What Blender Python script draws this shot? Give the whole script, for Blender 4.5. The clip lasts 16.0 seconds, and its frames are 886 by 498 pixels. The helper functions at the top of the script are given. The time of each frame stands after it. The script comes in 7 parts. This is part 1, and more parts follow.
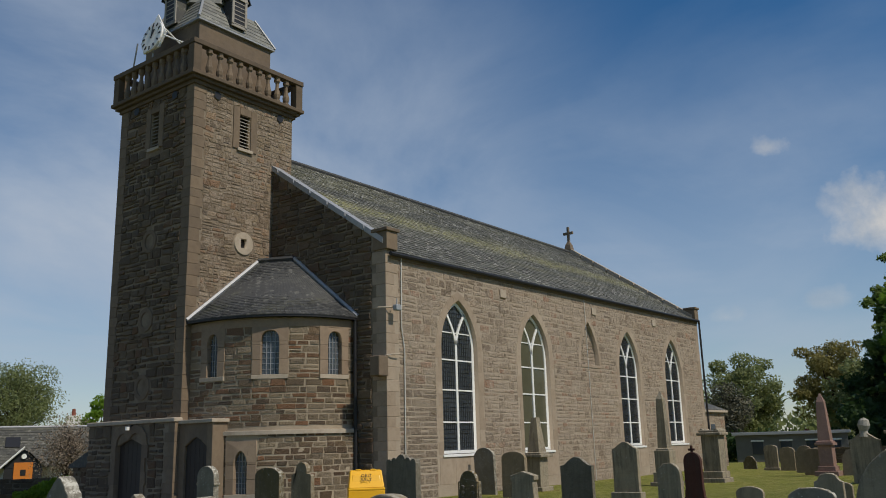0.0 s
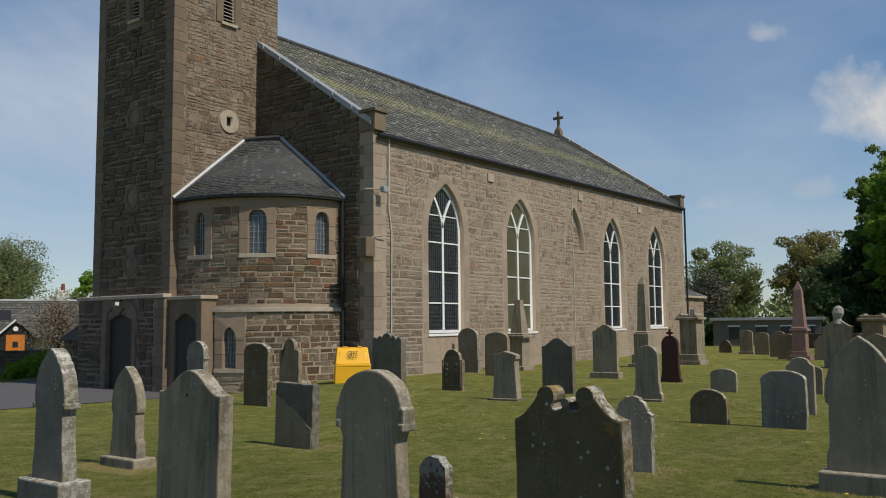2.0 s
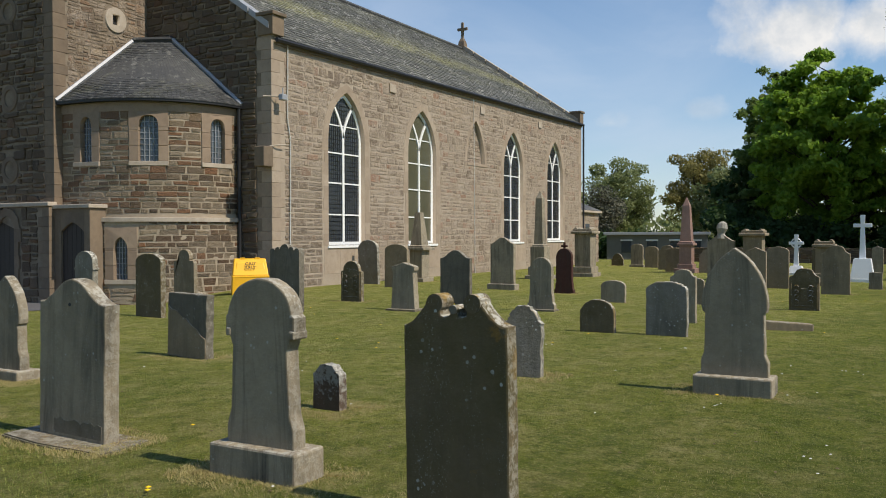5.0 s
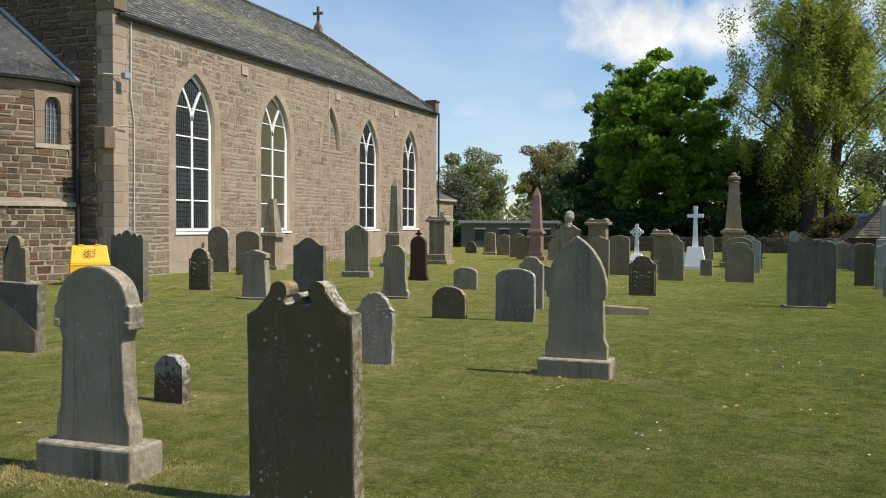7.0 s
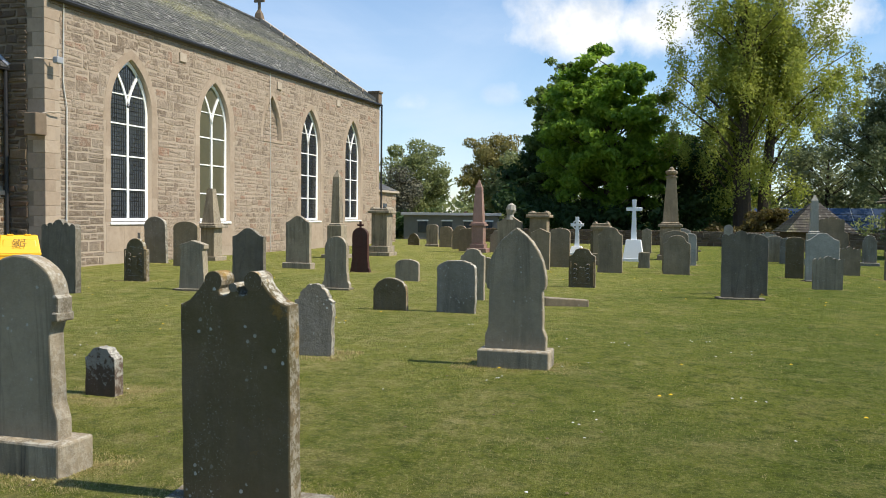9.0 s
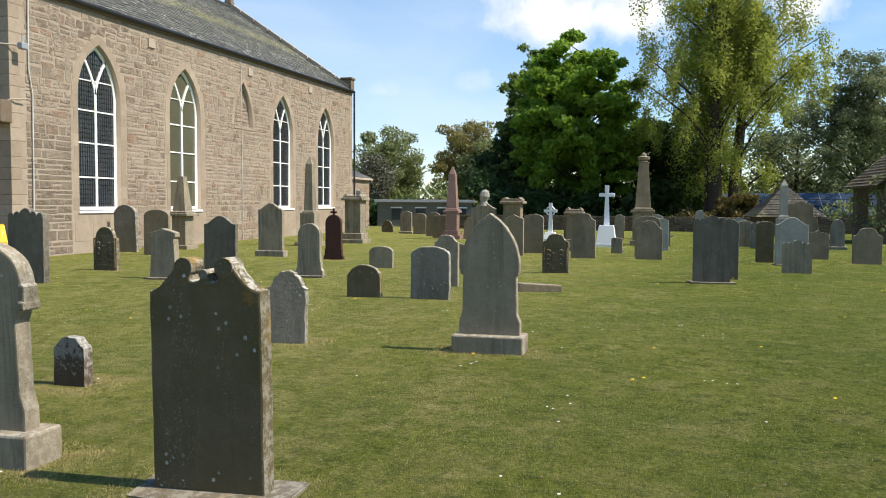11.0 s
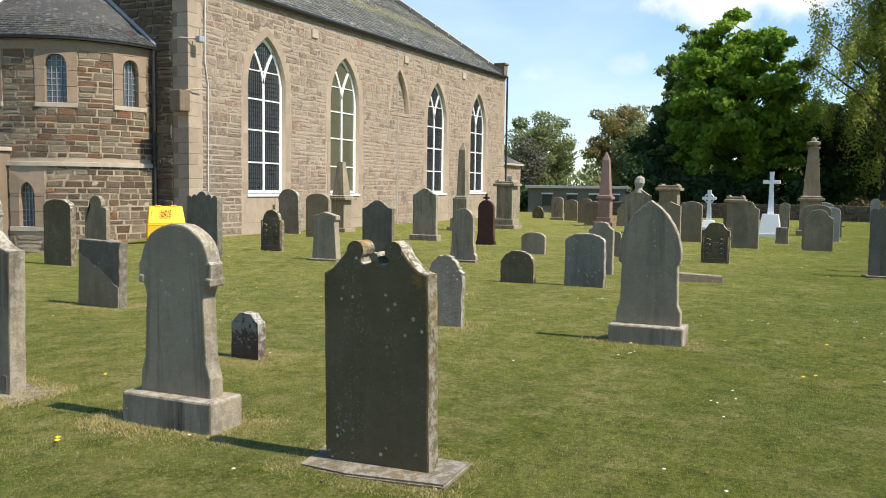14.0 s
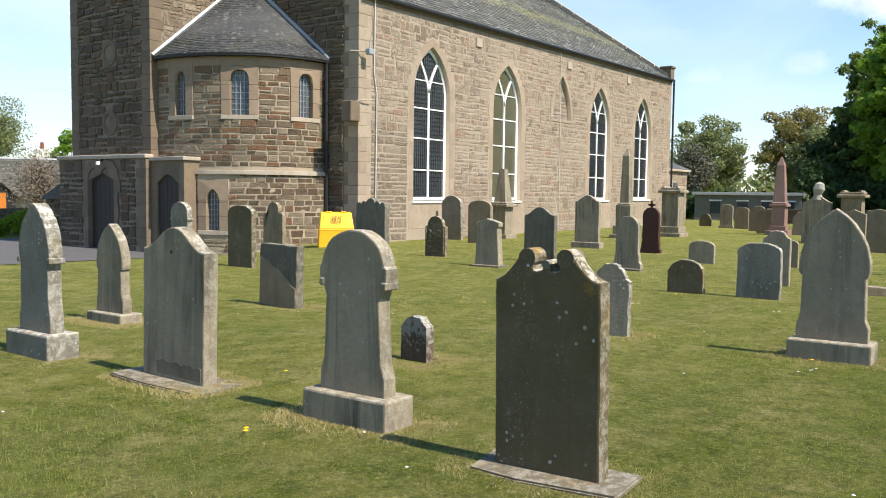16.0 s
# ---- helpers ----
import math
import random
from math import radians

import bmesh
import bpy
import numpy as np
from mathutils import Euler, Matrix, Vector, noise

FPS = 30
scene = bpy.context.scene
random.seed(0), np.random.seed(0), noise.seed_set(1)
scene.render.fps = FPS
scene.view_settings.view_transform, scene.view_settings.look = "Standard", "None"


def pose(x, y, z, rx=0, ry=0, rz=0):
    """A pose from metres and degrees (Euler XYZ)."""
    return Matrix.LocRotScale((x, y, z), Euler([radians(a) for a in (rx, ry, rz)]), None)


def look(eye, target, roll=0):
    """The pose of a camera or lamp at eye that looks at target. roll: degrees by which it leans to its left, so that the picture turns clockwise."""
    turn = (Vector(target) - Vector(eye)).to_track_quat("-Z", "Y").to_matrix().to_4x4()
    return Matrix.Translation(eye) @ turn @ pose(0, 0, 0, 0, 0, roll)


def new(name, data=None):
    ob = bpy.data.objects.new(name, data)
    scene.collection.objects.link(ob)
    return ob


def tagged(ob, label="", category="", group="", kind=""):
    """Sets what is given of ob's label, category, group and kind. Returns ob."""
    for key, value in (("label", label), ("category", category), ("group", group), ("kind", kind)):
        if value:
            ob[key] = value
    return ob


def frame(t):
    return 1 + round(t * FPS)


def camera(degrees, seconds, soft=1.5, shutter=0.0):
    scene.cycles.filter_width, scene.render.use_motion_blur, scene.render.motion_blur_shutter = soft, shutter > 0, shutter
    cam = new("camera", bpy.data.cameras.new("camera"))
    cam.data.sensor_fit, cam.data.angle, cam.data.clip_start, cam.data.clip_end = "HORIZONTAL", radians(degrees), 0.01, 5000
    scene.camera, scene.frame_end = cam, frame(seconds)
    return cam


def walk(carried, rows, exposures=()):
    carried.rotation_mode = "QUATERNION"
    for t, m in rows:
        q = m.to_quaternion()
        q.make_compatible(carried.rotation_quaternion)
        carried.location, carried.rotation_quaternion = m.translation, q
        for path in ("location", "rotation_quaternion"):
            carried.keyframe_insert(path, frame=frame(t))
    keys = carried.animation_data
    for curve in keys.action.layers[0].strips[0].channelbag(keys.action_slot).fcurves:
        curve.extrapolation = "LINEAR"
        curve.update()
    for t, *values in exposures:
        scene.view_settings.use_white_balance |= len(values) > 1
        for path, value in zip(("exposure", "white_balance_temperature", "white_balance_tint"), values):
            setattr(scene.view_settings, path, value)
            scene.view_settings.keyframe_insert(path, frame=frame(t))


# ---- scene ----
cam = camera(55.5, 16.0, soft=1.0)
PATH = [
    (0, (0.014, -0.529, 1.746), (1.565, 0.65, 2.198), -1.6),
    (0.5, (0.015, -0.527, 1.745), (1.586, 0.656, 2.111), -1.2),
    (1, (0.016, -0.525, 1.745), (1.602, 0.657, 2.037), -0.8),
    (1.5, (0.016, -0.524, 1.742), (1.612, 0.658, 1.98), -0.8),
    (2, (0.016, -0.523, 1.739), (1.617, 0.663, 1.917), -0.6),
    (2.5, (0.017, -0.523, 1.735), (1.62, 0.666, 1.861), -0.4),
    (3, (0.021, -0.526, 1.732), (1.623, 0.667, 1.827), -0.1),
    (3.2, (0.024, -0.529, 1.731), (1.626, 0.666, 1.801), 0.1),
    (5.3, (0.074, -0.58, 1.71), (1.835, 0.368, 1.669), -0.1),
    (5.5, (0.079, -0.585, 1.71), (1.859, 0.326, 1.663), 0.0),
    (6, (0.093, -0.602, 1.709), (1.928, 0.191, 1.655), 0.1),
    (6.5, (0.103, -0.614, 1.707), (1.969, 0.104, 1.651), 0.1),
    (7, (0.112, -0.623, 1.706), (1.988, 0.068, 1.647), 0.2),
    (7.5, (0.118, -0.629, 1.704), (2.007, 0.023, 1.644), 0.5),
    (8, (0.122, -0.635, 1.702), (2.023, -0.015, 1.642), 0.4),
    (8.5, (0.127, -0.64, 1.699), (2.037, -0.049, 1.633), 0.5),
    (9, (0.133, -0.642, 1.696), (2.051, -0.08, 1.619), 0.6),
    (11.5, (0.165, -0.64, 1.678), (2.1, -0.145, 1.565), 0.2),
    (12, (0.165, -0.633, 1.677), (2.098, -0.137, 1.554), 0.1),
    (12.5, (0.156, -0.619, 1.678), (2.077, -0.078, 1.543), 0.2),
    (13, (0.14, -0.599, 1.68), (2.031, 0.038, 1.54), 0.2),
    (13.5, (0.121, -0.578, 1.681), (1.975, 0.158, 1.539), 0.7),
    (14, (0.101, -0.559, 1.684), (1.914, 0.273, 1.54), 0.7),
    (14.5, (0.082, -0.544, 1.687), (1.859, 0.362, 1.54), 0.6),
    (15, (0.063, -0.531, 1.689), (1.797, 0.457, 1.545), 0.8),
    (15.5, (0.045, -0.52, 1.69), (1.725, 0.555, 1.55), 1.0),
    (16, (0.027, -0.511, 1.691), (1.652, 0.646, 1.558), 0.7),
]
walk(cam, [(t, look(eye, target, roll)) for t, eye, target, roll in PATH],
     exposures=[(0, -0.54, 6800, 10), (1.5, -0.44, 6800, 10), (3, -0.24, 6800, 10), (5.5, 0.08, 6800, 10), (7, 0.24, 6800, 10), (9, 0.46, 6800, 10), (12, 0.55, 6800, 10), (14, 0.66, 6800, 10), (16, 0.74, 6800, 10)])

# ---- light ----
SUN_AZ = Vector((0.02, -1.0, 0)).normalized()
SUN_EL = radians(52)
world = bpy.data.worlds.new("sky")
scene.world = world
world.use_nodes = True
wt = world.node_tree
wt.nodes.clear()


def wn(kind, **kw):
    n = wt.nodes.new(kind)
    for k, v in kw.items():
        n.inputs[k].default_value = v
    return n


sky = wt.nodes.new("ShaderNodeTexSky")
sky.sky_type, sky.sun_disc = "NISHITA", False
sky.sun_elevation, sky.sun_rotation = SUN_EL, math.atan2(SUN_AZ.x, SUN_AZ.y)
sky.ozone_density, sky.dust_density = 3.5, 0.2
geo_n = wt.nodes.new("ShaderNodeTexCoord")
sep = wt.nodes.new("ShaderNodeSeparateXYZ")
wt.links.new(geo_n.outputs["Generated"], sep.inputs[0])


def wmath(op, a, b=None, clamp=False):
    n = wt.nodes.new("ShaderNodeMath")
    n.operation, n.use_clamp = op, clamp
    for k, v in enumerate((a, b)):
        if v is None:
            continue
        if isinstance(v, (int, float)):
            n.inputs[k].default_value = v
        else:
            wt.links.new(v, n.inputs[k])
    return n.outputs[0]


# high thin cloud, drawn out in streaks on a flat layer overhead
up = wmath("MAXIMUM", sep.outputs["Z"], 0.0)
lift = wmath("ADD", up, 0.12)
cu, cv = wmath("DIVIDE", sep.outputs["X"], lift), wmath("DIVIDE", sep.outputs["Y"], lift)
layer = wt.nodes.new("ShaderNodeCombineXYZ")
wt.links.new(wmath("MULTIPLY", cu, 0.55), layer.inputs[0])
wt.links.new(wmath("ADD", wmath("MULTIPLY", cv, 0.9), 5.1), layer.inputs[1])
thin = wn("ShaderNodeTexNoise", Scale=0.8, Detail=7.0, Roughness=0.55, Distortion=0.5)
wt.links.new(layer.outputs[0], thin.inputs["Vector"])
thin_ramp = wt.nodes.new("ShaderNodeMapRange")
thin_ramp.inputs["From Min"].default_value, thin_ramp.inputs["From Max"].default_value = 0.45, 0.87
thin_ramp.inputs["To Max"].default_value = 0.75
wt.links.new(thin.outputs["Fac"], thin_ramp.inputs["Value"])
# whiter towards the horizon
haze = wt.nodes.new("ShaderNodeMapRange")
haze.inputs["From Min"].default_value, haze.inputs["From Max"].default_value = 0.30, 0.0
haze.inputs["To Max"].default_value = 0.3
wt.links.new(up, haze.inputs["Value"])


def near(direction, reach):
    """How close the sky's point lies to a direction: 1 there, 0 at the reach."""
    dist = wt.nodes.new("ShaderNodeVectorMath")
    dist.operation = "DISTANCE"
    wt.links.new(geo_n.outputs["Generated"], dist.inputs[0])
    dist.inputs[1].default_value = Vector(direction).normalized()
    fall = wt.nodes.new("ShaderNodeMapRange")
    fall.interpolation_type = "SMOOTHSTEP"
    fall.inputs["From Min"].default_value, fall.inputs["From Max"].default_value = reach, 0.0
    wt.links.new(dist.outputs["Value"], fall.inputs["Value"])
    return fall.outputs[0]


# broad sheets of thin cloud, thicker in some quarters of the sky and torn along the wind
torn = wn("ShaderNodeTexNoise", Scale=2.2, Detail=8.0, Roughness=0.6, Distortion=0.8)
drift = wt.nodes.new("ShaderNodeMapping")
drift.inputs["Rotation"].default_value = (0.0, 0.0, 0.7)
drift.inputs["Scale"].default_value = (0.5, 1.5, 1.6)
wt.links.new(geo_n.outputs["Generated"], drift.inputs["Vector"])
wt.links.new(drift.outputs[0], torn.inputs["Vector"])
banks = 0.0
for dd, reach, amount in (((0.70, 0.645, 0.29), 0.42, 0.5), ((0.42, 0.87, 0.20), 0.45, 0.5), ((0.93, 0.30, 0.20), 0.30, 0.3), ((0.45, 0.80, 0.42), 0.3, 0.35),
                          ((-0.6, 0.5, 0.5), 0.7, 0.4), ((0.2, -0.8, 0.5), 0.6, 0.3)):
    banks = wmath("ADD", wmath("MULTIPLY", near(dd, reach), amount), banks)
torn_amount = wt.nodes.new("ShaderNodeMapRange")
torn_amount.inputs["From Min"].default_value, torn_amount.inputs["From Max"].default_value = 0.3, 0.68
torn_amount.inputs["To Min"].default_value, torn_amount.inputs["To Max"].default_value = 0.25, 1.35
wt.links.new(torn.outputs["Fac"], torn_amount.inputs["Value"])
veil = wmath("ADD", wmath("ADD", wmath("MULTIPLY", thin_ramp.outputs[0], 0.75), wmath("MULTIPLY", banks, torn_amount.outputs[0])), haze.outputs[0], True)


def cumulus(direction, size, flat, thick=1.0):
    """A heap of cloud about one direction: a soft patch broken by noise."""
    d = Vector(direction).normalized()
    sub = wt.nodes.new("ShaderNodeVectorMath")
    sub.operation = "SUBTRACT"
    wt.links.new(geo_n.outputs["Generated"], sub.inputs[0])
    sub.inputs[1].default_value = d
    mul = wt.nodes.new("ShaderNodeVectorMath")
    mul.operation = "MULTIPLY"
    wt.links.new(sub.outputs[0], mul.inputs[0])
    mul.inputs[1].default_value = (1 / size, 1 / size, flat / size)
    ln = wt.nodes.new("ShaderNodeVectorMath")
    ln.operation = "LENGTH"
    wt.links.new(mul.outputs[0], ln.inputs[0])
    nz = wn("ShaderNodeTexNoise", Scale=0.42 / size + 5.0, Detail=9.0, Roughness=0.58)
    wt.links.new(geo_n.outputs["Generated"], nz.inputs["Vector"])
    # crisp heads, frayed feet
    rise = wmath("MULTIPLY", wmath("SUBTRACT", sep.outputs["Z"], d.z), 0.45 / size)
    edge = wmath("ADD", wmath("SUBTRACT", wmath("SUBTRACT", wmath("MULTIPLY", nz.outputs["Fac"], 3.0), 0.55), ln.outputs["Value"]), rise)
    return wmath("MULTIPLY", wmath("MULTIPLY", edge, 1.3, True), thick)


heap = cumulus((0.967, 0.125, 0.212), 0.075, 1.5)
for dd, ss, ff, tk in (((0.976, 0.027, 0.208), 0.07, 1.7, 1.0), ((0.919, 0.244, 0.309), 0.024, 1.7, 0.5), ((0.965, -0.14, 0.22), 0.065, 1.5, 1.0),
                       ((0.955, 0.195, 0.235), 0.022, 1.5, 0.35), ((0.966, 0.215, 0.14), 0.032, 2.6, 0.28), ((0.939, 0.317, 0.13), 0.02, 2.0, 0.22),
                       ((0.5, -0.8, 0.3), 0.12, 1.5, 1.0), ((-0.8, 0.5, 0.3), 0.12, 1.5, 1.0), ((-0.6, -0.7, 0.35), 0.1, 1.4, 1.0)):
    heap = wmath("MAXIMUM", heap, cumulus(dd, ss, ff, tk))
mix1 = wt.nodes.new("ShaderNodeMix")
mix1.data_type = "RGBA"
wt.links.new(veil, mix1.inputs["Factor"])
deep = wn("ShaderNodeHueSaturation", Saturation=1.3, Value=1.2)
wt.links.new(sky.outputs[0], deep.inputs["Color"])
wt.links.new(deep.outputs[0], mix1.inputs[6])
mix1.inputs[7].default_value = (5.7, 6.8, 8.5, 1)
mix2 = wt.nodes.new("ShaderNodeMix")
mix2.data_type = "RGBA"
wt.links.new(heap, mix2.inputs["Factor"])
wt.links.new(mix1.outputs[2], mix2.inputs[6])
# lit tops and greyer folds
fold = wn("ShaderNodeTexNoise", Scale=16.0, Detail=6.0, Roughness=0.6)
wt.links.new(geo_n.outputs["Generated"], fold.inputs["Vector"])
fold_ramp = wt.nodes.new("ShaderNodeMapRange")
fold_ramp.inputs["From Min"].default_value, fold_ramp.inputs["From Max"].default_value = 0.36, 0.58
wt.links.new(fold.outputs["Fac"], fold_ramp.inputs["Value"])
body = wt.nodes.new("ShaderNodeMix")
body.data_type = "RGBA"
wt.links.new(fold_ramp.outputs[0], body.inputs["Factor"])
body.inputs[6].default_value, body.inputs[7].default_value = (5.9, 6.5, 7.3, 1), (8.4, 8.55, 8.8, 1)
wt.links.new(body.outputs[2], mix2.inputs[7])
bg = wn("ShaderNodeBackground", Strength=0.1)
wt.links.new(mix2.outputs[2], bg.inputs[0])
wout = wt.nodes.new("ShaderNodeOutputWorld")
wt.links.new(bg.outputs[0], wout.inputs[0])

sun_data = bpy.data.lights.new("sun", "SUN")
sun_data.energy, sun_data.angle, sun_data.color = 4.6, radians(0.55), (1.0, 0.94, 0.83)
sun = new("sun", sun_data)
sun_from = SUN_AZ * math.cos(SUN_EL) + Vector((0, 0, math.sin(SUN_EL)))
sun.matrix_world = look(sun_from * 100, (0, 0, 0))

# ---- materials ----


class Mat:
    """A node material with short ways to add nodes."""

    def __init__(self, name, rough=0.85, spec=0.3):
        self.m = bpy.data.materials.new(name)
        self.m.use_nodes = True
        self.t = self.m.node_tree
        self.b = self.t.nodes["Principled BSDF"]
        self.b.inputs["Roughness"].default_value = rough
        self.b.inputs["Specular IOR Level"].default_value = spec
        self.co = self.t.nodes.new("ShaderNodeTexCoord").outputs["Object"]
        info = self.t.nodes.new("ShaderNodeObjectInfo")
        self.rand = info.outputs["Random"]

    def put(self, sock, v):
        if isinstance(v, (int, float)):
            sock.default_value = v
        elif isinstance(v, (tuple, list)):
            sock.default_value = (*v, 1)[: len(sock.default_value)]
        else:
            self.t.links.new(v, sock)

    def shift(self, amount=37.0):
        """Object coordinates moved by the object's random number, so that no two copies look the same."""
        n = self.t.nodes.new("ShaderNodeVectorMath")
        n.operation = "MULTIPLY_ADD"
        self.put(n.inputs[0], self.rand)
        n.inputs[1].default_value = (amount, amount * 0.7, amount * 1.3)
        self.put(n.inputs[2], self.co)
        self.co = n.outputs[0]
        return self

    def scaled(self, x, y, z):
        n = self.t.nodes.new("ShaderNodeVectorMath")
        n.operation = "MULTIPLY"
        self.put(n.inputs[0], self.co)
        n.inputs[1].default_value = (x, y, z)
        return n.outputs[0]

    def noise(self, scale, detail=5.0, rough=0.6, co=None, dist=0.0):
        n = self.t.nodes.new("ShaderNodeTexNoise")
        self.put(n.inputs["Vector"], co or self.co)
        for k, v in (("Scale", scale), ("Detail", detail), ("Roughness", rough), ("Distortion", dist)):
            n.inputs[k].default_value = v
        return n.outputs["Fac"]

    def voronoi(self, scale, out="Distance", co=None):
        n = self.t.nodes.new("ShaderNodeTexVoronoi")
        self.put(n.inputs["Vector"], co or self.co)
        n.inputs["Scale"].default_value = scale
        return n.outputs[out]

    def ramp(self, f, stops):
        n = self.t.nodes.new("ShaderNodeValToRGB")
        el = n.color_ramp.elements
        while len(el) < len(stops):
            el.new(0.5)
        for e, (p, c) in zip(el, stops):
            e.position, e.color = p, (*c, 1) if isinstance(c, tuple) else (c, c, c, 1)
        self.put(n.inputs[0], f)
        return n.outputs[0]

    def math(self, op, a, b=0.0, clamp=False):
        n = self.t.nodes.new("ShaderNodeMath")
        n.operation, n.use_clamp = op, clamp
        self.put(n.inputs[0], a), self.put(n.inputs[1], b)
        return n.outputs[0]

    def mix(self, f, a, b, how="MIX"):
        n = self.t.nodes.new("ShaderNodeMix")
        n.data_type, n.blend_type = "RGBA", how
        self.put(n.inputs["Factor"], f), self.put(n.inputs[6], a), self.put(n.inputs[7], b)
        return n.outputs[2]

    def island(self):
        """A random number for each loose piece, also where each piece is an object of its own."""
        g = self.t.nodes.new("ShaderNodeNewGeometry")
        return self.math("FRACT", self.math("ADD", g.outputs["Random Per Island"], self.rand))

    def colour(self, v):
        self.put(self.b.inputs["Base Color"], v)
        return self

    def bump(self, h, strength=0.4, distance=0.02):
        n = self.t.nodes.new("ShaderNodeBump")
        n.inputs["Strength"].default_value, n.inputs["Distance"].default_value = strength, distance
        self.put(n.inputs["Height"], h)
        self.t.links.new(n.outputs[0], self.b.inputs["Normal"])
        return self


def rubble(name, stops, dark=0.0, rough=0.9, smear_amount=0.0):
    """Weathered building stone: every stone its own tone, with grain and soot."""
    k = Mat(name, rough, 0.2)
    base = k.ramp(k.island(), stops)
    grain = k.noise(9.0, 8.0, 0.7)
    big = k.noise(0.45, 4.0, 0.6)
    c = k.mix(k.math("MULTIPLY", k.ramp(grain, [(0.35, 0.0), (0.75, 1.0)]), 0.45), base, (0.13, 0.10, 0.075))
    pits = k.ramp(k.noise(24.0, 8.0, 0.78), [(0.47, 0.0), (0.62, 1.0)])
    c = k.mix(k.math("MULTIPLY", pits, 0.3), c, k.mix(1.0, c, (0.42, 0.4, 0.38), "MULTIPLY"))
    flecks = k.ramp(k.noise(15.0, 7.0, 0.8), [(0.6, 0.0), (0.66, 1.0)])
    c = k.mix(k.math("MULTIPLY", flecks, 0.4), c, (0.43, 0.37, 0.30))
    soot = k.math("MULTIPLY", k.ramp(big, [(0.42, 0.0), (0.7, 1.0)]), 0.35 + dark)
    c = k.mix(soot, c, (0.10, 0.082, 0.066))
    pale = k.math("MULTIPLY", k.ramp(k.noise(2.6, 6.0, 0.7), [(0.58, 0.0), (0.72, 1.0)]), 0.3)
    c = k.mix(pale, c, (0.44, 0.37, 0.29))
    smear = k.math("MULTIPLY", k.ramp(k.noise(2.3, 8.0, 0.75), [(0.47, 0.0), (0.56, 1.0)]), smear_amount)
    c = k.mix(smear, c, k.mix(k.noise(5.0, 6.0, 0.7), (0.42, 0.345, 0.27), (0.32, 0.255, 0.195)))
    k.colour(c)
    k.bump(k.math("ADD", k.math("MULTIPLY", grain, 1.6), k.noise(30.0, 5.0, 0.75)), 0.95, 0.035)
    return k.m


BUFF = [(0.0, (0.335, 0.265, 0.2)), (0.14, (0.41, 0.336, 0.258)), (0.26, (0.265, 0.203, 0.15)), (0.4, (0.43, 0.357, 0.278)),
        (0.54, (0.345, 0.275, 0.208)), (0.68, (0.235, 0.182, 0.138)), (0.8, (0.385, 0.312, 0.238)), (0.91, (0.355, 0.215, 0.148)), (1.0, (0.40, 0.326, 0.25))]
TURRET = [(0.0, (0.30, 0.23, 0.15)), (0.16, (0.45, 0.36, 0.25)), (0.32, (0.15, 0.105, 0.07)), (0.46, (0.34, 0.165, 0.085)),
          (0.58, (0.23, 0.175, 0.12)), (0.72, (0.43, 0.345, 0.245)), (0.86, (0.115, 0.085, 0.062)), (1.0, (0.27, 0.185, 0.115))]
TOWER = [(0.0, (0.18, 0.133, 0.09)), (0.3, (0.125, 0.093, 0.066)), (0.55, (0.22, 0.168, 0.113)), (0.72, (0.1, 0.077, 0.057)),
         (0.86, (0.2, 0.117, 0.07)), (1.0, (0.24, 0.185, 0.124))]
stone_buff = rubble("buff_rubble", BUFF, -0.2, smear_amount=0.82)
stone_turret = rubble("mixed_rubble", [(p, tuple(v * 0.88 for v in c)) for p, c in TURRET], 0.05)
# Tower tones, darkened for the shaded west face, lightened for the sunlit south.
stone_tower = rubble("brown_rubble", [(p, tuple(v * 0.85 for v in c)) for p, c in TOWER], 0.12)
stone_tower_sunlit = rubble("sunlit_smeared_rubble", [(p, tuple(v * 1.5 for v in c)) for p, c in TOWER], -0.1, smear_amount=0.6)


def mortar_mat(name, col, dirt):
    k = Mat(name, 0.95, 0.1)
    c = k.mix(k.ramp(k.noise(1.1, 6.0, 0.7), [(0.35, 0.0), (0.7, 1.0)]), col, dirt)
    k.colour(k.mix(k.math("MULTIPLY", k.noise(14.0), 0.4), c, (0.2, 0.16, 0.12)))
    return k.bump(k.noise(24.0, 6.0, 0.7), 0.6, 0.02).m


mortar = mortar_mat("lime_mortar", (0.44, 0.368, 0.29), (0.35, 0.284, 0.218))
mortar_dark = mortar_mat("dark_mortar", (0.30, 0.245, 0.185), (0.13, 0.1, 0.07))
mortar_turret = mortar_mat("turret_mortar", (0.47, 0.39, 0.29), (0.33, 0.265, 0.19))


def ashlar_mat(name, a, b, stain):
    k = Mat(name, 0.88, 0.2).shift(11.0)
    base = k.mix(k.island(), a, b)
    st = k.ramp(k.noise(1.6, 6.0, 0.65, k.scaled(1, 1, 0.45)), [(0.4, 0.0), (0.75, 1.0)])
    c = k.mix(k.math("MULTIPLY", st, 0.65), base, stain)
    blot = k.ramp(k.noise(4.5, 7.0, 0.75), [(0.45, 0.0), (0.62, 1.0)])
    c = k.mix(k.math("MULTIPLY", blot, 0.4), c, k.mix(1.0, c, (0.66, 0.63, 0.6), "MULTIPLY"))
    c = k.mix(k.math("MULTIPLY", k.noise(22.0, 6.0, 0.7), 0.3), c, (0.2, 0.15, 0.11))
    k.colour(c)
    return k.bump(k.noise(35.0, 6.0, 0.7), 0.35, 0.01).m


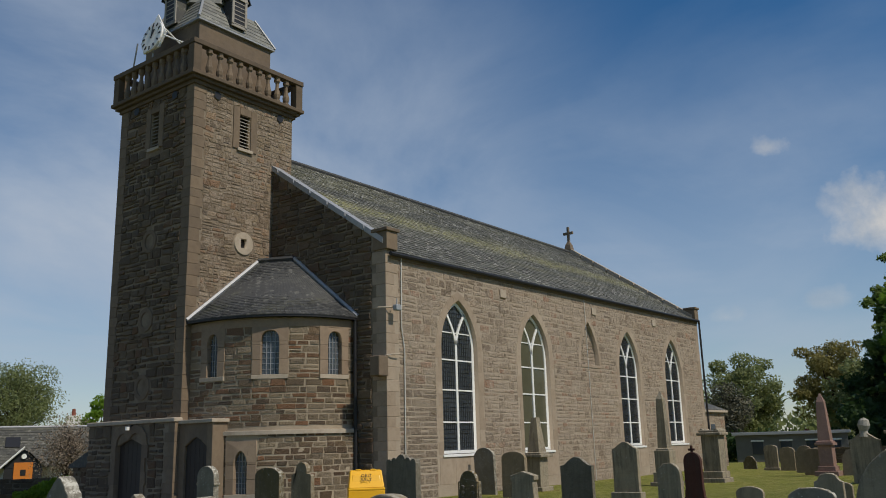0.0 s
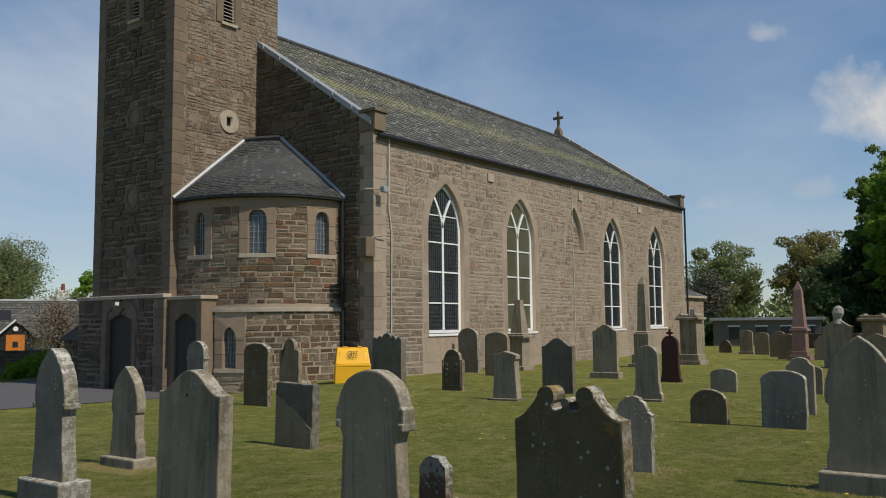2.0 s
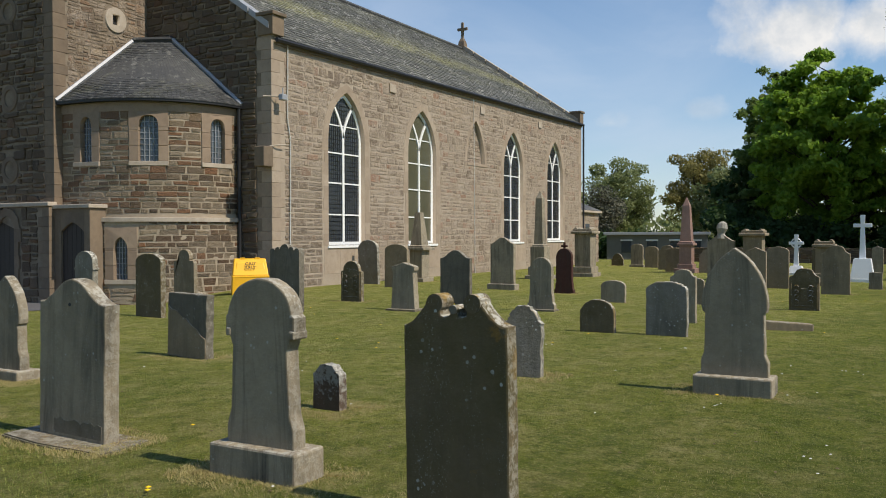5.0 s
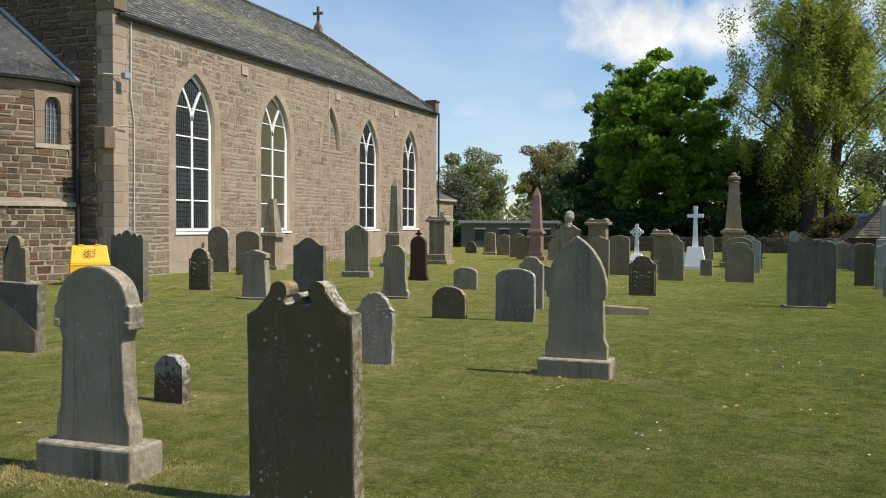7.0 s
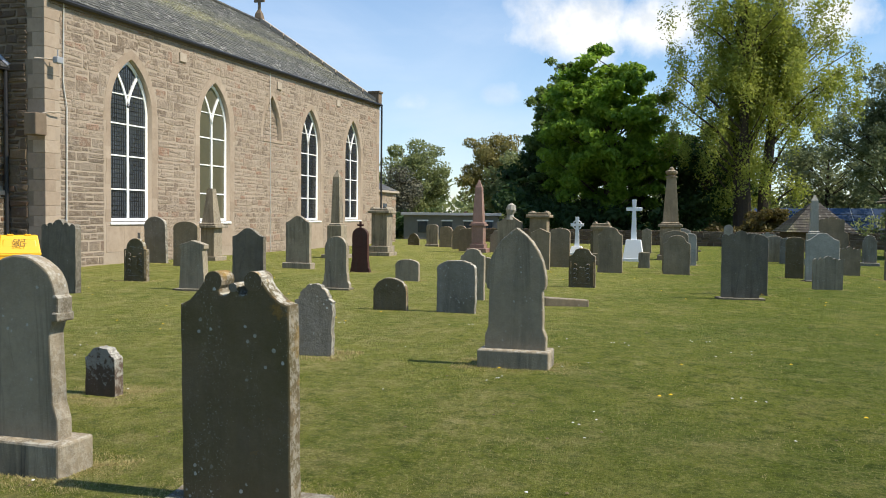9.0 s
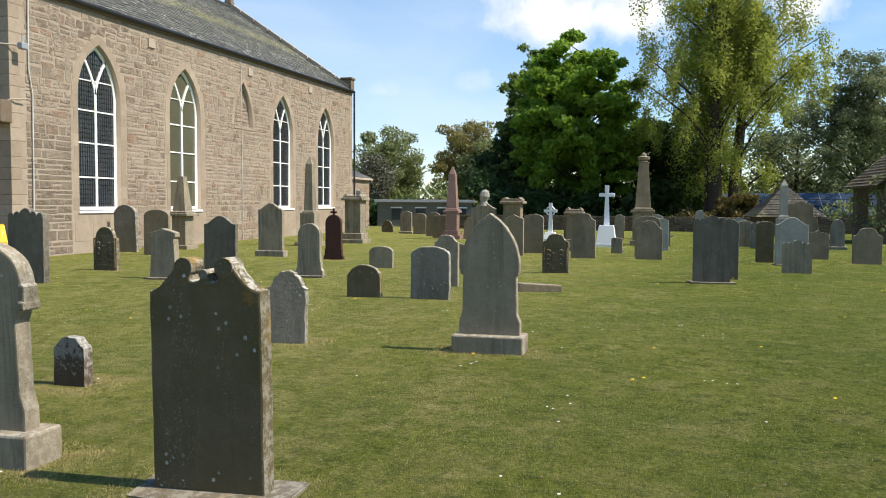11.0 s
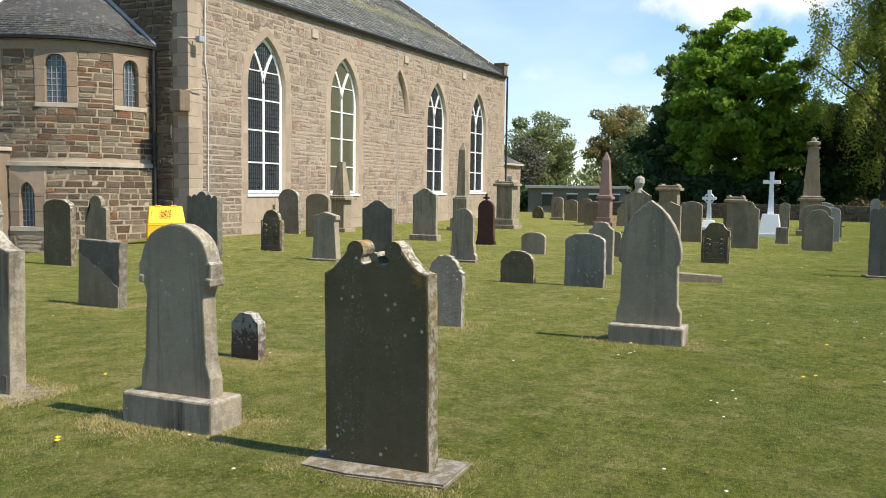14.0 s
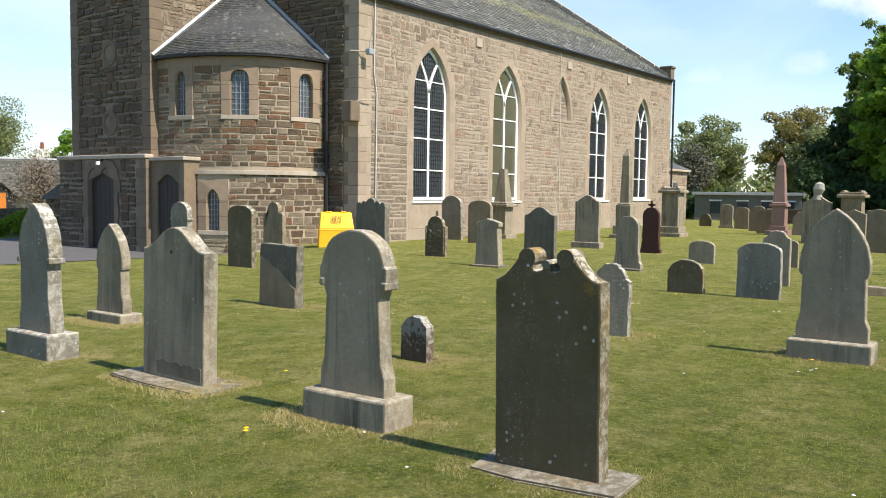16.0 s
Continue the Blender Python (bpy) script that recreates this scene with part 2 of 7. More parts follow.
ashlar = ashlar_mat("dressed_sandstone", (0.35, 0.265, 0.19), (0.285, 0.21, 0.15), (0.22, 0.17, 0.13))
ashlar_wall = ashlar_mat("flush_dressed_sandstone", (0.45, 0.368, 0.285), (0.34, 0.268, 0.2), (0.3, 0.235, 0.178))
ashlar_dark = ashlar_mat("weathered_dressed_stone", (0.235, 0.175, 0.12), (0.18, 0.135, 0.095), (0.1, 0.085, 0.07))
ashlar_black = ashlar_mat("blackened_dressed_stone", (0.15, 0.112, 0.078), (0.11, 0.083, 0.06), (0.05, 0.043, 0.036))
ashlar_pale = ashlar_mat("pale_dressed_stone", (0.52, 0.45, 0.37), (0.46, 0.39, 0.31), (0.34, 0.29, 0.23))


def slate_mat(name, a, b, moss, level=None, lichen=0.5):
    k = Mat(name, 0.7, 0.35)
    base = k.mix(k.island(), a, b)
    m = k.ramp(k.noise(0.5, 5.0, 0.65, k.scaled(0.16, 1, 1)), [(0.5, 0.0), (0.62, 1.0)])
    if level:
        # a streak of moss grows along the slope at one height
        zz = k.t.nodes.new("ShaderNodeSeparateXYZ")
        k.put(zz.inputs[0], k.co)
        off = k.math("ABSOLUTE", k.math("SUBTRACT", k.math("ADD", zz.outputs["Z"], k.math("MULTIPLY", k.noise(0.5, 4.0), 0.7)), level + 0.35))
        m = k.math("MAXIMUM", k.math("MULTIPLY", m, 0.35), k.ramp(off, [(0.12, 1.0), (0.7, 0.0)]))
    fine = k.ramp(k.noise(7.0, 5.0, 0.7), [(0.4, 0.0), (0.62, 1.0)])
    c = k.mix(k.math("MULTIPLY", k.math("MULTIPLY", m, fine), moss), base, (0.25, 0.24, 0.105))
    c = k.mix(k.math("MULTIPLY", k.ramp(k.noise(1.1, 6.0, 0.7), [(0.4, 0.0), (0.65, 1.0)]), 0.5), c, k.mix(1.0, c, (1.55, 1.55, 1.4), "MULTIPLY"))
    lich = k.math("MULTIPLY", k.ramp(k.noise(4.5, 6.0, 0.75), [(0.55, 0.0), (0.6, 1.0)]), k.ramp(k.noise(0.7, 3.0), [(0.4, 0.25), (0.6, 1.0)]))
    c = k.mix(k.math("MULTIPLY", lich, lichen), c, (0.46, 0.45, 0.40))
    k.colour(c)
    return k.bump(k.noise(12.0, 6.0, 0.7), 0.4, 0.015).m


slate = slate_mat("mossy_slate", (0.052, 0.052, 0.046), (0.095, 0.094, 0.078), 0.95, 10.9, 0.9)
slate_blue = slate_mat("blue_slate", (0.028, 0.029, 0.031), (0.07, 0.071, 0.073), 0.2, None, 0.25)
slate_pale = slate_mat("pale_grey_slate", (0.12, 0.122, 0.115), (0.2, 0.2, 0.185), 0.3)
slate_brown = slate_mat("brown_stone_slate", (0.035, 0.03, 0.024), (0.06, 0.052, 0.042), 0.5)
cottage_slate = slate_mat("cottage_slate", (0.06, 0.06, 0.055), (0.1, 0.098, 0.085), 0.3)


def plain(name, col, rough=0.6, metal=0.0, spec=0.4, wear=0.25, scale=6.0, bump=0.15):
    k = Mat(name, rough, spec).shift()
    k.b.inputs["Metallic"].default_value = metal
    f = k.math("MULTIPLY", k.ramp(k.noise(scale, 6.0, 0.7), [(0.35, 0.0), (0.75, 1.0)]), wear)
    k.colour(k.mix(f, col, tuple(v * 0.45 for v in col)))
    return k.bump(k.noise(scale * 6, 4.0), bump, 0.005).m


white_paint = plain("white_window_paint", (0.82, 0.82, 0.80), 0.45, wear=0.12)
lead_grey = plain("lead_flashing", (0.36, 0.37, 0.39), 0.55, 0.2, wear=0.4)
black_iron = plain("black_painted_iron", (0.02, 0.02, 0.022), 0.5)
dark_door = plain("dark_brown_door_paint", (0.035, 0.026, 0.022), 0.6, wear=0.3)
louvre_grey = plain("weathered_louvre_wood", (0.36, 0.33, 0.29), 0.8, wear=0.5)
cable_white = plain("white_cable", (0.62, 0.60, 0.56), 0.5)
bin_yellow = plain("yellow_polyethylene", (0.86, 0.45, 0.02), 0.42, spec=0.4, wear=0.12, scale=3.0)
bin_print = plain("black_print", (0.03, 0.02, 0.01), 0.6)
orange_wood = plain("orange_varnished_wood", (0.62, 0.20, 0.03), 0.5)
whitewash = plain("white_harling", (0.72, 0.71, 0.68), 0.9, wear=0.2)
red_clay = plain("red_clay", (0.24, 0.075, 0.05), 0.8)
white_marble = plain("white_marble", (0.80, 0.81, 0.82), 0.5, wear=0.08, scale=2.5)
bark = plain("dark_bark", (0.075, 0.055, 0.042), 0.95, wear=0.6, bump=0.8)
clock_white = plain("white_clock_dial", (0.75, 0.75, 0.74), 0.5, wear=0.1)
solar_blue = plain("solar_glass", (0.035, 0.05, 0.085), 0.2, spec=0.6, wear=0.1)
alu = plain("aluminium", (0.6, 0.62, 0.65), 0.35, 0.9)
grey_render = plain("grey_render", (0.17, 0.165, 0.15), 0.9, wear=0.4, scale=1.5)
red_leaf = plain("red_shrub_leaf", (0.20, 0.02, 0.02), 0.7)


def glass_mat(name, tint, through_amount):
    k = Mat(name, 0.06, 0.6)
    k.b.inputs["Transmission Weight"].default_value = through_amount
    k.b.inputs["IOR"].default_value = 1.45
    k.colour(k.mix(k.noise(1.3, 3.0), tint, tuple(v * 0.6 for v in tint)))
    return k.bump(k.noise(5.0, 2.0), 0.12, 0.01).m


glass_dark = glass_mat("leaded_glass", (0.10, 0.115, 0.13), 0.35)
# The olive tint stands in for greenish light in the second window.
glass_olive = glass_mat("plain_olive_glass", (0.17, 0.165, 0.11), 0.25)
glass_blue = glass_mat("small_pane_glass", (0.16, 0.19, 0.22), 0.3)


def grave_mat(name, col, streak, lichen, orange, green=0.0, rough=0.88, crown=0.0):
    """Old gravestone: stains run down, grey and orange lichen sits in round spots and crusts the top edges. This pale
    growth also paints sunlight on tops and south sides.
    """
    k = Mat(name, rough, 0.25).shift(23.0)
    grain = k.noise(26.0, 7.0, 0.7)
    c = k.mix(k.math("MULTIPLY", grain, 0.6), col, tuple(v * 0.6 for v in col))
    blot = k.ramp(k.noise(1.7, 6.0, 0.7), [(0.38, 0.0), (0.68, 1.0)])
    c = k.mix(k.math("MULTIPLY", blot, 0.6), c, tuple(v * 0.5 for v in col))
    run = k.ramp(k.noise(2.4, 6.0, 0.7, k.scaled(1, 2.0, 0.22), 0.8), [(0.45, 0.0), (0.65, 1.0)])
    fade = k.ramp(k.noise(1.3, 3.0), [(0.35, 0.2), (0.65, 1.0)])
    c = k.mix(k.math("MULTIPLY", k.math("MULTIPLY", run, fade), streak), c, (0.062, 0.056, 0.045))
    mott = k.ramp(k.noise(7.5, 7.0, 0.75), [(0.45, 0.0), (0.65, 1.0)])
    c = k.mix(k.math("MULTIPLY", mott, 0.4), c, tuple(v * 0.55 for v in col))
    if green:
        alg = k.ramp(k.noise(2.2, 6.0, 0.7), [(0.4, 0.0), (0.68, 1.0)])
        c = k.mix(k.math("MULTIPLY", alg, green), c, (0.082, 0.068, 0.026))
    patch = k.noise(2.0, 4.0, 0.6)
    jag = k.math("MULTIPLY", k.noise(34.0, 4.0, 0.7), 0.3)
    spot = k.math("LESS_THAN", k.math("ADD", k.voronoi(13.0), jag), 0.29)
    where = k.ramp(patch, [(0.5, 0.0), (0.58, 1.0)])
    c = k.mix(k.math("MULTIPLY", k.math("MULTIPLY", spot, where), lichen), c, (0.46, 0.47, 0.43))
    small = k.math("LESS_THAN", k.math("ADD", k.voronoi(46.0), k.math("MULTIPLY", grain, 0.3)), 0.29)
    drip = k.ramp(k.noise(2.6, 5.0, 0.7, k.scaled(1, 2.2, 0.35)), [(0.44, 0.0), (0.58, 1.0)])
    c = k.mix(k.math("MULTIPLY", k.math("MULTIPLY", small, drip), lichen * 0.85), c, (0.44, 0.44, 0.40))
    dust = k.ramp(k.noise(75.0, 4.0, 0.8, k.scaled(1, 1, 0.6)), [(0.58, 0.0), (0.66, 1.0)])
    c = k.mix(k.math("MULTIPLY", k.math("MULTIPLY", dust, drip), lichen * 0.5), c, (0.40, 0.39, 0.34))
    rust = k.ramp(k.noise(3.4, 7.0, 0.75), [(0.62, 0.0), (0.69, 1.0)])
    c = k.mix(k.math("MULTIPLY", rust, orange), c, (0.30, 0.16, 0.03))
    if crown:
        # pale growth over the upper part, with a ragged lower edge
        hz = k.t.nodes.new("ShaderNodeSeparateXYZ")
        k.t.links.new(k.t.nodes.new("ShaderNodeTexCoord").outputs["Object"], hz.inputs[0])
        ragged = k.math("ADD", hz.outputs["Z"], k.math("MULTIPLY", k.math("SUBTRACT", k.noise(14.0, 7.0, 0.8), 0.5), 1.7))
        c = k.mix(k.math("MULTIPLY", k.ramp(ragged, [(crown, 0.0), (crown + 0.06, 1.0)]), 0.45), c, (0.42, 0.42, 0.38))
    # pale lichen on tops and south sides, also painting the sunlight they catch
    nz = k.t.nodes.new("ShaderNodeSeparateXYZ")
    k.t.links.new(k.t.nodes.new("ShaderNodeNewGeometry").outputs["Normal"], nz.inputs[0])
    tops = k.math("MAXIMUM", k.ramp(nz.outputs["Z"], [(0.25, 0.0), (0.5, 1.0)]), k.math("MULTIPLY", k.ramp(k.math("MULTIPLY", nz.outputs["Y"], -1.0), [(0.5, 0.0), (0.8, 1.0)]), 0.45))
    sunlit_crust = k.ramp(k.noise(13.0, 7.0, 0.78), [(0.47, 0.0), (0.56, 1.0)])
    c = k.mix(k.math("MULTIPLY", k.math("MULTIPLY", tops, sunlit_crust), min(1.0, lichen)), c, (0.52, 0.50, 0.43))
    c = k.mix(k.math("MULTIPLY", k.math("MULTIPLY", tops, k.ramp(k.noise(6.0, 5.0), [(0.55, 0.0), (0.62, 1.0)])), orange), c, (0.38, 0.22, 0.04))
    k.colour(c)
    h = k.math("ADD", grain, k.math("MULTIPLY", k.noise(6.0, 6.0, 0.7), 1.5))
    return k.bump(h, 0.6, 0.016).m


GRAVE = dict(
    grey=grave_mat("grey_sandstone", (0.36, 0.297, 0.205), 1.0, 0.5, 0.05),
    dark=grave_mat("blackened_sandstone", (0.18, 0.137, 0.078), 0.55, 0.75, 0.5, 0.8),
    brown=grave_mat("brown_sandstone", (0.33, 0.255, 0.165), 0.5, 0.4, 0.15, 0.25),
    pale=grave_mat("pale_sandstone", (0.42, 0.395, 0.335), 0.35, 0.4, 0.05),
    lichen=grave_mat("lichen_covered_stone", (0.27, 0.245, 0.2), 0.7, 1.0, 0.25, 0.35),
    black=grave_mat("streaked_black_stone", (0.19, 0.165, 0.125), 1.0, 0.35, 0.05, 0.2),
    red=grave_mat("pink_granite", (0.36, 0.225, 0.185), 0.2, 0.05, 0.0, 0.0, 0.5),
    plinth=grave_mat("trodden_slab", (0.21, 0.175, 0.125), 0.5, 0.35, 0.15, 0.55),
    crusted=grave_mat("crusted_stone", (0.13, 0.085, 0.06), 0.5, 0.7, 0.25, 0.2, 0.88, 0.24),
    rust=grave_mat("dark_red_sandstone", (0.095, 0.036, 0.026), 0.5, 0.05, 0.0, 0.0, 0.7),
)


def leaf_mat(name, a, b, trans=0.35):
    k = Mat(name, 0.6, 0.3)
    k.colour(k.mix(k.island(), a, b))
    tr = k.t.nodes.new("ShaderNodeBsdfTranslucent")
    k.put(tr.inputs[0], k.mix(0.5, a, tuple(min(1, v * 1.8) for v in b)))
    mx = k.t.nodes.new("ShaderNodeMixShader")
    mx.inputs[0].default_value = trans
    k.t.links.new(k.b.outputs[0], mx.inputs[1]), k.t.links.new(tr.outputs[0], mx.inputs[2])
    k.t.links.new(mx.outputs[0], k.t.nodes["Material Output"].inputs[0])
    return k.m


leaf_green = leaf_mat("sycamore_leaf", (0.10, 0.185, 0.022), (0.235, 0.36, 0.042), 0.5)
leaf_elm = leaf_mat("elm_leaf", (0.075, 0.125, 0.03), (0.16, 0.22, 0.06), 0.45)
leaf_ash = leaf_mat("ash_leaf", (0.10, 0.13, 0.06), (0.20, 0.225, 0.11), 0.4)
leaf_dark = leaf_mat("dark_leaf", (0.03, 0.06, 0.016), (0.05, 0.09, 0.024))
leaf_lime = leaf_mat("young_lime_leaf", (0.155, 0.178, 0.03), (0.33, 0.365, 0.07), 0.5)
leaf_grey = leaf_mat("grey_green_leaf", (0.125, 0.155, 0.062), (0.245, 0.275, 0.11), 0.4)
leaf_olive = leaf_mat("olive_leaf", (0.15, 0.14, 0.042), (0.26, 0.225, 0.075), 0.4)
twig_brown = leaf_mat("bare_twig", (0.17, 0.135, 0.1), (0.27, 0.215, 0.16), 0.1)
dead_leaf = leaf_mat("dead_leaf", (0.1, 0.07, 0.04), (0.2, 0.14, 0.08), 0.1)
twig_grey = leaf_mat("grey_twig", (0.085, 0.085, 0.055), (0.13, 0.13, 0.085), 0.2)
bush_green = leaf_mat("bright_bush_leaf", (0.13, 0.22, 0.015), (0.24, 0.34, 0.03))
ivy_leaf = leaf_mat("ivy_leaf", (0.09, 0.06, 0.02), (0.14, 0.12, 0.03))
blade_green = leaf_mat("grass_blade", (0.115, 0.16, 0.025), (0.32, 0.335, 0.09), 0.3)
blade_straw = leaf_mat("dry_grass_blade", (0.33, 0.275, 0.115), (0.48, 0.40, 0.18), 0.3)
petal_white = plain("daisy_petal", (0.85, 0.85, 0.82), 0.7)
petal_yellow = plain("dandelion_petal", (0.85, 0.55, 0.01), 0.7)


def lawn_mat():
    k = Mat("mown_lawn", 0.95, 0.1)
    c = k.mix(k.ramp(k.noise(0.35, 6.0, 0.65), [(0.38, 0.0), (0.66, 1.0)]), (0.155, 0.2, 0.028), (0.315, 0.315, 0.058))
    c = k.mix(k.math("MULTIPLY", k.ramp(k.noise(1.3, 9.0, 0.75), [(0.49, 0.0), (0.61, 1.0)]), 0.75), c, (0.46, 0.385, 0.17))
    c = k.mix(k.math("MULTIPLY", k.ramp(k.noise(2.7, 7.0, 0.7), [(0.60, 0.0), (0.70, 1.0)]), 0.6), c, (0.125, 0.088, 0.042))
    c = k.mix(k.math("MULTIPLY", k.ramp(k.noise(9.0, 6.0, 0.75), [(0.5, 0.0), (0.62, 1.0)]), 0.65), c, (0.39, 0.345, 0.125))
    c = k.mix(k.math("MULTIPLY", k.ramp(k.noise(5.5, 6.0, 0.75, k.scaled(1.1, 0.9, 1)), [(0.5, 0.0), (0.59, 1.0)]), 0.7), c, (0.07, 0.108, 0.016))
    c = k.mix(k.math("MULTIPLY", k.ramp(k.noise(24.0, 8.0, 0.8), [(0.46, 0.0), (0.58, 1.0)]), 0.6), c, (0.06, 0.085, 0.014))
    c = k.mix(k.math("MULTIPLY", k.ramp(k.noise(60.0, 5.0, 0.7, k.scaled(1, 2, 1)), [(0.42, 0.0), (0.62, 1.0)]), 0.45), c, (0.05, 0.062, 0.012))
    c = k.mix(k.math("MULTIPLY", k.ramp(k.noise(34.0, 6.0, 0.8), [(0.55, 0.0), (0.62, 1.0)]), 0.65), c, (0.46, 0.42, 0.18))
    spot = k.t.nodes.new("ShaderNodeSeparateXYZ")
    k.put(spot.inputs[0], k.co)
    side = k.math("ADD", k.math("MULTIPLY", spot.outputs["Y"], 0.1), k.math("ADD", k.math("MULTIPLY", k.noise(0.25, 4.0), 0.5), 0.15))
    dry = k.math("MULTIPLY", k.ramp(side, [(0.25, 0.0), (0.75, 1.0)]), k.ramp(k.noise(1.9, 7.0, 0.72), [(0.36, 0.0), (0.62, 1.0)]))
    c = k.mix(k.math("MULTIPLY", dry, 0.34), c, (0.42, 0.36, 0.15))
    c = k.mix(k.ramp(side, [(0.2, 0.65), (0.6, 0.0)]), c, k.mix(1.0, c, (0.66, 0.74, 0.55), "MULTIPLY"))
    clump = k.ramp(k.noise(3.6, 8.0, 0.78), [(0.42, 0.0), (0.6, 1.0)])
    c = k.mix(k.math("MULTIPLY", clump, 0.7), c, k.mix(1.0, c, (0.6, 0.68, 0.32), "MULTIPLY"))
    k.colour(c)
    return k.bump(k.math("ADD", k.noise(45.0, 6.0, 0.8), k.noise(6.0, 4.0)), 1.0, 0.05).m


lawn = lawn_mat()
asphalt = plain("worn_asphalt", (0.105, 0.10, 0.10), 0.9, wear=0.35, scale=3.0, bump=0.5)

# ---- building blocks ----


def part(name, bm, material, parent=None, label=""):
    """Links a bmesh as one mesh object, under a thing or a part."""
    me = bpy.data.meshes.new(name)
    bm.to_mesh(me)
    bm.free()
    me.materials.append(material)
    ob = new(name, me)
    ob.parent = parent
    return tagged(ob, label)


def sheet(name, verts, faces, material, parent=None, label=""):
    me = bpy.data.meshes.new(name)
    me.from_pydata(verts, [], faces)
    me.materials.append(material)
    ob = new(name, me)
    ob.parent = parent
    return tagged(ob, label)


def empty(name, label, category, group="", kind="", m=None):
    ob = new(name)
    ob.empty_display_size = 0.2
    if m is not None:
        ob.matrix_world = m
    return tagged(ob, label, category, group, kind)


def add_box(bm, x0, x1, y0, y1, z0, z1, bevel=0.0):
    m = Matrix.Translation(((x0 + x1) / 2, (y0 + y1) / 2, (z0 + z1) / 2)) @ Matrix.Diagonal((x1 - x0, y1 - y0, z1 - z0, 1))
    r = bmesh.ops.create_cube(bm, size=1, matrix=m)
    if bevel:
        es = list({e for v in r["verts"] for e in v.link_edges})
        bmesh.ops.bevel(bm, geom=es, offset=bevel, segments=2, affect="EDGES", profile=0.5)
    return bm


def box(x0, x1, y0, y1, z0, z1, bevel=0.0):
    return add_box(bmesh.new(), x0, x1, y0, y1, z0, z1, bevel)


def add_tube(bm, pts, radii, sides=8):
    """A tapered tube along points."""
    rings = []
    for i, p in enumerate(pts):
        p = Vector(p)
        a, b = Vector(pts[max(i - 1, 0)]), Vector(pts[min(i + 1, len(pts) - 1)])
        d = (b - a).normalized()
        s = d.orthogonal().normalized() if abs(d.z) > 0.9 else d.cross(Vector((0, 0, 1))).normalized()
        u = s.cross(d)
        r = radii[i] if not isinstance(radii, (int, float)) else radii
        rings.append([bm.verts.new(p + r * (math.cos(2 * math.pi * k / sides) * s + math.sin(2 * math.pi * k / sides) * u)) for k in range(sides)])
    for a, b in zip(rings, rings[1:]):
        for k in range(sides):
            bm.faces.new((a[k], a[(k + 1) % sides], b[(k + 1) % sides], b[k]))
    bm.faces.new(rings[0][::-1]), bm.faces.new(rings[-1])
    return bm


def tube(pts, radii, sides=8):
    return add_tube(bmesh.new(), pts, radii, sides)


def prism(profile, depth, bevel=0.012):
    """A slab whose outline is the profile in y and z: its front lies at x = 0, its back at x = depth."""
    bm = bmesh.new()
    front = bm.faces.new([bm.verts.new((0, y, z)) for y, z in profile])
    ext = bmesh.ops.extrude_face_region(bm, geom=[front])
    back = [v for v in ext["geom"] if isinstance(v, bmesh.types.BMVert)]
    bmesh.ops.translate(bm, verts=back, vec=(depth, 0, 0))
    bmesh.ops.recalc_face_normals(bm, faces=bm.faces)
    if bevel:
        rim = [e for e in bm.edges if abs(e.verts[0].co.x - e.verts[1].co.x) < 1e-6]
        bmesh.ops.bevel(bm, geom=rim, offset=bevel, segments=2, affect="EDGES", profile=0.6, clamp_overlap=True)
    return bm


def pointed(u0, u1, z0, spring, apex, n=9):
    """The outline of a pointed opening, from its lower left corner round over the top."""
    mid, half, rise = (u0 + u1) / 2, (u1 - u0) / 2, apex - spring
    r = (half * half + rise * rise) / (2 * half)
    a1 = math.atan2(rise, r - half)
    left = [(u0 + r - r * math.cos(a1 * i / n), spring + r * math.sin(a1 * i / n)) for i in range(n + 1)]
    right = [(2 * mid - u, z) for u, z in left[:-1]]
    return [(u0, z0)] + left + right[::-1] + [(u1, z0)]


def span_at(outline, z):
    """Where a level line crosses an outline: its least and greatest u, or None."""
    us = []
    for (u0, z0), (u1, z1) in zip(outline, outline[1:] + outline[:1]):
        if (z0 - z) * (z1 - z) <= 0 and z0 != z1:
            us.append(u0 + (u1 - u0) * (z - z0) / (z1 - z0))
    return (min(us), max(us)) if len(us) > 1 else None


def plate(name, outer, holes, depth, place, material, parent=None, label=""):
    """A flat wall with holes through it: outlines in (u, z), laid into the world by place(u, z, out) with out from 0 to -depth."""
    cu = bpy.data.curves.new(name, "CURVE")
    cu.dimensions, cu.fill_mode = "2D", "BOTH"
    for line in [outer] + holes:
        sp = cu.splines.new("POLY")
        sp.points.add(len(line) - 1)
        for p, (u, z) in zip(sp.points, line):
            p.co = (u, z, 0, 1)
        sp.use_cyclic_u = True
    cu.extrude = depth / 2
    tmp = bpy.data.objects.new(name, cu)
    scene.collection.objects.link(tmp)
    me = bpy.data.meshes.new_from_object(tmp.evaluated_get(bpy.context.evaluated_depsgraph_get()))
    bpy.data.objects.remove(tmp)
    bm = bmesh.new()
    bm.from_mesh(me)
    bmesh.ops.remove_doubles(bm, verts=bm.verts, dist=0.0005)
    bm.to_mesh(me)
    bm.free()
    for v in me.vertices:
        v.co = place(v.co.x, v.co.y, v.co.z - depth / 2)
    me.materials.clear()
    me.materials.append(material)
    me.name = name
    ob = new(name, me)
    ob.parent = parent
    return tagged(ob, label)


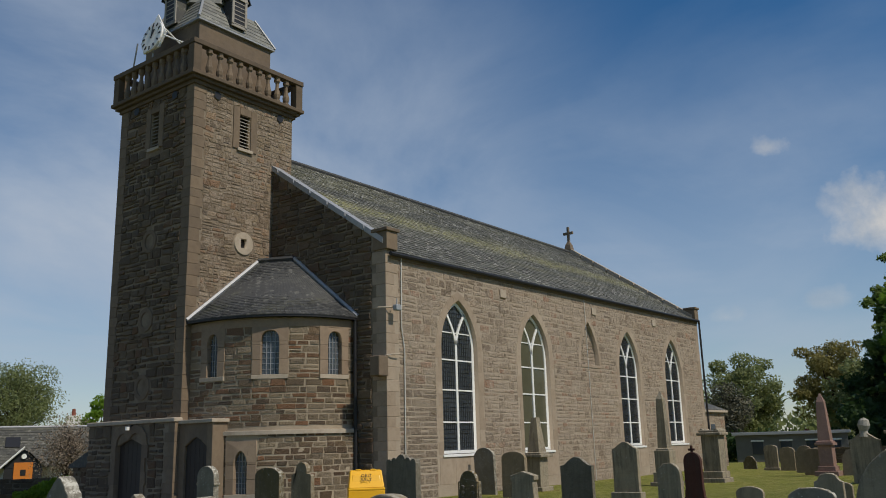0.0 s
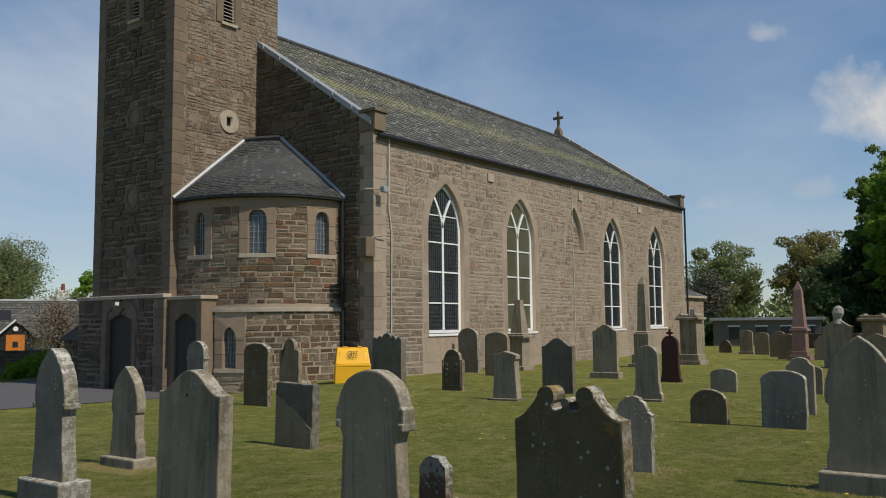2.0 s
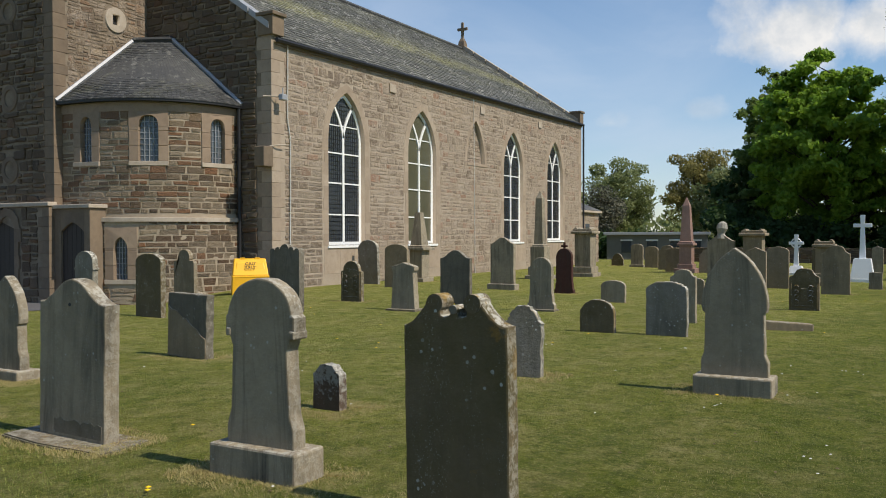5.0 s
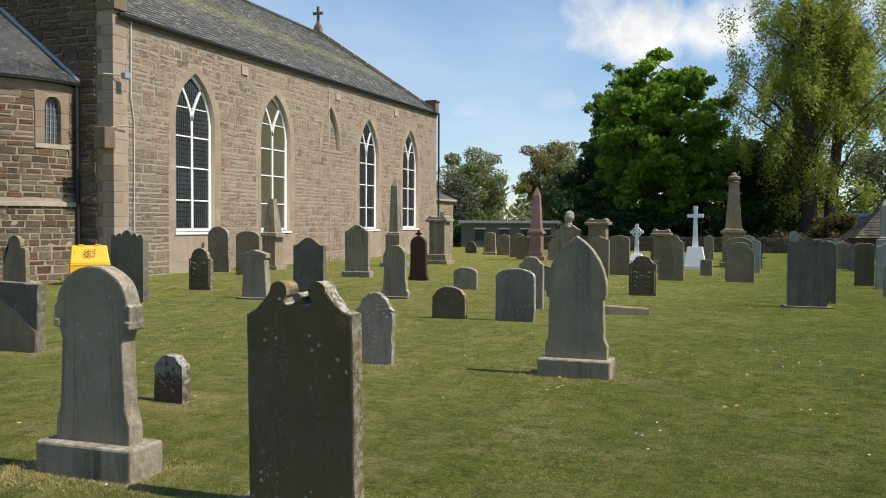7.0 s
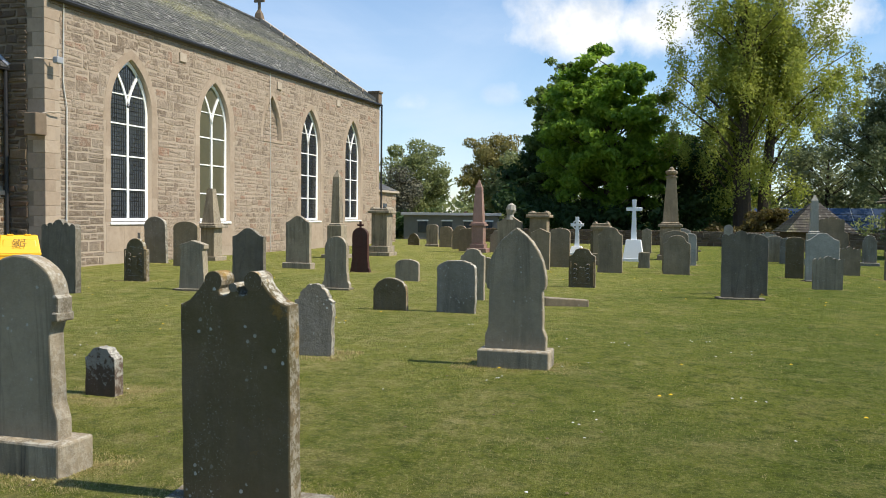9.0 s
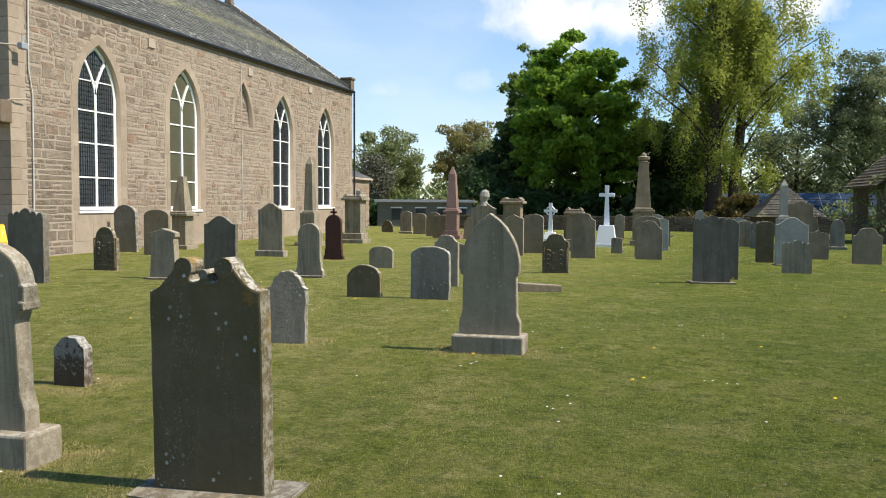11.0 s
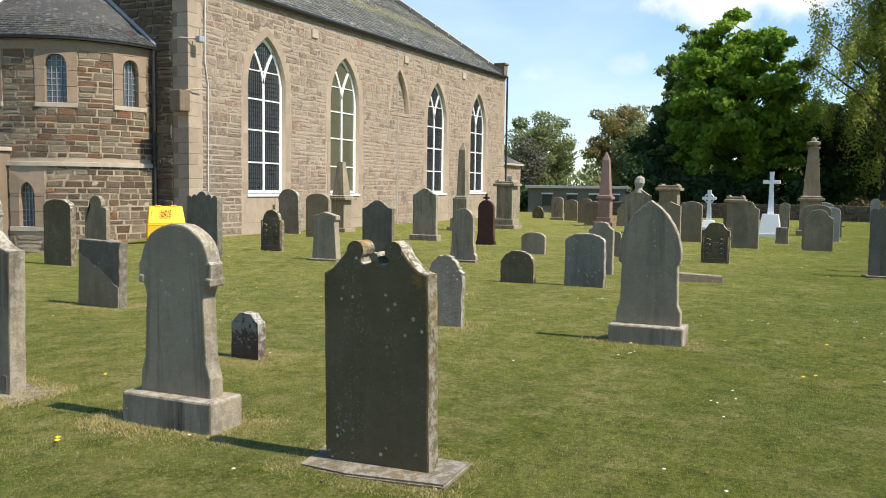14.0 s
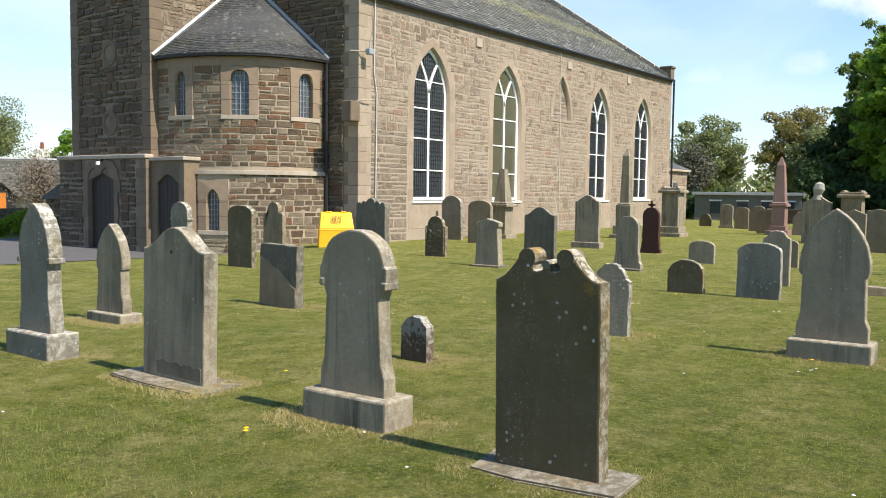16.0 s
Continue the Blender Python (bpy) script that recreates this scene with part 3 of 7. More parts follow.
def band(outline, width):
    """The outline grown outwards by about width, for surrounds; the foot stays level."""
    out = []
    n = len(outline)
    for i in range(n):
        a, b = Vector(outline[max(i - 1, 0)]), Vector(outline[min(i + 1, n - 1)])
        d = (b - a).normalized()
        nrm = Vector((-d.y, d.x))
        p = Vector(outline[i]) + nrm * width
        out.append((p.x, outline[i][1] if i in (0, n - 1) else p.y))
    return out


# ---- coursed stonework ----
PIECE = {}


def stone_mesh(material, k):
    """Unit building stones, 1 x 1 x 1 with the face outwards along +y, chamfered and uneven."""
    key = (material.name, k)
    if key not in PIECE:
        v, f = stone_block(0, 1, 0, 1, 1.0, random.Random(k), 0.06)
        me = bpy.data.meshes.new("stone")
        me.from_pydata(v, [], f)
        me.materials.append(material)
        PIECE[key] = me
    return PIECE[key]


def stone_block(u0, u1, z0, z1, out, rng, c):
    """Corners and faces of one stone in (u, out, z): a block with a chamfered, uneven face and skewed corners."""
    j = lambda s: rng.uniform(-s, s)
    su, sz = min(0.05, (u1 - u0) * 0.13), min(0.04, (z1 - z0) * 0.18)
    cor = [(u0 + j(su), z0 + j(sz)), (u1 + j(su), z0 + j(sz)), (u1 + j(su), z1 + j(sz)), (u0 + j(su), z1 + j(sz))]
    mu, mz = (u0 + u1) / 2, (z0 + z1) / 2
    back = [(u, 0, z) for u, z in cor]
    side = [(u, out * 0.55, z) for u, z in cor]
    fr = []
    for u, z in cor:
        fr.append((u + math.copysign(c * rng.uniform(0.6, 1.5), mu - u), out * (1 + j(0.3)), z + math.copysign(c * rng.uniform(0.6, 1.5), mz - z)))
    v = back + side + fr
    f = [(8, 9, 10, 11)]
    for i in range(4):
        k = (i + 1) % 4
        f += [(i, k, 4 + k, 4 + i), (4 + i, 4 + k, 8 + k, 8 + i)]
    return v, f


def masonry(wall, u0, u1, z0, z1, blocked, place, turn, material, seed, tall=(0.2, 0.36), long=(0.28, 0.8), out=0.035,
            single=None, top=None, gap=0.022, split=0.4):
    """Courses of stones over a stretch of wall. blocked(z) gives the spans left free at a level; place(u, z, out) the point;
    stones inside single(u, z) become objects of their own, the rest one mesh."""
    rng = random.Random(seed)
    V, F = [], []
    z = z0
    count = 0
    while z < z1 - 0.08:
        h = min(rng.uniform(*tall), z1 - z)
        if z1 - (z + h) < 0.12:
            h = z1 - z
        zm = z + h / 2
        hi = u1
        lo = u0
        if top:
            lo, hi = top(z + h)
        cuts = sorted(s for s in blocked(zm) if s)
        free, at = [], lo
        for a, b in cuts:
            if a > at:
                free.append((at, min(a, hi)))
            at = max(at, b)
        if at < hi:
            free.append((at, hi))
        for a, b in free:
            u = a
            while u < b - 0.05:
                w = rng.uniform(*long) * (0.75 + 0.5 * h / tall[1])
                if b - (u + w) < 0.2:
                    w = b - u
                pieces = [(z, z + h)]
                if h > 0.22 and rng.random() < split:
                    s = z + h * rng.uniform(0.4, 0.6)
                    pieces = [(z, s), (s, z + h)]
                for za, zb in pieces:
                    g = gap * rng.uniform(0.4, 1.3) / 2
                    o = out * rng.uniform(0.6, 1.25)
                    ua, ub, zc, zd = u + g, u + w - g, za + g, zb - g
                    if single and single((ua + ub) / 2, (zc + zd) / 2) and count < 300:
                        count += 1
                        ob = new("stone", stone_mesh(material, rng.randrange(6)))
                        ob.parent = wall
                        ob.matrix_world = Matrix.Translation(place(ua, zc, 0.0)) @ turn((ua + ub) / 2) @ Matrix.Diagonal((ub - ua, o, zd - zc, 1))
                    else:
                        v, f = stone_block(ua, ub, zc, zd, o, rng, 0.018)
                        n = len(V)
                        V += [place(a_, c_, b_) for a_, b_, c_ in v]
                        F += [tuple(n + i for i in q) for q in f]
                u += w
        z += h
    ob = sheet("rubble_stonework", V, F, material, wall)
    return tagged(ob, kind="stuff")


def quoins(parent, place2, z0, z1, material, seed, wa=0.62, wb=0.36, out=0.03):
    """Corner stones, long and short by turns: place2(a, b, z) with a along one face and b along the other, both from the corner."""
    rng = random.Random(seed)
    z, flip = z0, False
    me_v, me_f = [], []
    while z < z1 - 0.1:
        h = min(rng.uniform(0.3, 0.46), z1 - z)
        a, b = (wa, wb) if flip else (wb, wa)
        bm = bmesh.new()
        add_box(bm, -out, a, -out, b, z + 0.003, z + h - 0.003, 0.009)
        for v in bm.verts:
            v.co = place2(v.co.x, v.co.y, v.co.z)
        bmesh.ops.recalc_face_normals(bm, faces=bm.faces)
        part("quoin", bm, material, parent)
        z += h
        flip = not flip


# ---- ground ----


def smooth(a, b, v):
    t = min(1, max(0, (v - a) / (b - a)))
    return t * t * (3 - 2 * t)


def ground_z(x, y):
    near = math.exp(-((x - 15) ** 2 + (y - 3) ** 2) / 3000)
    lump = 0.035 * near * noise.noise((x * 0.35, y * 0.35, 3.0))
    return lump - 0.4 * smooth(16.5, 20.5, y) * smooth(21.0, 17.4, x) - 1.4 * smooth(40, 60, y) * smooth(40, 20, x)


def axis(lo, hi, step, far):
    mid = np.arange(lo, hi + step, step)
    grow = [far * (k / 9) ** 2.2 for k in range(1, 10)]
    return [lo - g for g in grow[::-1]] + list(mid) + [hi + g for g in grow]


gx, gy = axis(-8, 62, 0.7, 2500), axis(-16, 60, 0.7, 2500)
gv = [(x, y, ground_z(x, y)) for y in gy for x in gx]
nx = len(gx)
gf = [(j * nx + i, j * nx + i + 1, (j + 1) * nx + i + 1, (j + 1) * nx + i) for j in range(len(gy) - 1) for i in range(nx - 1)]
ground = tagged(sheet("ground", gv, gf, lawn), "mown green lawn with dry straw-coloured patches", "lawn", kind="structure")
for p in ground.data.polygons:
    p.use_smooth = True

# asphalt path before the tower
pv, pf = [], []
cols = 24
for i in range(cols + 1):
    x = -25 + 43 * i / cols
    lo = 22.4 if x < 12 else 22.4 - 1.2 * (x - 12) / 5
    lo += 0.25 * noise.noise((x * 0.4, 0, 0))
    for j in range(9):
        y = lo + (33.5 - lo) * j / 8
        pv.append((x, y, ground_z(x, y) + 0.015))
for i in range(cols):
    for j in range(8):
        a = i * 9 + j
        pf.append((a, a + 9, a + 10, a + 1))
tagged(sheet("path", pv, pf, asphalt), "grey worn asphalt path beside the church", "path", kind="structure")

# ---- church ----
X0, X1, Y0, YR, Y1 = 20.79, 48.6, 17.7, 25.7, 33.7
BASE = -0.6
EAVE = 8.2
RIDGE = 13.85
XT0, XT1, YT0, YT1 = 17.06, 21.72, 23.41, 27.95
TOWER_TOP = 14.85
church = empty("church", "old stone parish church with slate roof and square clock tower", "church")
ROOF_SLOPE = (RIDGE - 8.45) / (YR - Y0)


def south(u, z, o):
    return (u, Y0 - o, z)


def gable(u, z, o):
    return (X0 - o, u, z)


def eave_z(x):
    return 8.02 + 0.014 * (x - X0)


# south wall with its five openings
WIN = [(23.73, 25.94, 1.4, 5.14, 6.93), (28.98, 31.22, 1.4, 5.14, 6.95), (37.86, 40.15, 1.42, 5.05, 7.0), (43.36, 45.66, 1.46, 5.0, 7.04)]
outlines = [pointed(*w) for w in WIN]
niche = pointed(34.0, 35.8, 5.1, 5.12, 7.1)
wall_s = plate("south_wall", [(X0 + 0.35, BASE), (X1, BASE), (X1, eave_z(X1)), (X0 + 0.35, eave_z(X0))], outlines + [niche], 0.7, south, mortar, church,
               "buff rubble wall with pale pointing")
surrounds = [band(o, 0.34) for o in outlines]


def blocked_south(z):
    out = [span_at(s, z) for s in surrounds] + [span_at(band(niche, 0.2), z)]
    for (a, b, z0, _, _) in WIN:
        if 0.0 < z <= z0:
            out.append((a - 0.34, b + 0.34))
    out.append((X0 - 1, X0 + 0.62))
    return [s for s in out if s]


masonry(wall_s, X0, X1 - 0.4, BASE, eave_z(X0), blocked_south, south, lambda u: Matrix.Rotation(math.pi, 4, "Z") @ Matrix.Diagonal((-1, 1, 1, 1)),
        stone_buff, 11, single=lambda u, z: u < 25.6 and z < 4.2, tall=(0.15, 0.38), long=(0.18, 0.62), out=0.012, gap=0.06, split=0.3)
masonry(wall_s, 30, X1 - 0.4, eave_z(X0), eave_z(44), lambda z: [(0, X0 + (z - 8.02) / 0.014 + 6)], south, None, stone_buff, 12, tall=(0.14, 0.36), long=(0.16, 0.48), out=0.012, gap=0.06)
quoins(wall_s, lambda a, b, z: Vector((X0 + a, Y0 + b, z)), BASE, 8.3, ashlar_wall, 3, 0.6, 0.42, 0.012)
quoins(wall_s, lambda a, b, z: Vector((X1 + 0.01 - a, Y0 + b, z)), BASE, eave_z(X1), ashlar_wall, 4, 0.42, 0.42, 0.012)


def ring_stones(parent, outline, width, place, material, depth=0.5, out=0.02, seg=2, sill=True):
    """Dressed stones round an opening, each one a piece."""
    outer = band(outline, width)
    # jambs are cut into blocks, the arch into voussoirs
    n = len(outline)
    lines = []
    (u0, z0), (u1, s1) = outline[0], outline[1]
    steps = max(1, round((s1 - z0) / 0.42))
    rngq = random.Random(int(u0 * 100))
    for side in (0, 1):
        for k in range(steps):
            za, zb = z0 + (s1 - z0) * k / steps, z0 + (s1 - z0) * (k + 1) / steps
            w = width * rngq.choice((0.72, 0.95, 1.25))
            a = outline[0][0] if side == 0 else outline[-1][0]
            b = a - w if side == 0 else a + w
            lines.append([(a, za), (b, za), (b, zb), (a, zb)])
    for i in range(1, n - 2, seg):
        k = min(i + seg, n - 2)
        lines.append(outline[i:k + 1] + outer[i:k + 1][::-1])
    for line in lines:
        c = Vector((sum(p[0] for p in line) / len(line), sum(p[1] for p in line) / len(line)))
        ring = [c + (Vector(p) - c) * 0.993 for p in line]
        m = len(ring)
        vs = [place(p.x, p.y, out) for p in ring] + [place(p.x, p.y, -depth) for p in ring]
        fs = [tuple(range(m))[::-1], tuple(range(m, 2 * m))] + [(i, (i + 1) % m, m + (i + 1) % m, m + i) for i in range(m)]
        bm = bmesh.new()
        bv = [bm.verts.new(v) for v in vs]
        for f in fs:
            bm.faces.new([bv[i] for i in f])
        bmesh.ops.recalc_face_normals(bm, faces=bm.faces)
        part("dressed_stone", bm, material, parent)


for o in outlines:
    ring_stones(wall_s, o, 0.3, south, ashlar_wall, 0.3, 0.006)
for (a, b, z0, _, _) in WIN:
    for k in range(3):
        w = (b - a + 0.5) / 3
        bmv = box(a - 0.25 + k * w + 0.01, a - 0.25 + (k + 1) * w - 0.01, Y0 - 0.007, Y0 + 0.2, z0 - 1.0, z0 - 0.08, 0.006)
        part("apron_stone", bmv, ashlar_wall, wall_s)
    part("sill", box(a - 0.06, b + 0.06, Y0 - 0.05, Y0 + 0.35, z0 - 0.09, z0, 0.012), white_paint, wall_s, "white painted window sill")
# blind niche: a shallow recess filled with rubble
ring_stones(wall_s, niche, 0.2, south, ashlar_wall, 0.25, 0.006)
bmn = bmesh.new()
bmn.faces.new([bmn.verts.new((u, Y0 + 0.2, z)) for u, z in niche])
part("niche_infill", bmn, mortar, wall_s, "blocked pointed opening")
masonry(wall_s, 34.0, 35.8, 5.1, 7.0, lambda z: [(0, (span_at(niche, z) or (34.9, 34.9))[0] + 0.03), ((span_at(niche, z) or (34.9, 34.9))[1] - 0.03, 99)],
        lambda u, z, o: (u, Y0 + 0.2 - o, z), None, stone_buff, 9, tall=(0.13, 0.3), long=(0.18, 0.5), out=0.02, gap=0.05)
part("niche_sill", box(34.0, 35.95, Y0 - 0.03, Y0 + 0.1, 4.98, 5.1, 0.01), ashlar_wall, wall_s)


def window(n, w, glass, leads):
    """A pointed window: white frame, middle mullion that forks under the arch, transoms, glass and lead lines."""
    a, b, z0, spring, apex = w
    win = empty("window", "tall pointed church window with white wooden tracery", "window")
    win.parent = church
    win["category"] = ""
    ins = 0.16
    o = pointed(a + 0.02, b - 0.02, z0 + 0.02, spring, apex - 0.03)
    inner = pointed(a + 0.12, b - 0.12, z0 + 0.13, spring, apex - 0.16)
    pl = lambda u, z, q: (u, Y0 + ins - q, z)
    plate("window_frame", o, [inner], 0.1, pl, white_paint, win)
    mid = (a + b) / 2
    part("mullion", box(mid - 0.06, mid + 0.06, Y0 + ins, Y0 + ins + 0.09, z0 + 0.1, spring + 0.2, 0.01), white_paint, win)
    rise = apex - spring
    for s in (-1, 1):
        bm = bmesh.new()
        pts = []
        for k in range(9):
            t = k / 8
            pts.append((mid + s * 0.53 * (b - a) / 2 * (t ** 1.55), spring + 0.15 + (rise * 0.66) * t))
        prev = None
        for u, z in pts:
            ring = [bm.verts.new((u + du, Y0 + ins + dy, z)) for du, dy in ((-0.055, 0), (0.055, 0), (0.055, 0.08), (-0.055, 0.08))]
            if prev:
                for i in range(4):
                    bm.faces.new((prev[i], prev[(i + 1) % 4], ring[(i + 1) % 4], ring[i]))
            prev = ring
        part("tracery_bar", bm, white_paint, win)
    H = apex - z0
    for f in (0.2, 0.405, 0.6):
        z = z0 + H * f
        part("transom", box(a + 0.1, b - 0.1, Y0 + ins + 0.02, Y0 + ins + 0.07, z - 0.026, z + 0.026, 0.006), white_paint, win)
    z = z0 + H * 0.78
    sp = span_at(inner, z)
    part("transom", box(sp[0] - 0.02, sp[1] + 0.02, Y0 + ins + 0.02, Y0 + ins + 0.07, z - 0.02, z + 0.02, 0.006), white_paint, win)
    # panes, row by row on both sides of the mullion
    edges = [z0 + 0.1, z0 + H * 0.2, z0 + H * 0.405, z0 + H * 0.6, apex - 0.1]
    for za, zb in zip(edges, edges[1:]):
        for lo, hi in ((a + 0.08, mid), (mid, b - 0.08)):
            line = []
            for k in range(7):
                z = za + (zb - za) * k / 6
                s2 = span_at(o, min(z, apex - 0.08)) or (mid, mid)
                line.append((max(lo, s2[0] + 0.04), min(hi, s2[1] - 0.04), z))
            bm = bmesh.new()
            prev = None
            tilt = random.uniform(-0.006, 0.006)
            for k, (l, r, z) in enumerate(line):
                cur = [bm.verts.new((l, Y0 + ins + 0.05, z)), bm.verts.new((max(r, l + 0.01), Y0 + ins + 0.05 + tilt, z))]
                if prev:
                    bm.faces.new((prev[0], prev[1], cur[1], cur[0]))
                prev = cur
            part("pane", bm, glass, win).visible_shadow = False
    if leads:
        bm = bmesh.new()
        step = 0.115
        k = a + 0.12 + step
        while k < b - 0.12:
            zt = apex
            for z in np.arange(spring, apex, 0.04):
                s2 = span_at(inner, float(z))
                if not s2 or k < s2[0] or k > s2[1]:
                    zt = float(z)
                    break
            add_box(bm, k - 0.006, k + 0.006, Y0 + ins + 0.035, Y0 + ins + 0.045, z0 + 0.1, zt)
            k += step
        z = z0 + 0.25
        while z < apex - 0.25:
            s2 = span_at(inner, z)
            add_box(bm, s2[0], s2[1], Y0 + ins + 0.035, Y0 + ins + 0.045, z - 0.005, z + 0.005)
            z += 0.155
        tagged(part("lead_lattice", bm, black_iron, win), kind="stuff")
    return win


window(1, WIN[0], glass_dark, True)
window(2, WIN[1], glass_olive, False)
window(3, WIN[2], glass_dark, True)
window(4, WIN[3], glass_dark, True)

# west gable, with raised skews
gz = lambda y: 8.45 + ROOF_SLOPE * (min(y, 2 * YR - y) - Y0)
# the gable takes the tower's stone and mortar, darker than the south wall's
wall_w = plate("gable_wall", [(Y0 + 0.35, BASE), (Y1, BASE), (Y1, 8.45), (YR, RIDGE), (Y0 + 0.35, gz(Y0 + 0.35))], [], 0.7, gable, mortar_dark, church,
               "dark brown rubble gable")
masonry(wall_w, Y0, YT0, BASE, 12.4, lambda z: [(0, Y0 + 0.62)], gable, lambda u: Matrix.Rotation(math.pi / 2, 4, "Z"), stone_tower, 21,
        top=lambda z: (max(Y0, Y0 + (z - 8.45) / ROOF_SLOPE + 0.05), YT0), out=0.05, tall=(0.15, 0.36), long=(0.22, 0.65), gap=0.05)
for x, nm in ((X0 - 0.1, 0), (X1 - 0.5, 1)):
    lift, drop = (0.2, 0.5) if nm else (0.0, 0.08)
    for sgn in (1, -1):
        L = math.hypot(YR - Y0, RIDGE - 8.45)
        n = 9
        for k in range(n):
            a, b = k / n + 0.004, (k + 1) / n - 0.004
            ya, yb = Y0 + (YR - Y0) * a, Y0 + (YR - Y0) * b
            za, zb = gz(ya) + lift, gz(yb) + lift
            if sgn < 0:
                ya, yb = 2 * YR - ya, 2 * YR - yb
            bm = bmesh.new()
            vs = [bm.verts.new(c) for c in ((x, ya, za - drop), (x + 0.42, ya, za - drop), (x + 0.42, ya, za + 0.13), (x, ya, za + 0.13),
                                            (x, yb, zb - drop), (x + 0.42, yb, zb - drop), (x + 0.42, yb, zb + 0.13), (x, yb, zb + 0.13))]
            for f in ((0, 1, 2, 3), (4, 7, 6, 5), (0, 4, 5, 1), (1, 5, 6, 2), (2, 6, 7, 3), (3, 7, 4, 0)):
                bm.faces.new([vs[i] for i in f])
            bmesh.ops.recalc_face_normals(bm, faces=bm.faces)
            part("skew_stone", bm, ashlar_pale if nm else lead_grey, church)
# kneelers at the foot of the skews
for x, zz in ((X0 - 0.08, 8.2), (X1 - 0.5, 8.5)):
    kn = part("kneeler", box(x, x + 0.56, Y0 - 0.14, Y0 + 0.5, zz, zz + 0.62, 0.02), ashlar_dark, church)
    part("cap_stone", box(x - 0.06, x + 0.62, Y0 - 0.2, Y0 + 0.54, zz + 0.62, zz + 0.74, 0.02), ashlar_dark, kn)
# far gable and hidden north wall close the church
plate("east_wall", [(Y0 + 0.72, BASE), (Y1, BASE), (Y1, 8.5), (YR, RIDGE), (Y0 + 0.72, 8.9)], [], 0.7, lambda u, z, o: (X1 - 0.35 + o, u, z), mortar, church)
part("north_wall", box(X0, X1, Y1 - 0.7, Y1, BASE, 8.4), mortar, church)
part("inner_floor", box(X0 + 0.5, X1 - 0.5, Y0 + 0.5, Y1 - 0.5, 0.0, 0.1), dark_door, church)


def slate_slope(name, xa, xb, low, high, material, parent, row=0.26, wide=(0.26, 0.42), seed=5, rise=0.0):
    """Rows of overlapping slates on one slope; low and high are (y, z) of its eave and ridge."""
    rng = random.Random(seed)
    L = math.hypot(high[0] - low[0], high[1] - low[1])
    dy, dz = (high[0] - low[0]) / L, (high[1] - low[1]) / L
    ny, nz = (-dz, dy) if dy > 0 else (dz, -dy)
    V, F = [], []
    s = 0.0
    made = 0
    while s < L:
        x = xa
        while x < xb:
            w = min(rng.uniform(*wide), xb - x)
            t0 = 0.024 + rng.uniform(-0.006, 0.012)
            t1 = 0.012
            s1 = min(s + row * 1.12, L)
            sj = s + rng.uniform(-0.012, 0.012)
            k = len(V)
            for (xx, ss, tt) in ((x + .004, sj, t0), (x + w - .004, sj, t0), (x + w - .004, s1, t1), (x + .004, s1, t1), (x + .004, sj, 0.0), (x + w - .004, sj, 0.0)):
                V.append((xx, low[0] + dy * ss + ny * tt, low[1] + dz * ss + nz * tt + rise * (1 - ss / L) * (xx - xa)))
            F += [(k, k + 1, k + 2, k + 3), (k + 4, k + 5, k + 1, k), (k + 4, k, k + 3), (k + 1, k + 5, k + 2)]
            if x < xa + 2.6 and made < 300:
                made += 1
                sheet("slate", V[k:], [tuple(i - k for i in q_) for q_ in F[-4:]], material, parent)
                del V[k:], F[-4:]
            x += w
        s += row
    tagged(sheet(name, V, F, material, parent), kind="stuff")


roof = part("roof", box(0, 0.01, 0, 0.01, 0, 0.01), slate, church)
roof.data = bpy.data.meshes.new("roof")
roof.data.from_pydata([(X0 + 0.2, Y0 - 0.1, 8.06), (X1 - 0.3, Y0 - 0.1, 8.41), (X1 - 0.3, YR, RIDGE - 0.06), (X0 + 0.2, YR, RIDGE - 0.06),
                       (X0 + 0.2, Y1 + 0.3, 8.1), (X1 - 0.3, Y1 + 0.3, 8.1)], [], [(0, 1, 2, 3), (3, 2, 5, 4)])
roof.data.materials.append(slate)
slate_slope("slate_covering", X0 + 0.3, X1 - 0.45, (Y0 - 0.14, 8.12), (YR, RIDGE - 0.02), slate, roof, rise=0.0122)
bm = bmesh.new()
add_tube(bm, [(X0 + 0.3, YR, RIDGE + 0.02), (X1 - 0.4, YR, RIDGE + 0.02)], 0.13, 8)
part("ridge", bm, slate_blue, roof)
bm = bmesh.new()
add_tube(bm, [(X0 + 0.1, Y0 - 0.14, 8.05), (X1 + 0.05, Y0 - 0.14, 8.43)], 0.075, 8)
part("gutter", bm, black_iron, church)
bm = bmesh.new()
for v in add_box(bm, X0 + 0.2, X1, Y0 - 0.06, Y0 + 0.1, 7.9, 8.02).verts:
    v.co.z += 0.014 * (v.co.x - X0)
part("eaves_course", bm, ashlar_dark, church)
part("downpipe", tube([(X1 + 0.1, Y0 - 0.12, 8.4), (X1 + 0.1, Y0 - 0.12, 0.0)], 0.06), black_iron, church)

# cross on the far gable
cx = X1 - 0.3
cr = part("cross_finial", tube([(cx, YR, RIDGE + 0.15), (cx, YR, RIDGE + 0.5), (cx, YR, RIDGE + 0.75)], [0.34, 0.26, 0.1], 4), ashlar_dark, church)
bm = box(cx - 0.07, cx + 0.07, YR - 0.08, YR + 0.08, RIDGE + 0.7, RIDGE + 1.75, 0.02)
add_box(bm, cx - 0.065, cx + 0.065, YR - 0.36, YR + 0.36, RIDGE + 1.22, RIDGE + 1.4, 0.02)
part("cross", bm, ashlar_dark, cr)

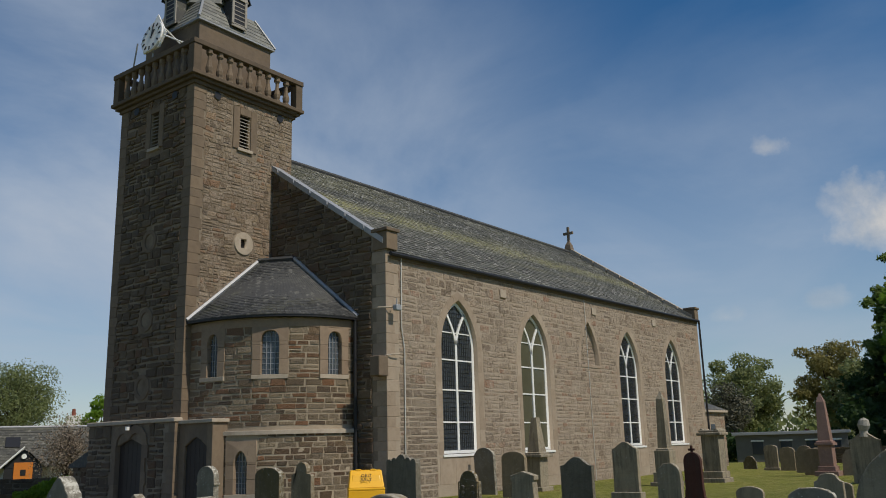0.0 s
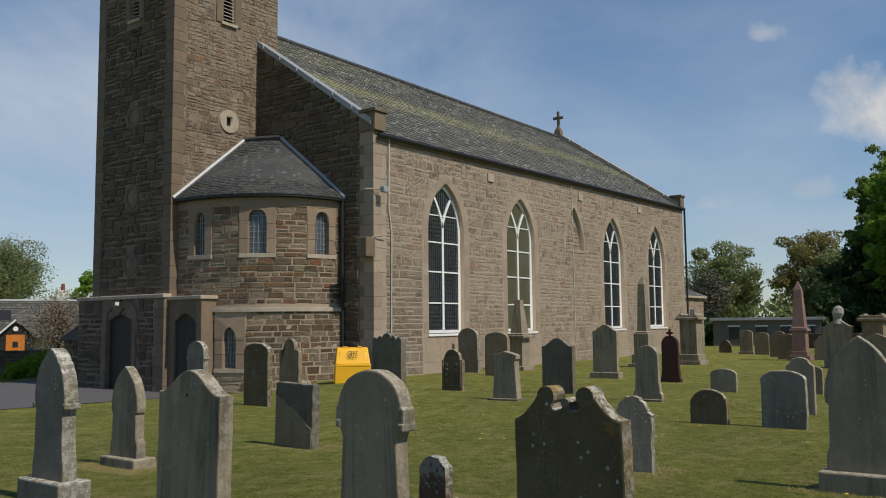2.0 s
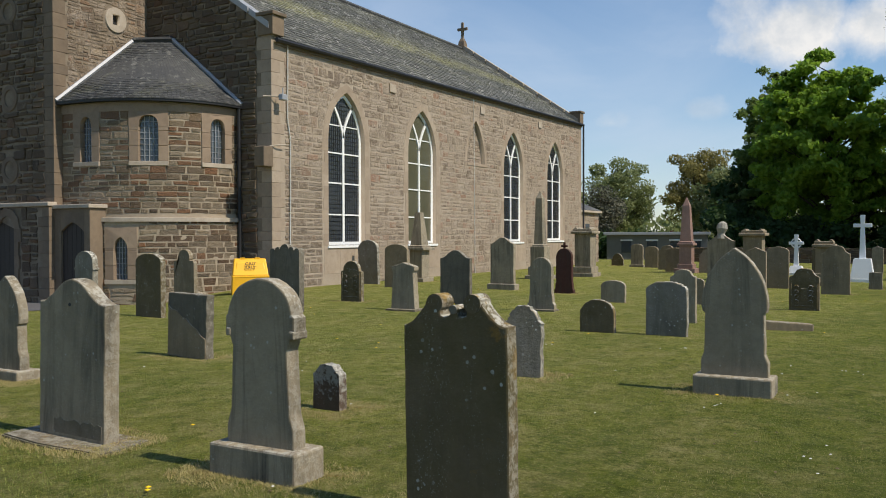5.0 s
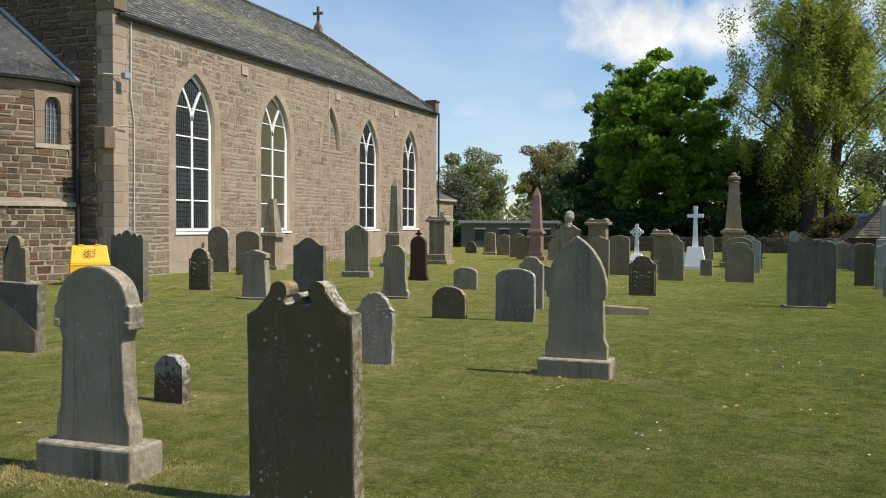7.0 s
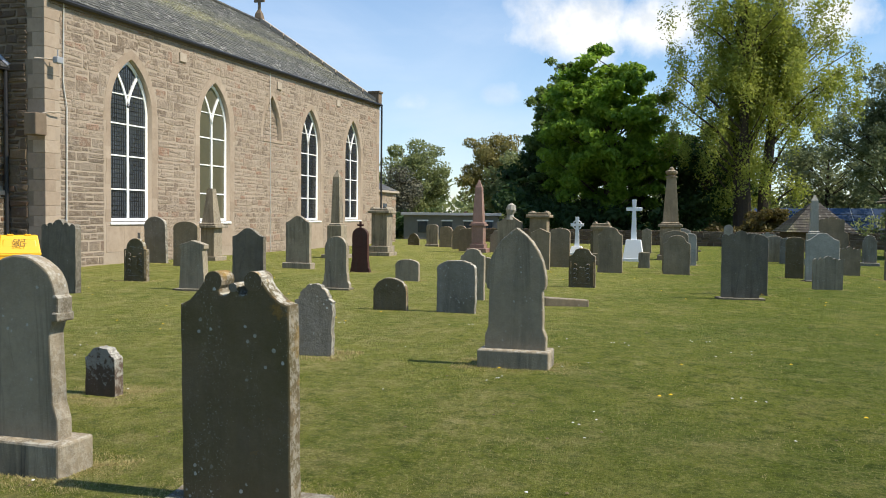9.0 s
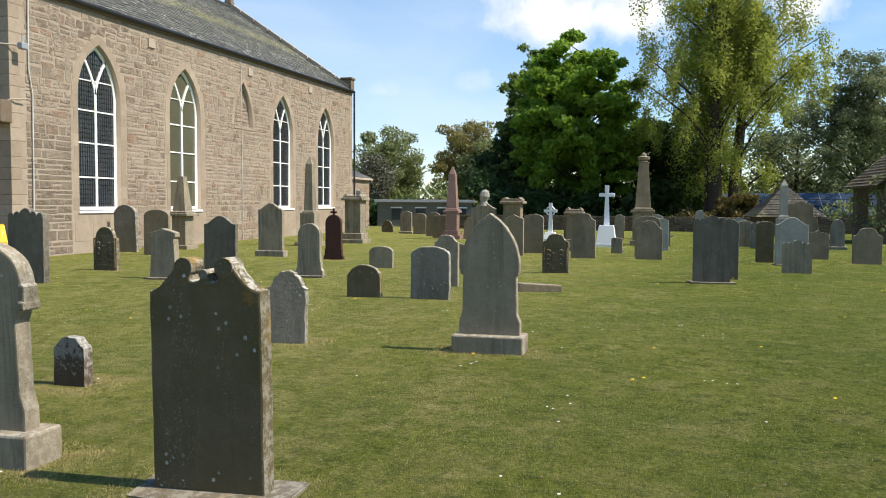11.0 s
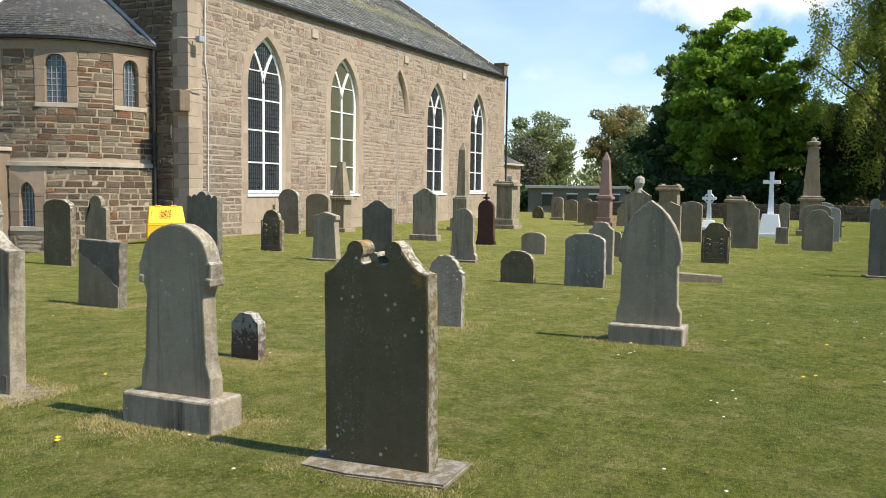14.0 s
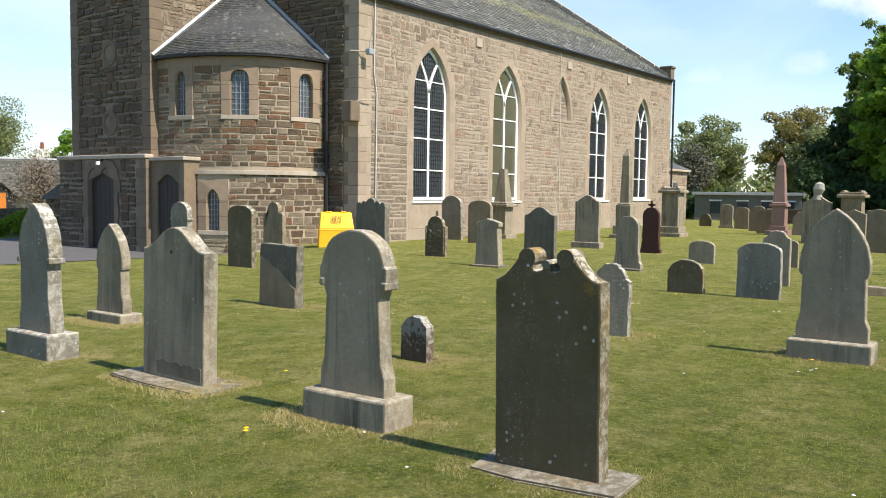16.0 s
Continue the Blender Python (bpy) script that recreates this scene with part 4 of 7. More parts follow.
# fittings on the wall
part("lightning_cable", tube([(X0 + 0.75, Y0 - 0.05, 8.0), (X0 + 0.72, Y0 - 0.05, 5.6), (X0 + 0.86, Y0 - 0.05, 4.9), (X0 + 0.84, Y0 - 0.05, 2.5), (X0 + 0.8, Y0 - 0.05, 0.0)], 0.022, 6), cable_white, church)
part("thin_cable", tube([(34.6, Y0 - 0.04, 8.15), (34.65, Y0 - 0.04, 4.5), (34.7, Y0 - 0.04, 0.0)], 0.014, 5), cable_white, church)
fl = part("floodlight_box", box(X0 - 0.5, X0 - 0.05, Y0 - 0.12, Y0 + 0.3, 3.95, 4.6, 0.03), ashlar_dark, church, "grey weathered box lamp on the corner")
part("bracket", tube([(X0 - 0.1, Y0 + 0.0, 4.62), (X0 + 0.2, Y0 - 0.12, 4.68), (X0 + 0.5, Y0 - 0.14, 4.7)], 0.02, 6), ashlar_pale, fl)
cc = part("camera_bracket", tube([(X0 - 0.3, Y0 + 0.1, 6.2), (X0 + 0.15, Y0 - 0.2, 6.22)], 0.022, 6), ashlar_pale, church)
part("sensor", box(X0 + 0.1, X0 + 0.35, Y0 - 0.38, Y0 - 0.2, 6.1, 6.3, 0.03), lead_grey, cc)
part("insulator", tube([(X0 + 0.2, Y0 - 0.3, 6.3), (X0 + 0.2, Y0 - 0.3, 6.5)], 0.02, 6), lead_grey, cc)
for u in (27.6, 35.3, 42.1):
    pt = part("wall_plate", box(u, u + 0.42, Y0 - 0.06, Y0, eave_z(u) - 0.75, eave_z(u) - 0.42, 0.01), ashlar_pale, church, "small pale plate under the eaves")

# ---- tower ----
tower = plate("tower_wall", [(XT0 + 0.34, BASE), (XT1, BASE), (XT1, TOWER_TOP), (XT0 + 0.34, TOWER_TOP)],
              [[(19.1, 12.72), (19.62, 12.72), (19.62, 14.05), (19.1, 14.05)],
               [(19.43 + 0.17 * cc_, 9.1 + 0.2 * ss_) for cc_, ss_ in ((-1, -1), (1, -1), (1, 1), (-1, 1))]], 0.6,
              lambda u, z, o: (u, YT0 - o, z), mortar_dark, church, "weathered brown rubble tower")
tower_w = plate("tower_west_wall", [(YT0 + 0.34, BASE), (YT1, BASE), (YT1, TOWER_TOP), (YT0 + 0.34, TOWER_TOP)],
                [[(25.45, 12.72), (25.97, 12.72), (25.97, 14.1), (25.45, 14.1)],
                 [(25.25, BASE), (26.5, BASE), (26.5, 1.95), (25.87, 2.3), (25.25, 1.95)]], 0.6,
                lambda u, z, o: (XT0 - o, u, z), mortar_dark, church, "dark shaded tower wall with door")
part("tower_back", box(XT1 - 0.6, XT1 - 0.02, YT0 + 0.6, YT1, 8.0, TOWER_TOP), mortar_dark, church)
part("tower_north", box(XT0 + 0.61, XT1 - 0.02, YT1 - 0.6, YT1, BASE, TOWER_TOP), mortar_dark, church)
ts = lambda u, z, o: (u, YT0 - o, z)
tw = lambda u, z, o: (XT0 - o, u, z)
disc = lambda cu_, cz_, r: [(cu_ + r * math.cos(2 * math.pi * k / 20), cz_ + r * math.sin(2 * math.pi * k / 20)) for k in range(20)]


def blocked_tower(z):
    o = [(0, XT0 + 0.5), span_at(disc(19.43, 9.1, 0.5), z)]
    if 12.4 < z < 14.4:
        o.append((18.75, 19.95))
    return [s for s in o if s]


# south face: the paler copy of the stone carries its sunlight
masonry(tower, XT0, XT1 - 0.02, BASE, TOWER_TOP - 0.2, blocked_tower, ts, lambda u: Matrix.Rotation(math.pi, 4, "Z"), stone_tower_sunlit, 31, tall=(0.12, 0.3),
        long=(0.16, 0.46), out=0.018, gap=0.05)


def blocked_west(z):
    o = [(0, YT0 + 0.42), (YT1 - 0.42, 99)] + [span_at(disc(25.68, c, 0.5), z) for c in (9.15, 6.3, 3.95)]
    if 12.4 < z < 14.4:
        o.append((25.2, 26.2))
    if z < 2.6:
        o.append((24.9, 26.85))
    return [s for s in o if s]


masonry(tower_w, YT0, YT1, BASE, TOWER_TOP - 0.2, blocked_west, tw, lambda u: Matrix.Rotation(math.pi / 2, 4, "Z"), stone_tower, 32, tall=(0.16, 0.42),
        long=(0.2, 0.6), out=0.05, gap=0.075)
quoins(tower_w, lambda a, b, z: Vector((XT0 + a, YT1 - b, z)), BASE, TOWER_TOP - 0.2, ashlar_dark, 34, 0.5, 0.42)
quoins(tower, lambda a, b, z: Vector((XT0 + a, YT0 + b, z)), BASE, TOWER_TOP - 0.2, ashlar_dark, 33, 0.5, 0.42)


def round_light(place, u, z, r, glazed, parent, mat=ashlar_pale):
    """A round stone ring with a small opening or pane in it."""
    ring = plate("round_window", disc(u, z, r), [disc(u, z, r * 0.66)] if glazed else [[(u - r * .34, z - r * .42), (u + r * .34, z - r * .42), (u + r * .34, z + r * .42), (u - r * .34, z + r * .42)]],
                 0.3, lambda a, b, o: place(a, b, o + 0.05), mat, parent)
    bm_ = bmesh.new()
    bm_.faces.new([bm_.verts.new(place(a, b, -0.12)) for a, b in disc(u, z, r * 0.8)])
    # without glazing, a black sheet stands in for the dark of the opening
    part("pane", bm_, glass_blue if glazed else black_iron, ring)


round_light(ts, 19.43, 9.1, 0.42, False, tower)
round_light(tw, 25.68, 9.15, 0.42, True, tower_w, ashlar_dark)
round_light(tw, 25.66, 6.3, 0.42, True, tower_w, ashlar_dark)
round_light(tw, 25.68, 3.95, 0.44, True, tower_w, ashlar_dark)


def louvre(place, u0, u1, z0, z1, parent):
    lv = empty("louvred_opening", "", "")
    lv.parent = parent
    for a, b, c, d in ((u0 - 0.3, u0, z0 - 0.05, z1 + 0.28), (u1, u1 + 0.3, z0 - 0.05, z1 + 0.28), (u0, u1, z1, z1 + 0.28)):
        bm_ = box(a + .004, b - .004, -0.2, 0.045, c, d, 0.01)
        for v in bm_.verts:
            v.co = place(v.co.x, v.co.z, v.co.y)
        bmesh.ops.recalc_face_normals(bm_, faces=bm_.faces)
        part("dressed_stone", bm_, ashlar_dark, lv)
    bm_ = box(u0 - 0.1, u1 + 0.1, -0.2, 0.09, z0 - 0.12, z0, 0.01)
    for v in bm_.verts:
        v.co = place(v.co.x, v.co.z, v.co.y)
    bmesh.ops.recalc_face_normals(bm_, faces=bm_.faces)
    part("sill", bm_, ashlar_pale, lv)
    n = 10
    for k in range(n):
        z = z0 + (z1 - z0) * (k + 0.3) / n
        bm_ = box(u0, u1, -0.18, -0.03, -0.012, 0.012)
        for v in bm_.verts:
            t = (v.co.y + 0.1) * -0.55
            v.co = place(v.co.x, z + v.co.z + t, v.co.y)
        bmesh.ops.recalc_face_normals(bm_, faces=bm_.faces)
        part("slat", bm_, louvre_grey, lv)
    # black sheet in place of the darkness behind the slats
    bm_ = bmesh.new()
    bm_.faces.new([bm_.verts.new(place(a, b, -0.3)) for a, b in ((u0, z0), (u1, z0), (u1, z1), (u0, z1))])
    part("backing", bm_, black_iron, lv)


louvre(ts, 19.1, 19.62, 12.72, 14.05, tower)
louvre(tw, 25.45, 25.97, 12.72, 14.1, tower_w)
# flat black discs on the wall paint the dark of the drain holes
for u in (18.05, 21.05):
    bm = bmesh.new()
    bm.faces.new([bm.verts.new(ts(a, b, 0.05)) for a, b in disc(u, 14.45, 0.15)])
    part("drain_hole", bm, black_iron, tower)
for u in (24.5, 26.9):
    bm = bmesh.new()
    bm.faces.new([bm.verts.new(tw(a, b, 0.08)) for a, b in disc(u, 14.45, 0.15)])
    part("drain_hole", bm, black_iron, tower_w)

# cornice, balustrade and the belfry above
par = empty("parapet", "", "")
par.parent = church
for k, (g, za, zb) in enumerate(((0.1, 14.62, 14.76), (0.22, 14.76, 14.88), (0.34, 14.88, 15.02))):
    part("cornice", box(XT0 - g, XT1 + g, YT0 - g, YT1 + g, za, zb, 0.015), ashlar_black, par)
part("rail", box(XT0 - 0.32, XT1 + 0.32, YT0 - 0.32, YT0 - 0.02, 16.05, 16.24, 0.02), ashlar_black, par)
part("rail", box(XT0 - 0.32, XT0 - 0.02, YT0 - 0.01, YT1 + 0.32, 16.05, 16.24, 0.02), ashlar_black, par)
part("rail", box(XT0 - 0.01, XT1 + 0.32, YT1 + 0.02, YT1 + 0.32, 16.05, 16.24, 0.02), ashlar_black, par)
part("rail", box(XT1 + 0.02, XT1 + 0.32, YT0 - 0.01, YT1 + 0.01, 16.05, 16.24, 0.02), ashlar_black, par)
for x, y in ((XT0 - 0.28, YT0 - 0.28), (XT1 - 0.04, YT0 - 0.28), (XT0 - 0.28, YT1 - 0.04), (XT1 - 0.04, YT1 - 0.04)):
    part("corner_post", box(x, x + 0.34, y, y + 0.34, 15.02, 16.05, 0.02), ashlar_black, par)


def baluster(x, y):
    prof = [(0.0, 0.13), (0.09, 0.13), (0.1, 0.09), (0.18, 0.12), (0.32, 0.135), (0.46, 0.1), (0.62, 0.07), (0.78, 0.065), (0.84, 0.1), (0.86, 0.125), (1.03, 0.125)]
    bm_ = tube([(x, y, 15.02 + h) for h, r in prof], [r for h, r in prof], 8)
    part("baluster", bm_, ashlar_dark, par)


for k in range(9):
    baluster(XT0 + 0.48 + (XT1 - XT0 - 0.96) * k / 8, YT0 - 0.15)
    baluster(XT0 - 0.15, YT0 + 0.48 + (YT1 - YT0 - 0.96) * k / 8)
for k in range(6):
    baluster(XT1 + 0.15, YT0 + 0.6 + (YT1 - YT0 - 1.2) * k / 5)
BX0, BX1, BY0, BY1 = 17.55, 21.0, 23.95, 27.4
part("belfry_wall", box(BX0, BX1, BY0, BY1, 14.8, 17.5, 0.02), ashlar_dark, church)
spire = part("spire", box(BX0 - 0.12, BX1 + 0.12, BY0 - 0.12, BY1 + 0.12, 17.5, 17.58), lead_grey, church)
# stepped slate courses up to a steep cap
mx, my = (BX0 + BX1) / 2, (BY0 + BY1) / 2


def frustum_rows(parent, z0, z1, h0, h1, rows, sides, material, rot):
    for k in range(rows):
        t0, t1 = k / rows, (k + 1.15) / rows
        bm_ = bmesh.new()
        ra = []
        for t, g in ((t0, 0.02), (t1, -0.01)):
            hh = h0 + (h1 - h0) * t + g
            zz = z0 + (z1 - z0) * t
            ra.append([bm_.verts.new((mx + hh * math.cos(rot + 2 * math.pi * i / sides), my + hh * math.sin(rot + 2 * math.pi * i / sides), zz)) for i in range(sides)])
        for i in range(sides):
            bm_.faces.new((ra[0][i], ra[0][(i + 1) % sides], ra[1][(i + 1) % sides], ra[1][i]))
        bm_.faces.new(ra[1]), bm_.faces.new(ra[0][::-1])
        part("slate_course", bm_, material, parent)


frustum_rows(spire, 17.58, 18.8, 2.6, 1.75, 6, 4, slate_pale, math.pi / 4)
frustum_rows(spire, 18.8, 23.2, 1.5, 0.12, 14, 8, slate_pale, math.pi / 8)
for a in (1, 3, 5, 7):
    c, s = math.cos(a * math.pi / 4), math.sin(a * math.pi / 4)
    part("hip_lead", tube([(mx + 2.62 * c, my + 2.62 * s, 17.6), (mx + 1.78 * c, my + 1.78 * s, 18.82)], 0.05, 6), lead_grey, spire)


def lucarne(m):
    """A small gabled louvred dormer on the spire."""
    lu = empty("dormer", "", "")
    lu.parent = spire
    bm_ = box(-0.36, 0.36, -0.12, 0.9, 0, 1.15, 0.01)
    b2 = bmesh.new()
    add_box(b2, -0.36, -0.26, -0.16, -0.1, 0.02, 1.2)
    add_box(b2, 0.26, 0.36, -0.16, -0.1, 0.02, 1.2)
    add_box(b2, -0.36, 0.36, -0.16, -0.1, -0.04, 0.06)
    tri = [b2.verts.new((x, y, z)) for y in (-0.17, -0.09) for x, z in ((-0.42, 1.15), (0.42, 1.15), (0, 1.95))]
    for f in ((0, 1, 2), (5, 4, 3), (0, 3, 4, 1), (1, 4, 5, 2), (2, 5, 3, 0)):
        b2.faces.new([tri[i] for i in f])
    b3 = bmesh.new()
    q = [b3.verts.new(c) for c in ((-0.5, -0.24, 1.1), (0, -0.24, 2.05), (0, 1.2, 2.05), (-0.5, 1.2, 1.1), (0.5, -0.24, 1.1), (0.5, 1.2, 1.1))]
    b3.faces.new((q[0], q[1], q[2], q[3])), b3.faces.new((q[1], q[4], q[5], q[2]))
    bmesh.ops.solidify(b3, geom=b3.faces[:], thickness=0.05)
    made = [("cheek", bm_, slate_blue), ("front_frame", b2, louvre_grey), ("dormer_roof", b3, slate_blue)]
    for k in range(6):
        b4 = box(-0.27, 0.27, -0.14, -0.06, 0.1 + 0.18 * k, 0.135 + 0.18 * k)
        made.append(("slat", b4, louvre_grey))
    # black sheet again, for the dormer's unlit inside
    b5 = box(-0.26, 0.26, -0.128, -0.122, 0.05, 1.15)
    made.append(("backing", b5, black_iron))
    for nm_, bb, mt in made:
        bmesh.ops.transform(bb, matrix=m, verts=bb.verts)
        part(nm_, bb, mt, lu)


lucarne(Matrix.Translation((mx, my - 1.72, 17.85)))
lucarne(Matrix.Translation((mx - 1.72, my, 17.85)) @ Matrix.Rotation(-math.pi / 2, 4, "Z"))

# clock: a square-framed round dial that leans out over the west rail
clock = empty("tower_clock", "round white clock dial on stays above the parapet", "clock")
ccx, ccy, ccz = XT0 - 0.35, 25.75, 17.1
bm = prism(disc(0, 0, 0.64), 0.08, 0.01)
dial_m = Matrix.Translation((ccx, ccy, ccz)) @ Matrix.Rotation(radians(8), 4, "Y")
bmesh.ops.transform(bm, matrix=dial_m, verts=bm.verts)
part("dial", bm, clock_white, clock)
lozenge = [(0, 1.05), (-0.78, 0.0), (-0.5, -0.55), (0.5, -0.55), (0.78, 0.0)]
bm2 = prism(lozenge, 0.06, 0.01)
bmesh.ops.transform(bm2, matrix=dial_m @ Matrix.Translation((0.09, 0, 0)), verts=bm2.verts)
part("backboard", bm2, clock_white, clock)
for ang, ln_, wd in ((radians(90), 0.46, 0.03), (radians(115), 0.3, 0.04)):
    bm3 = box(-0.03, -0.012, -wd, wd, -0.08, ln_)
    bmesh.ops.transform(bm3, matrix=dial_m @ Matrix.Rotation(ang - math.pi / 2, 4, "X"), verts=bm3.verts)
    part("clock_pointer", bm3, black_iron, clock)
for k in range(12):
    bm3 = box(-0.022, -0.006, -0.035, 0.035, 0.43, 0.57)
    bmesh.ops.transform(bm3, matrix=dial_m @ Matrix.Rotation(k * math.pi / 6, 4, "X"), verts=bm3.verts)
    part("hour_mark", bm3, black_iron, clock)
part("stay", tube([(ccx, ccy - 0.8, ccz - 0.2), (ccx + 0.5, ccy - 1.5, ccz - 0.6)], 0.03, 6), clock_white, clock)
part("stay", tube([(ccx, ccy - 0.9, ccz), (ccx + 1.2, ccy - 1.0, ccz - 0.75)], 0.03, 6), clock_white, clock)
part("stay", tube([(ccx, ccy + 0.9, ccz), (ccx + 0.1, ccy + 1.3, ccz - 1.0)], 0.03, 6), lead_grey, clock)
part("stay", tube([(ccx + 0.1, ccy, ccz - 0.5), (ccx + 0.1, ccy, 16.1)], 0.04, 6), lead_grey, clock)

# lower stage of the tower, door and string course
LOW = 0.24
base_w = plate("tower_base", [(YT0 - 0.06, BASE), (YT1 + 0.5, BASE), (YT1 + 0.5, 2.7), (YT0 - 0.06, 2.7)],
               [[(25.06, BASE + 0.01), (26.64, BASE + 0.01), (26.64, 1.98), (25.85, 2.24), (25.06, 1.98)]], LOW - 0.02, lambda u, z, o: (XT0 - LOW - o, u, z), mortar_dark, church)
masonry(base_w, YT0, YT1 + 0.5, BASE, 2.68, lambda z: [(0, YT0 + 0.5), (24.72, 26.98)], lambda u, z, o: (XT0 - LOW - o, u, z), None, stone_tower, 41, tall=(0.14, 0.38), long=(0.2, 0.6), out=0.045, gap=0.075)
quoins(base_w, lambda a, b, z: Vector((XT0 - LOW + a, YT0 - 0.06 + b, z)), BASE, 2.68, ashlar_dark, 42, 0.3, 0.5, 0.04)
part("string_course", box(XT0 - LOW - 0.1, XT0 - 0.005, YT0 - 0.14, YT1 + 0.55, 2.7, 2.84, 0.03), ashlar_pale, church)
lean_to = part("lean_to", box(XT0 + 0.32, XT0 + 3.0, YT1 + 0.52, 30.35, BASE, 1.3, 0.02), mortar_dark, church, "low rubble lean-to against the tower")
masonry(lean_to, YT1 + 0.55, 30.33, BASE, 1.3, lambda z: [], lambda u, z, o: (XT0 + 0.32 - o, u, z), None, stone_tower, 43, tall=(0.16, 0.3), long=(0.22, 0.5), out=0.05, gap=0.05)
bm = prism([(YT1 + 0.52, 1.3), (30.5, 1.26), (30.5, 1.36), (YT1 + 0.52, 2.15)], 2.9, 0.01)
bmesh.ops.translate(bm, verts=bm.verts, vec=(XT0 + 0.2, 0, 0))
part("lean_to_roof", bm, slate_blue, lean_to)


def arched_door(parent, place, u0, u1, z0, spring, apex, ins, name):
    o = pointed(u0, u1, z0, spring, apex, 5)
    ring_stones(parent, o, 0.28, place, ashlar_dark, 0.2, 0.06)
    d = empty(name, "", "")
    d.parent = parent
    n = 6
    for k in range(n):
        a, b = u0 + (u1 - u0) * k / n + 0.004, u0 + (u1 - u0) * (k + 1) / n - 0.004
        bm_ = box(a, b, -ins - 0.05, -ins, z0, apex, 0.006)
        for v in bm_.verts:
            v.co = place(v.co.x, v.co.z, v.co.y)
        bmesh.ops.recalc_face_normals(bm_, faces=bm_.faces)
        part("door_board", bm_, dark_door, d)


arched_door(base_w, lambda u, z, o: (XT0 - LOW - o, u, z), 25.08, 26.62, BASE, 2.0, 2.2, 0.12, "tower_door")
lamp = part("door_lamp", tube([(XT0 - LOW - 0.2, 25.75, 2.5), (XT0 - LOW - 0.2, 25.75, 2.62)], 0.07, 10), white_paint, base_w, "small white lamp over the door")
part("bracket", tube([(XT0 - LOW, 25.75, 2.66), (XT0 - LOW - 0.2, 25.75, 2.66)], 0.03, 6), black_iron, base_w)

# ---- rounded stair turret in the angle of tower and gable ----
TA, TB, TN = 3.44, 4.24, 2.3


def turret_xy(phi, grow=0.0):
    c, s = math.cos(phi), math.sin(phi)
    return (X0 - (TA + grow) * abs(c) ** (2 / TN), YT0 - (TB + grow) * abs(s) ** (2 / TN))


N_T = 240
_tp = [turret_xy(0.5 * math.pi * k / N_T) for k in range(N_T + 1)]
_tl = [0.0]
for (xa, ya), (xb, yb) in zip(_tp, _tp[1:]):
    _tl.append(_tl[-1] + math.hypot(xb - xa, yb - ya))
T_LEN = _tl[-1]


def turret_pt(u, z, o):
    """The point of the turret wall at u metres from the tower along its foot."""
    u = min(max(u, 0.0), T_LEN - 1e-4)
    k = int(np.searchsorted(_tl, u, side="right")) - 1
    k = min(max(k, 0), N_T - 1)
    f = (u - _tl[k]) / (_tl[k + 1] - _tl[k])
    (xa, ya), (xb, yb) = _tp[k], _tp[k + 1]
    d = Vector((xb - xa, yb - ya)).normalized()
    return (xa + f * (xb - xa) + d.y * o, ya + f * (yb - ya) - d.x * o, z)


def turret_turn(u):
    a, b = Vector(turret_pt(u - 0.1, 0, 0)), Vector(turret_pt(u + 0.1, 0, 0))
    d = (b - a).normalized()
    nrm = Vector((d.y, -d.x, 0))
    return Matrix((d, nrm, (0, 0, 1))).transposed().to_4x4()


def u_of(y):
    """Metres along the turret's foot at which it reaches this y."""
    k = min(range(len(_tp)), key=lambda i: abs(_tp[i][1] - y))
    return _tl[k]


turret = empty("turret", "", "")
turret.parent = church
TW = [(u_of(22.55), u_of(22.1)), (u_of(20.62), u_of(20.15)), (u_of(19.275) - 0.1, u_of(19.275) + 0.42)]
SW = (u_of(21.3), u_of(20.9))
t_out = [pointed(a, b, 4.08, 5.25, 5.5, 4) for a, b in TW]
s_out = pointed(SW[0], SW[1], 0.4, 1.4, 1.73, 4)


def curved_wall(name, z0, z1, grow, holes, material, parent):
    """The turret's wall as a grid of faces with openings left out, thick to the inside."""
    us = sorted({round(T_LEN * k / 60, 4) for k in range(61)} | {round(v, 4) for h in holes for v in (h[0], h[1])})
    zs = sorted({z0, z1} | {v for h in holes for v in (h[2], h[3])})
    bm_ = bmesh.new()
    vv = {(u, z): bm_.verts.new(turret_pt(u, z, grow)) for u in us for z in zs}
    for ua, ub in zip(us, us[1:]):
        for za, zb in zip(zs, zs[1:]):
            um, zm = (ua + ub) / 2, (za + zb) / 2
            if any(h[0] < um < h[1] and h[2] < zm < h[3] for h in holes):
                continue
            bm_.faces.new((vv[ua, za], vv[ub, za], vv[ub, zb], vv[ua, zb]))
    bmesh.ops.recalc_face_normals(bm_, faces=bm_.faces)
    ob = part(name, bm_, material, parent)
    return ob


up_w = curved_wall("turret_wall", 2.3, 6.0, 0.0, [(a, b, 4.08, 5.5) for a, b in TW], mortar_turret, church)
lo_w = curved_wall("turret_base", BASE, 2.35, 0.1, [(SW[0], SW[1], 0.4, 1.73)], mortar_turret, church)


def blocked_up(z):
    o = []
    if 3.95 < z < 5.85:
        o += [(a - 0.3, b + 0.3) for a, b in TW]
    return o


masonry(up_w, 0, T_LEN, 2.45, 5.7, blocked_up, turret_pt, turret_turn, stone_turret, 51, tall=(0.13, 0.27), long=(0.2, 0.55), out=0.024, gap=0.05, split=0.15,
        single=lambda u, z: 2.0 < u < T_LEN and z < 5.4)
low_pt = lambda u, z, o: turret_pt(u, z, o + 0.1)
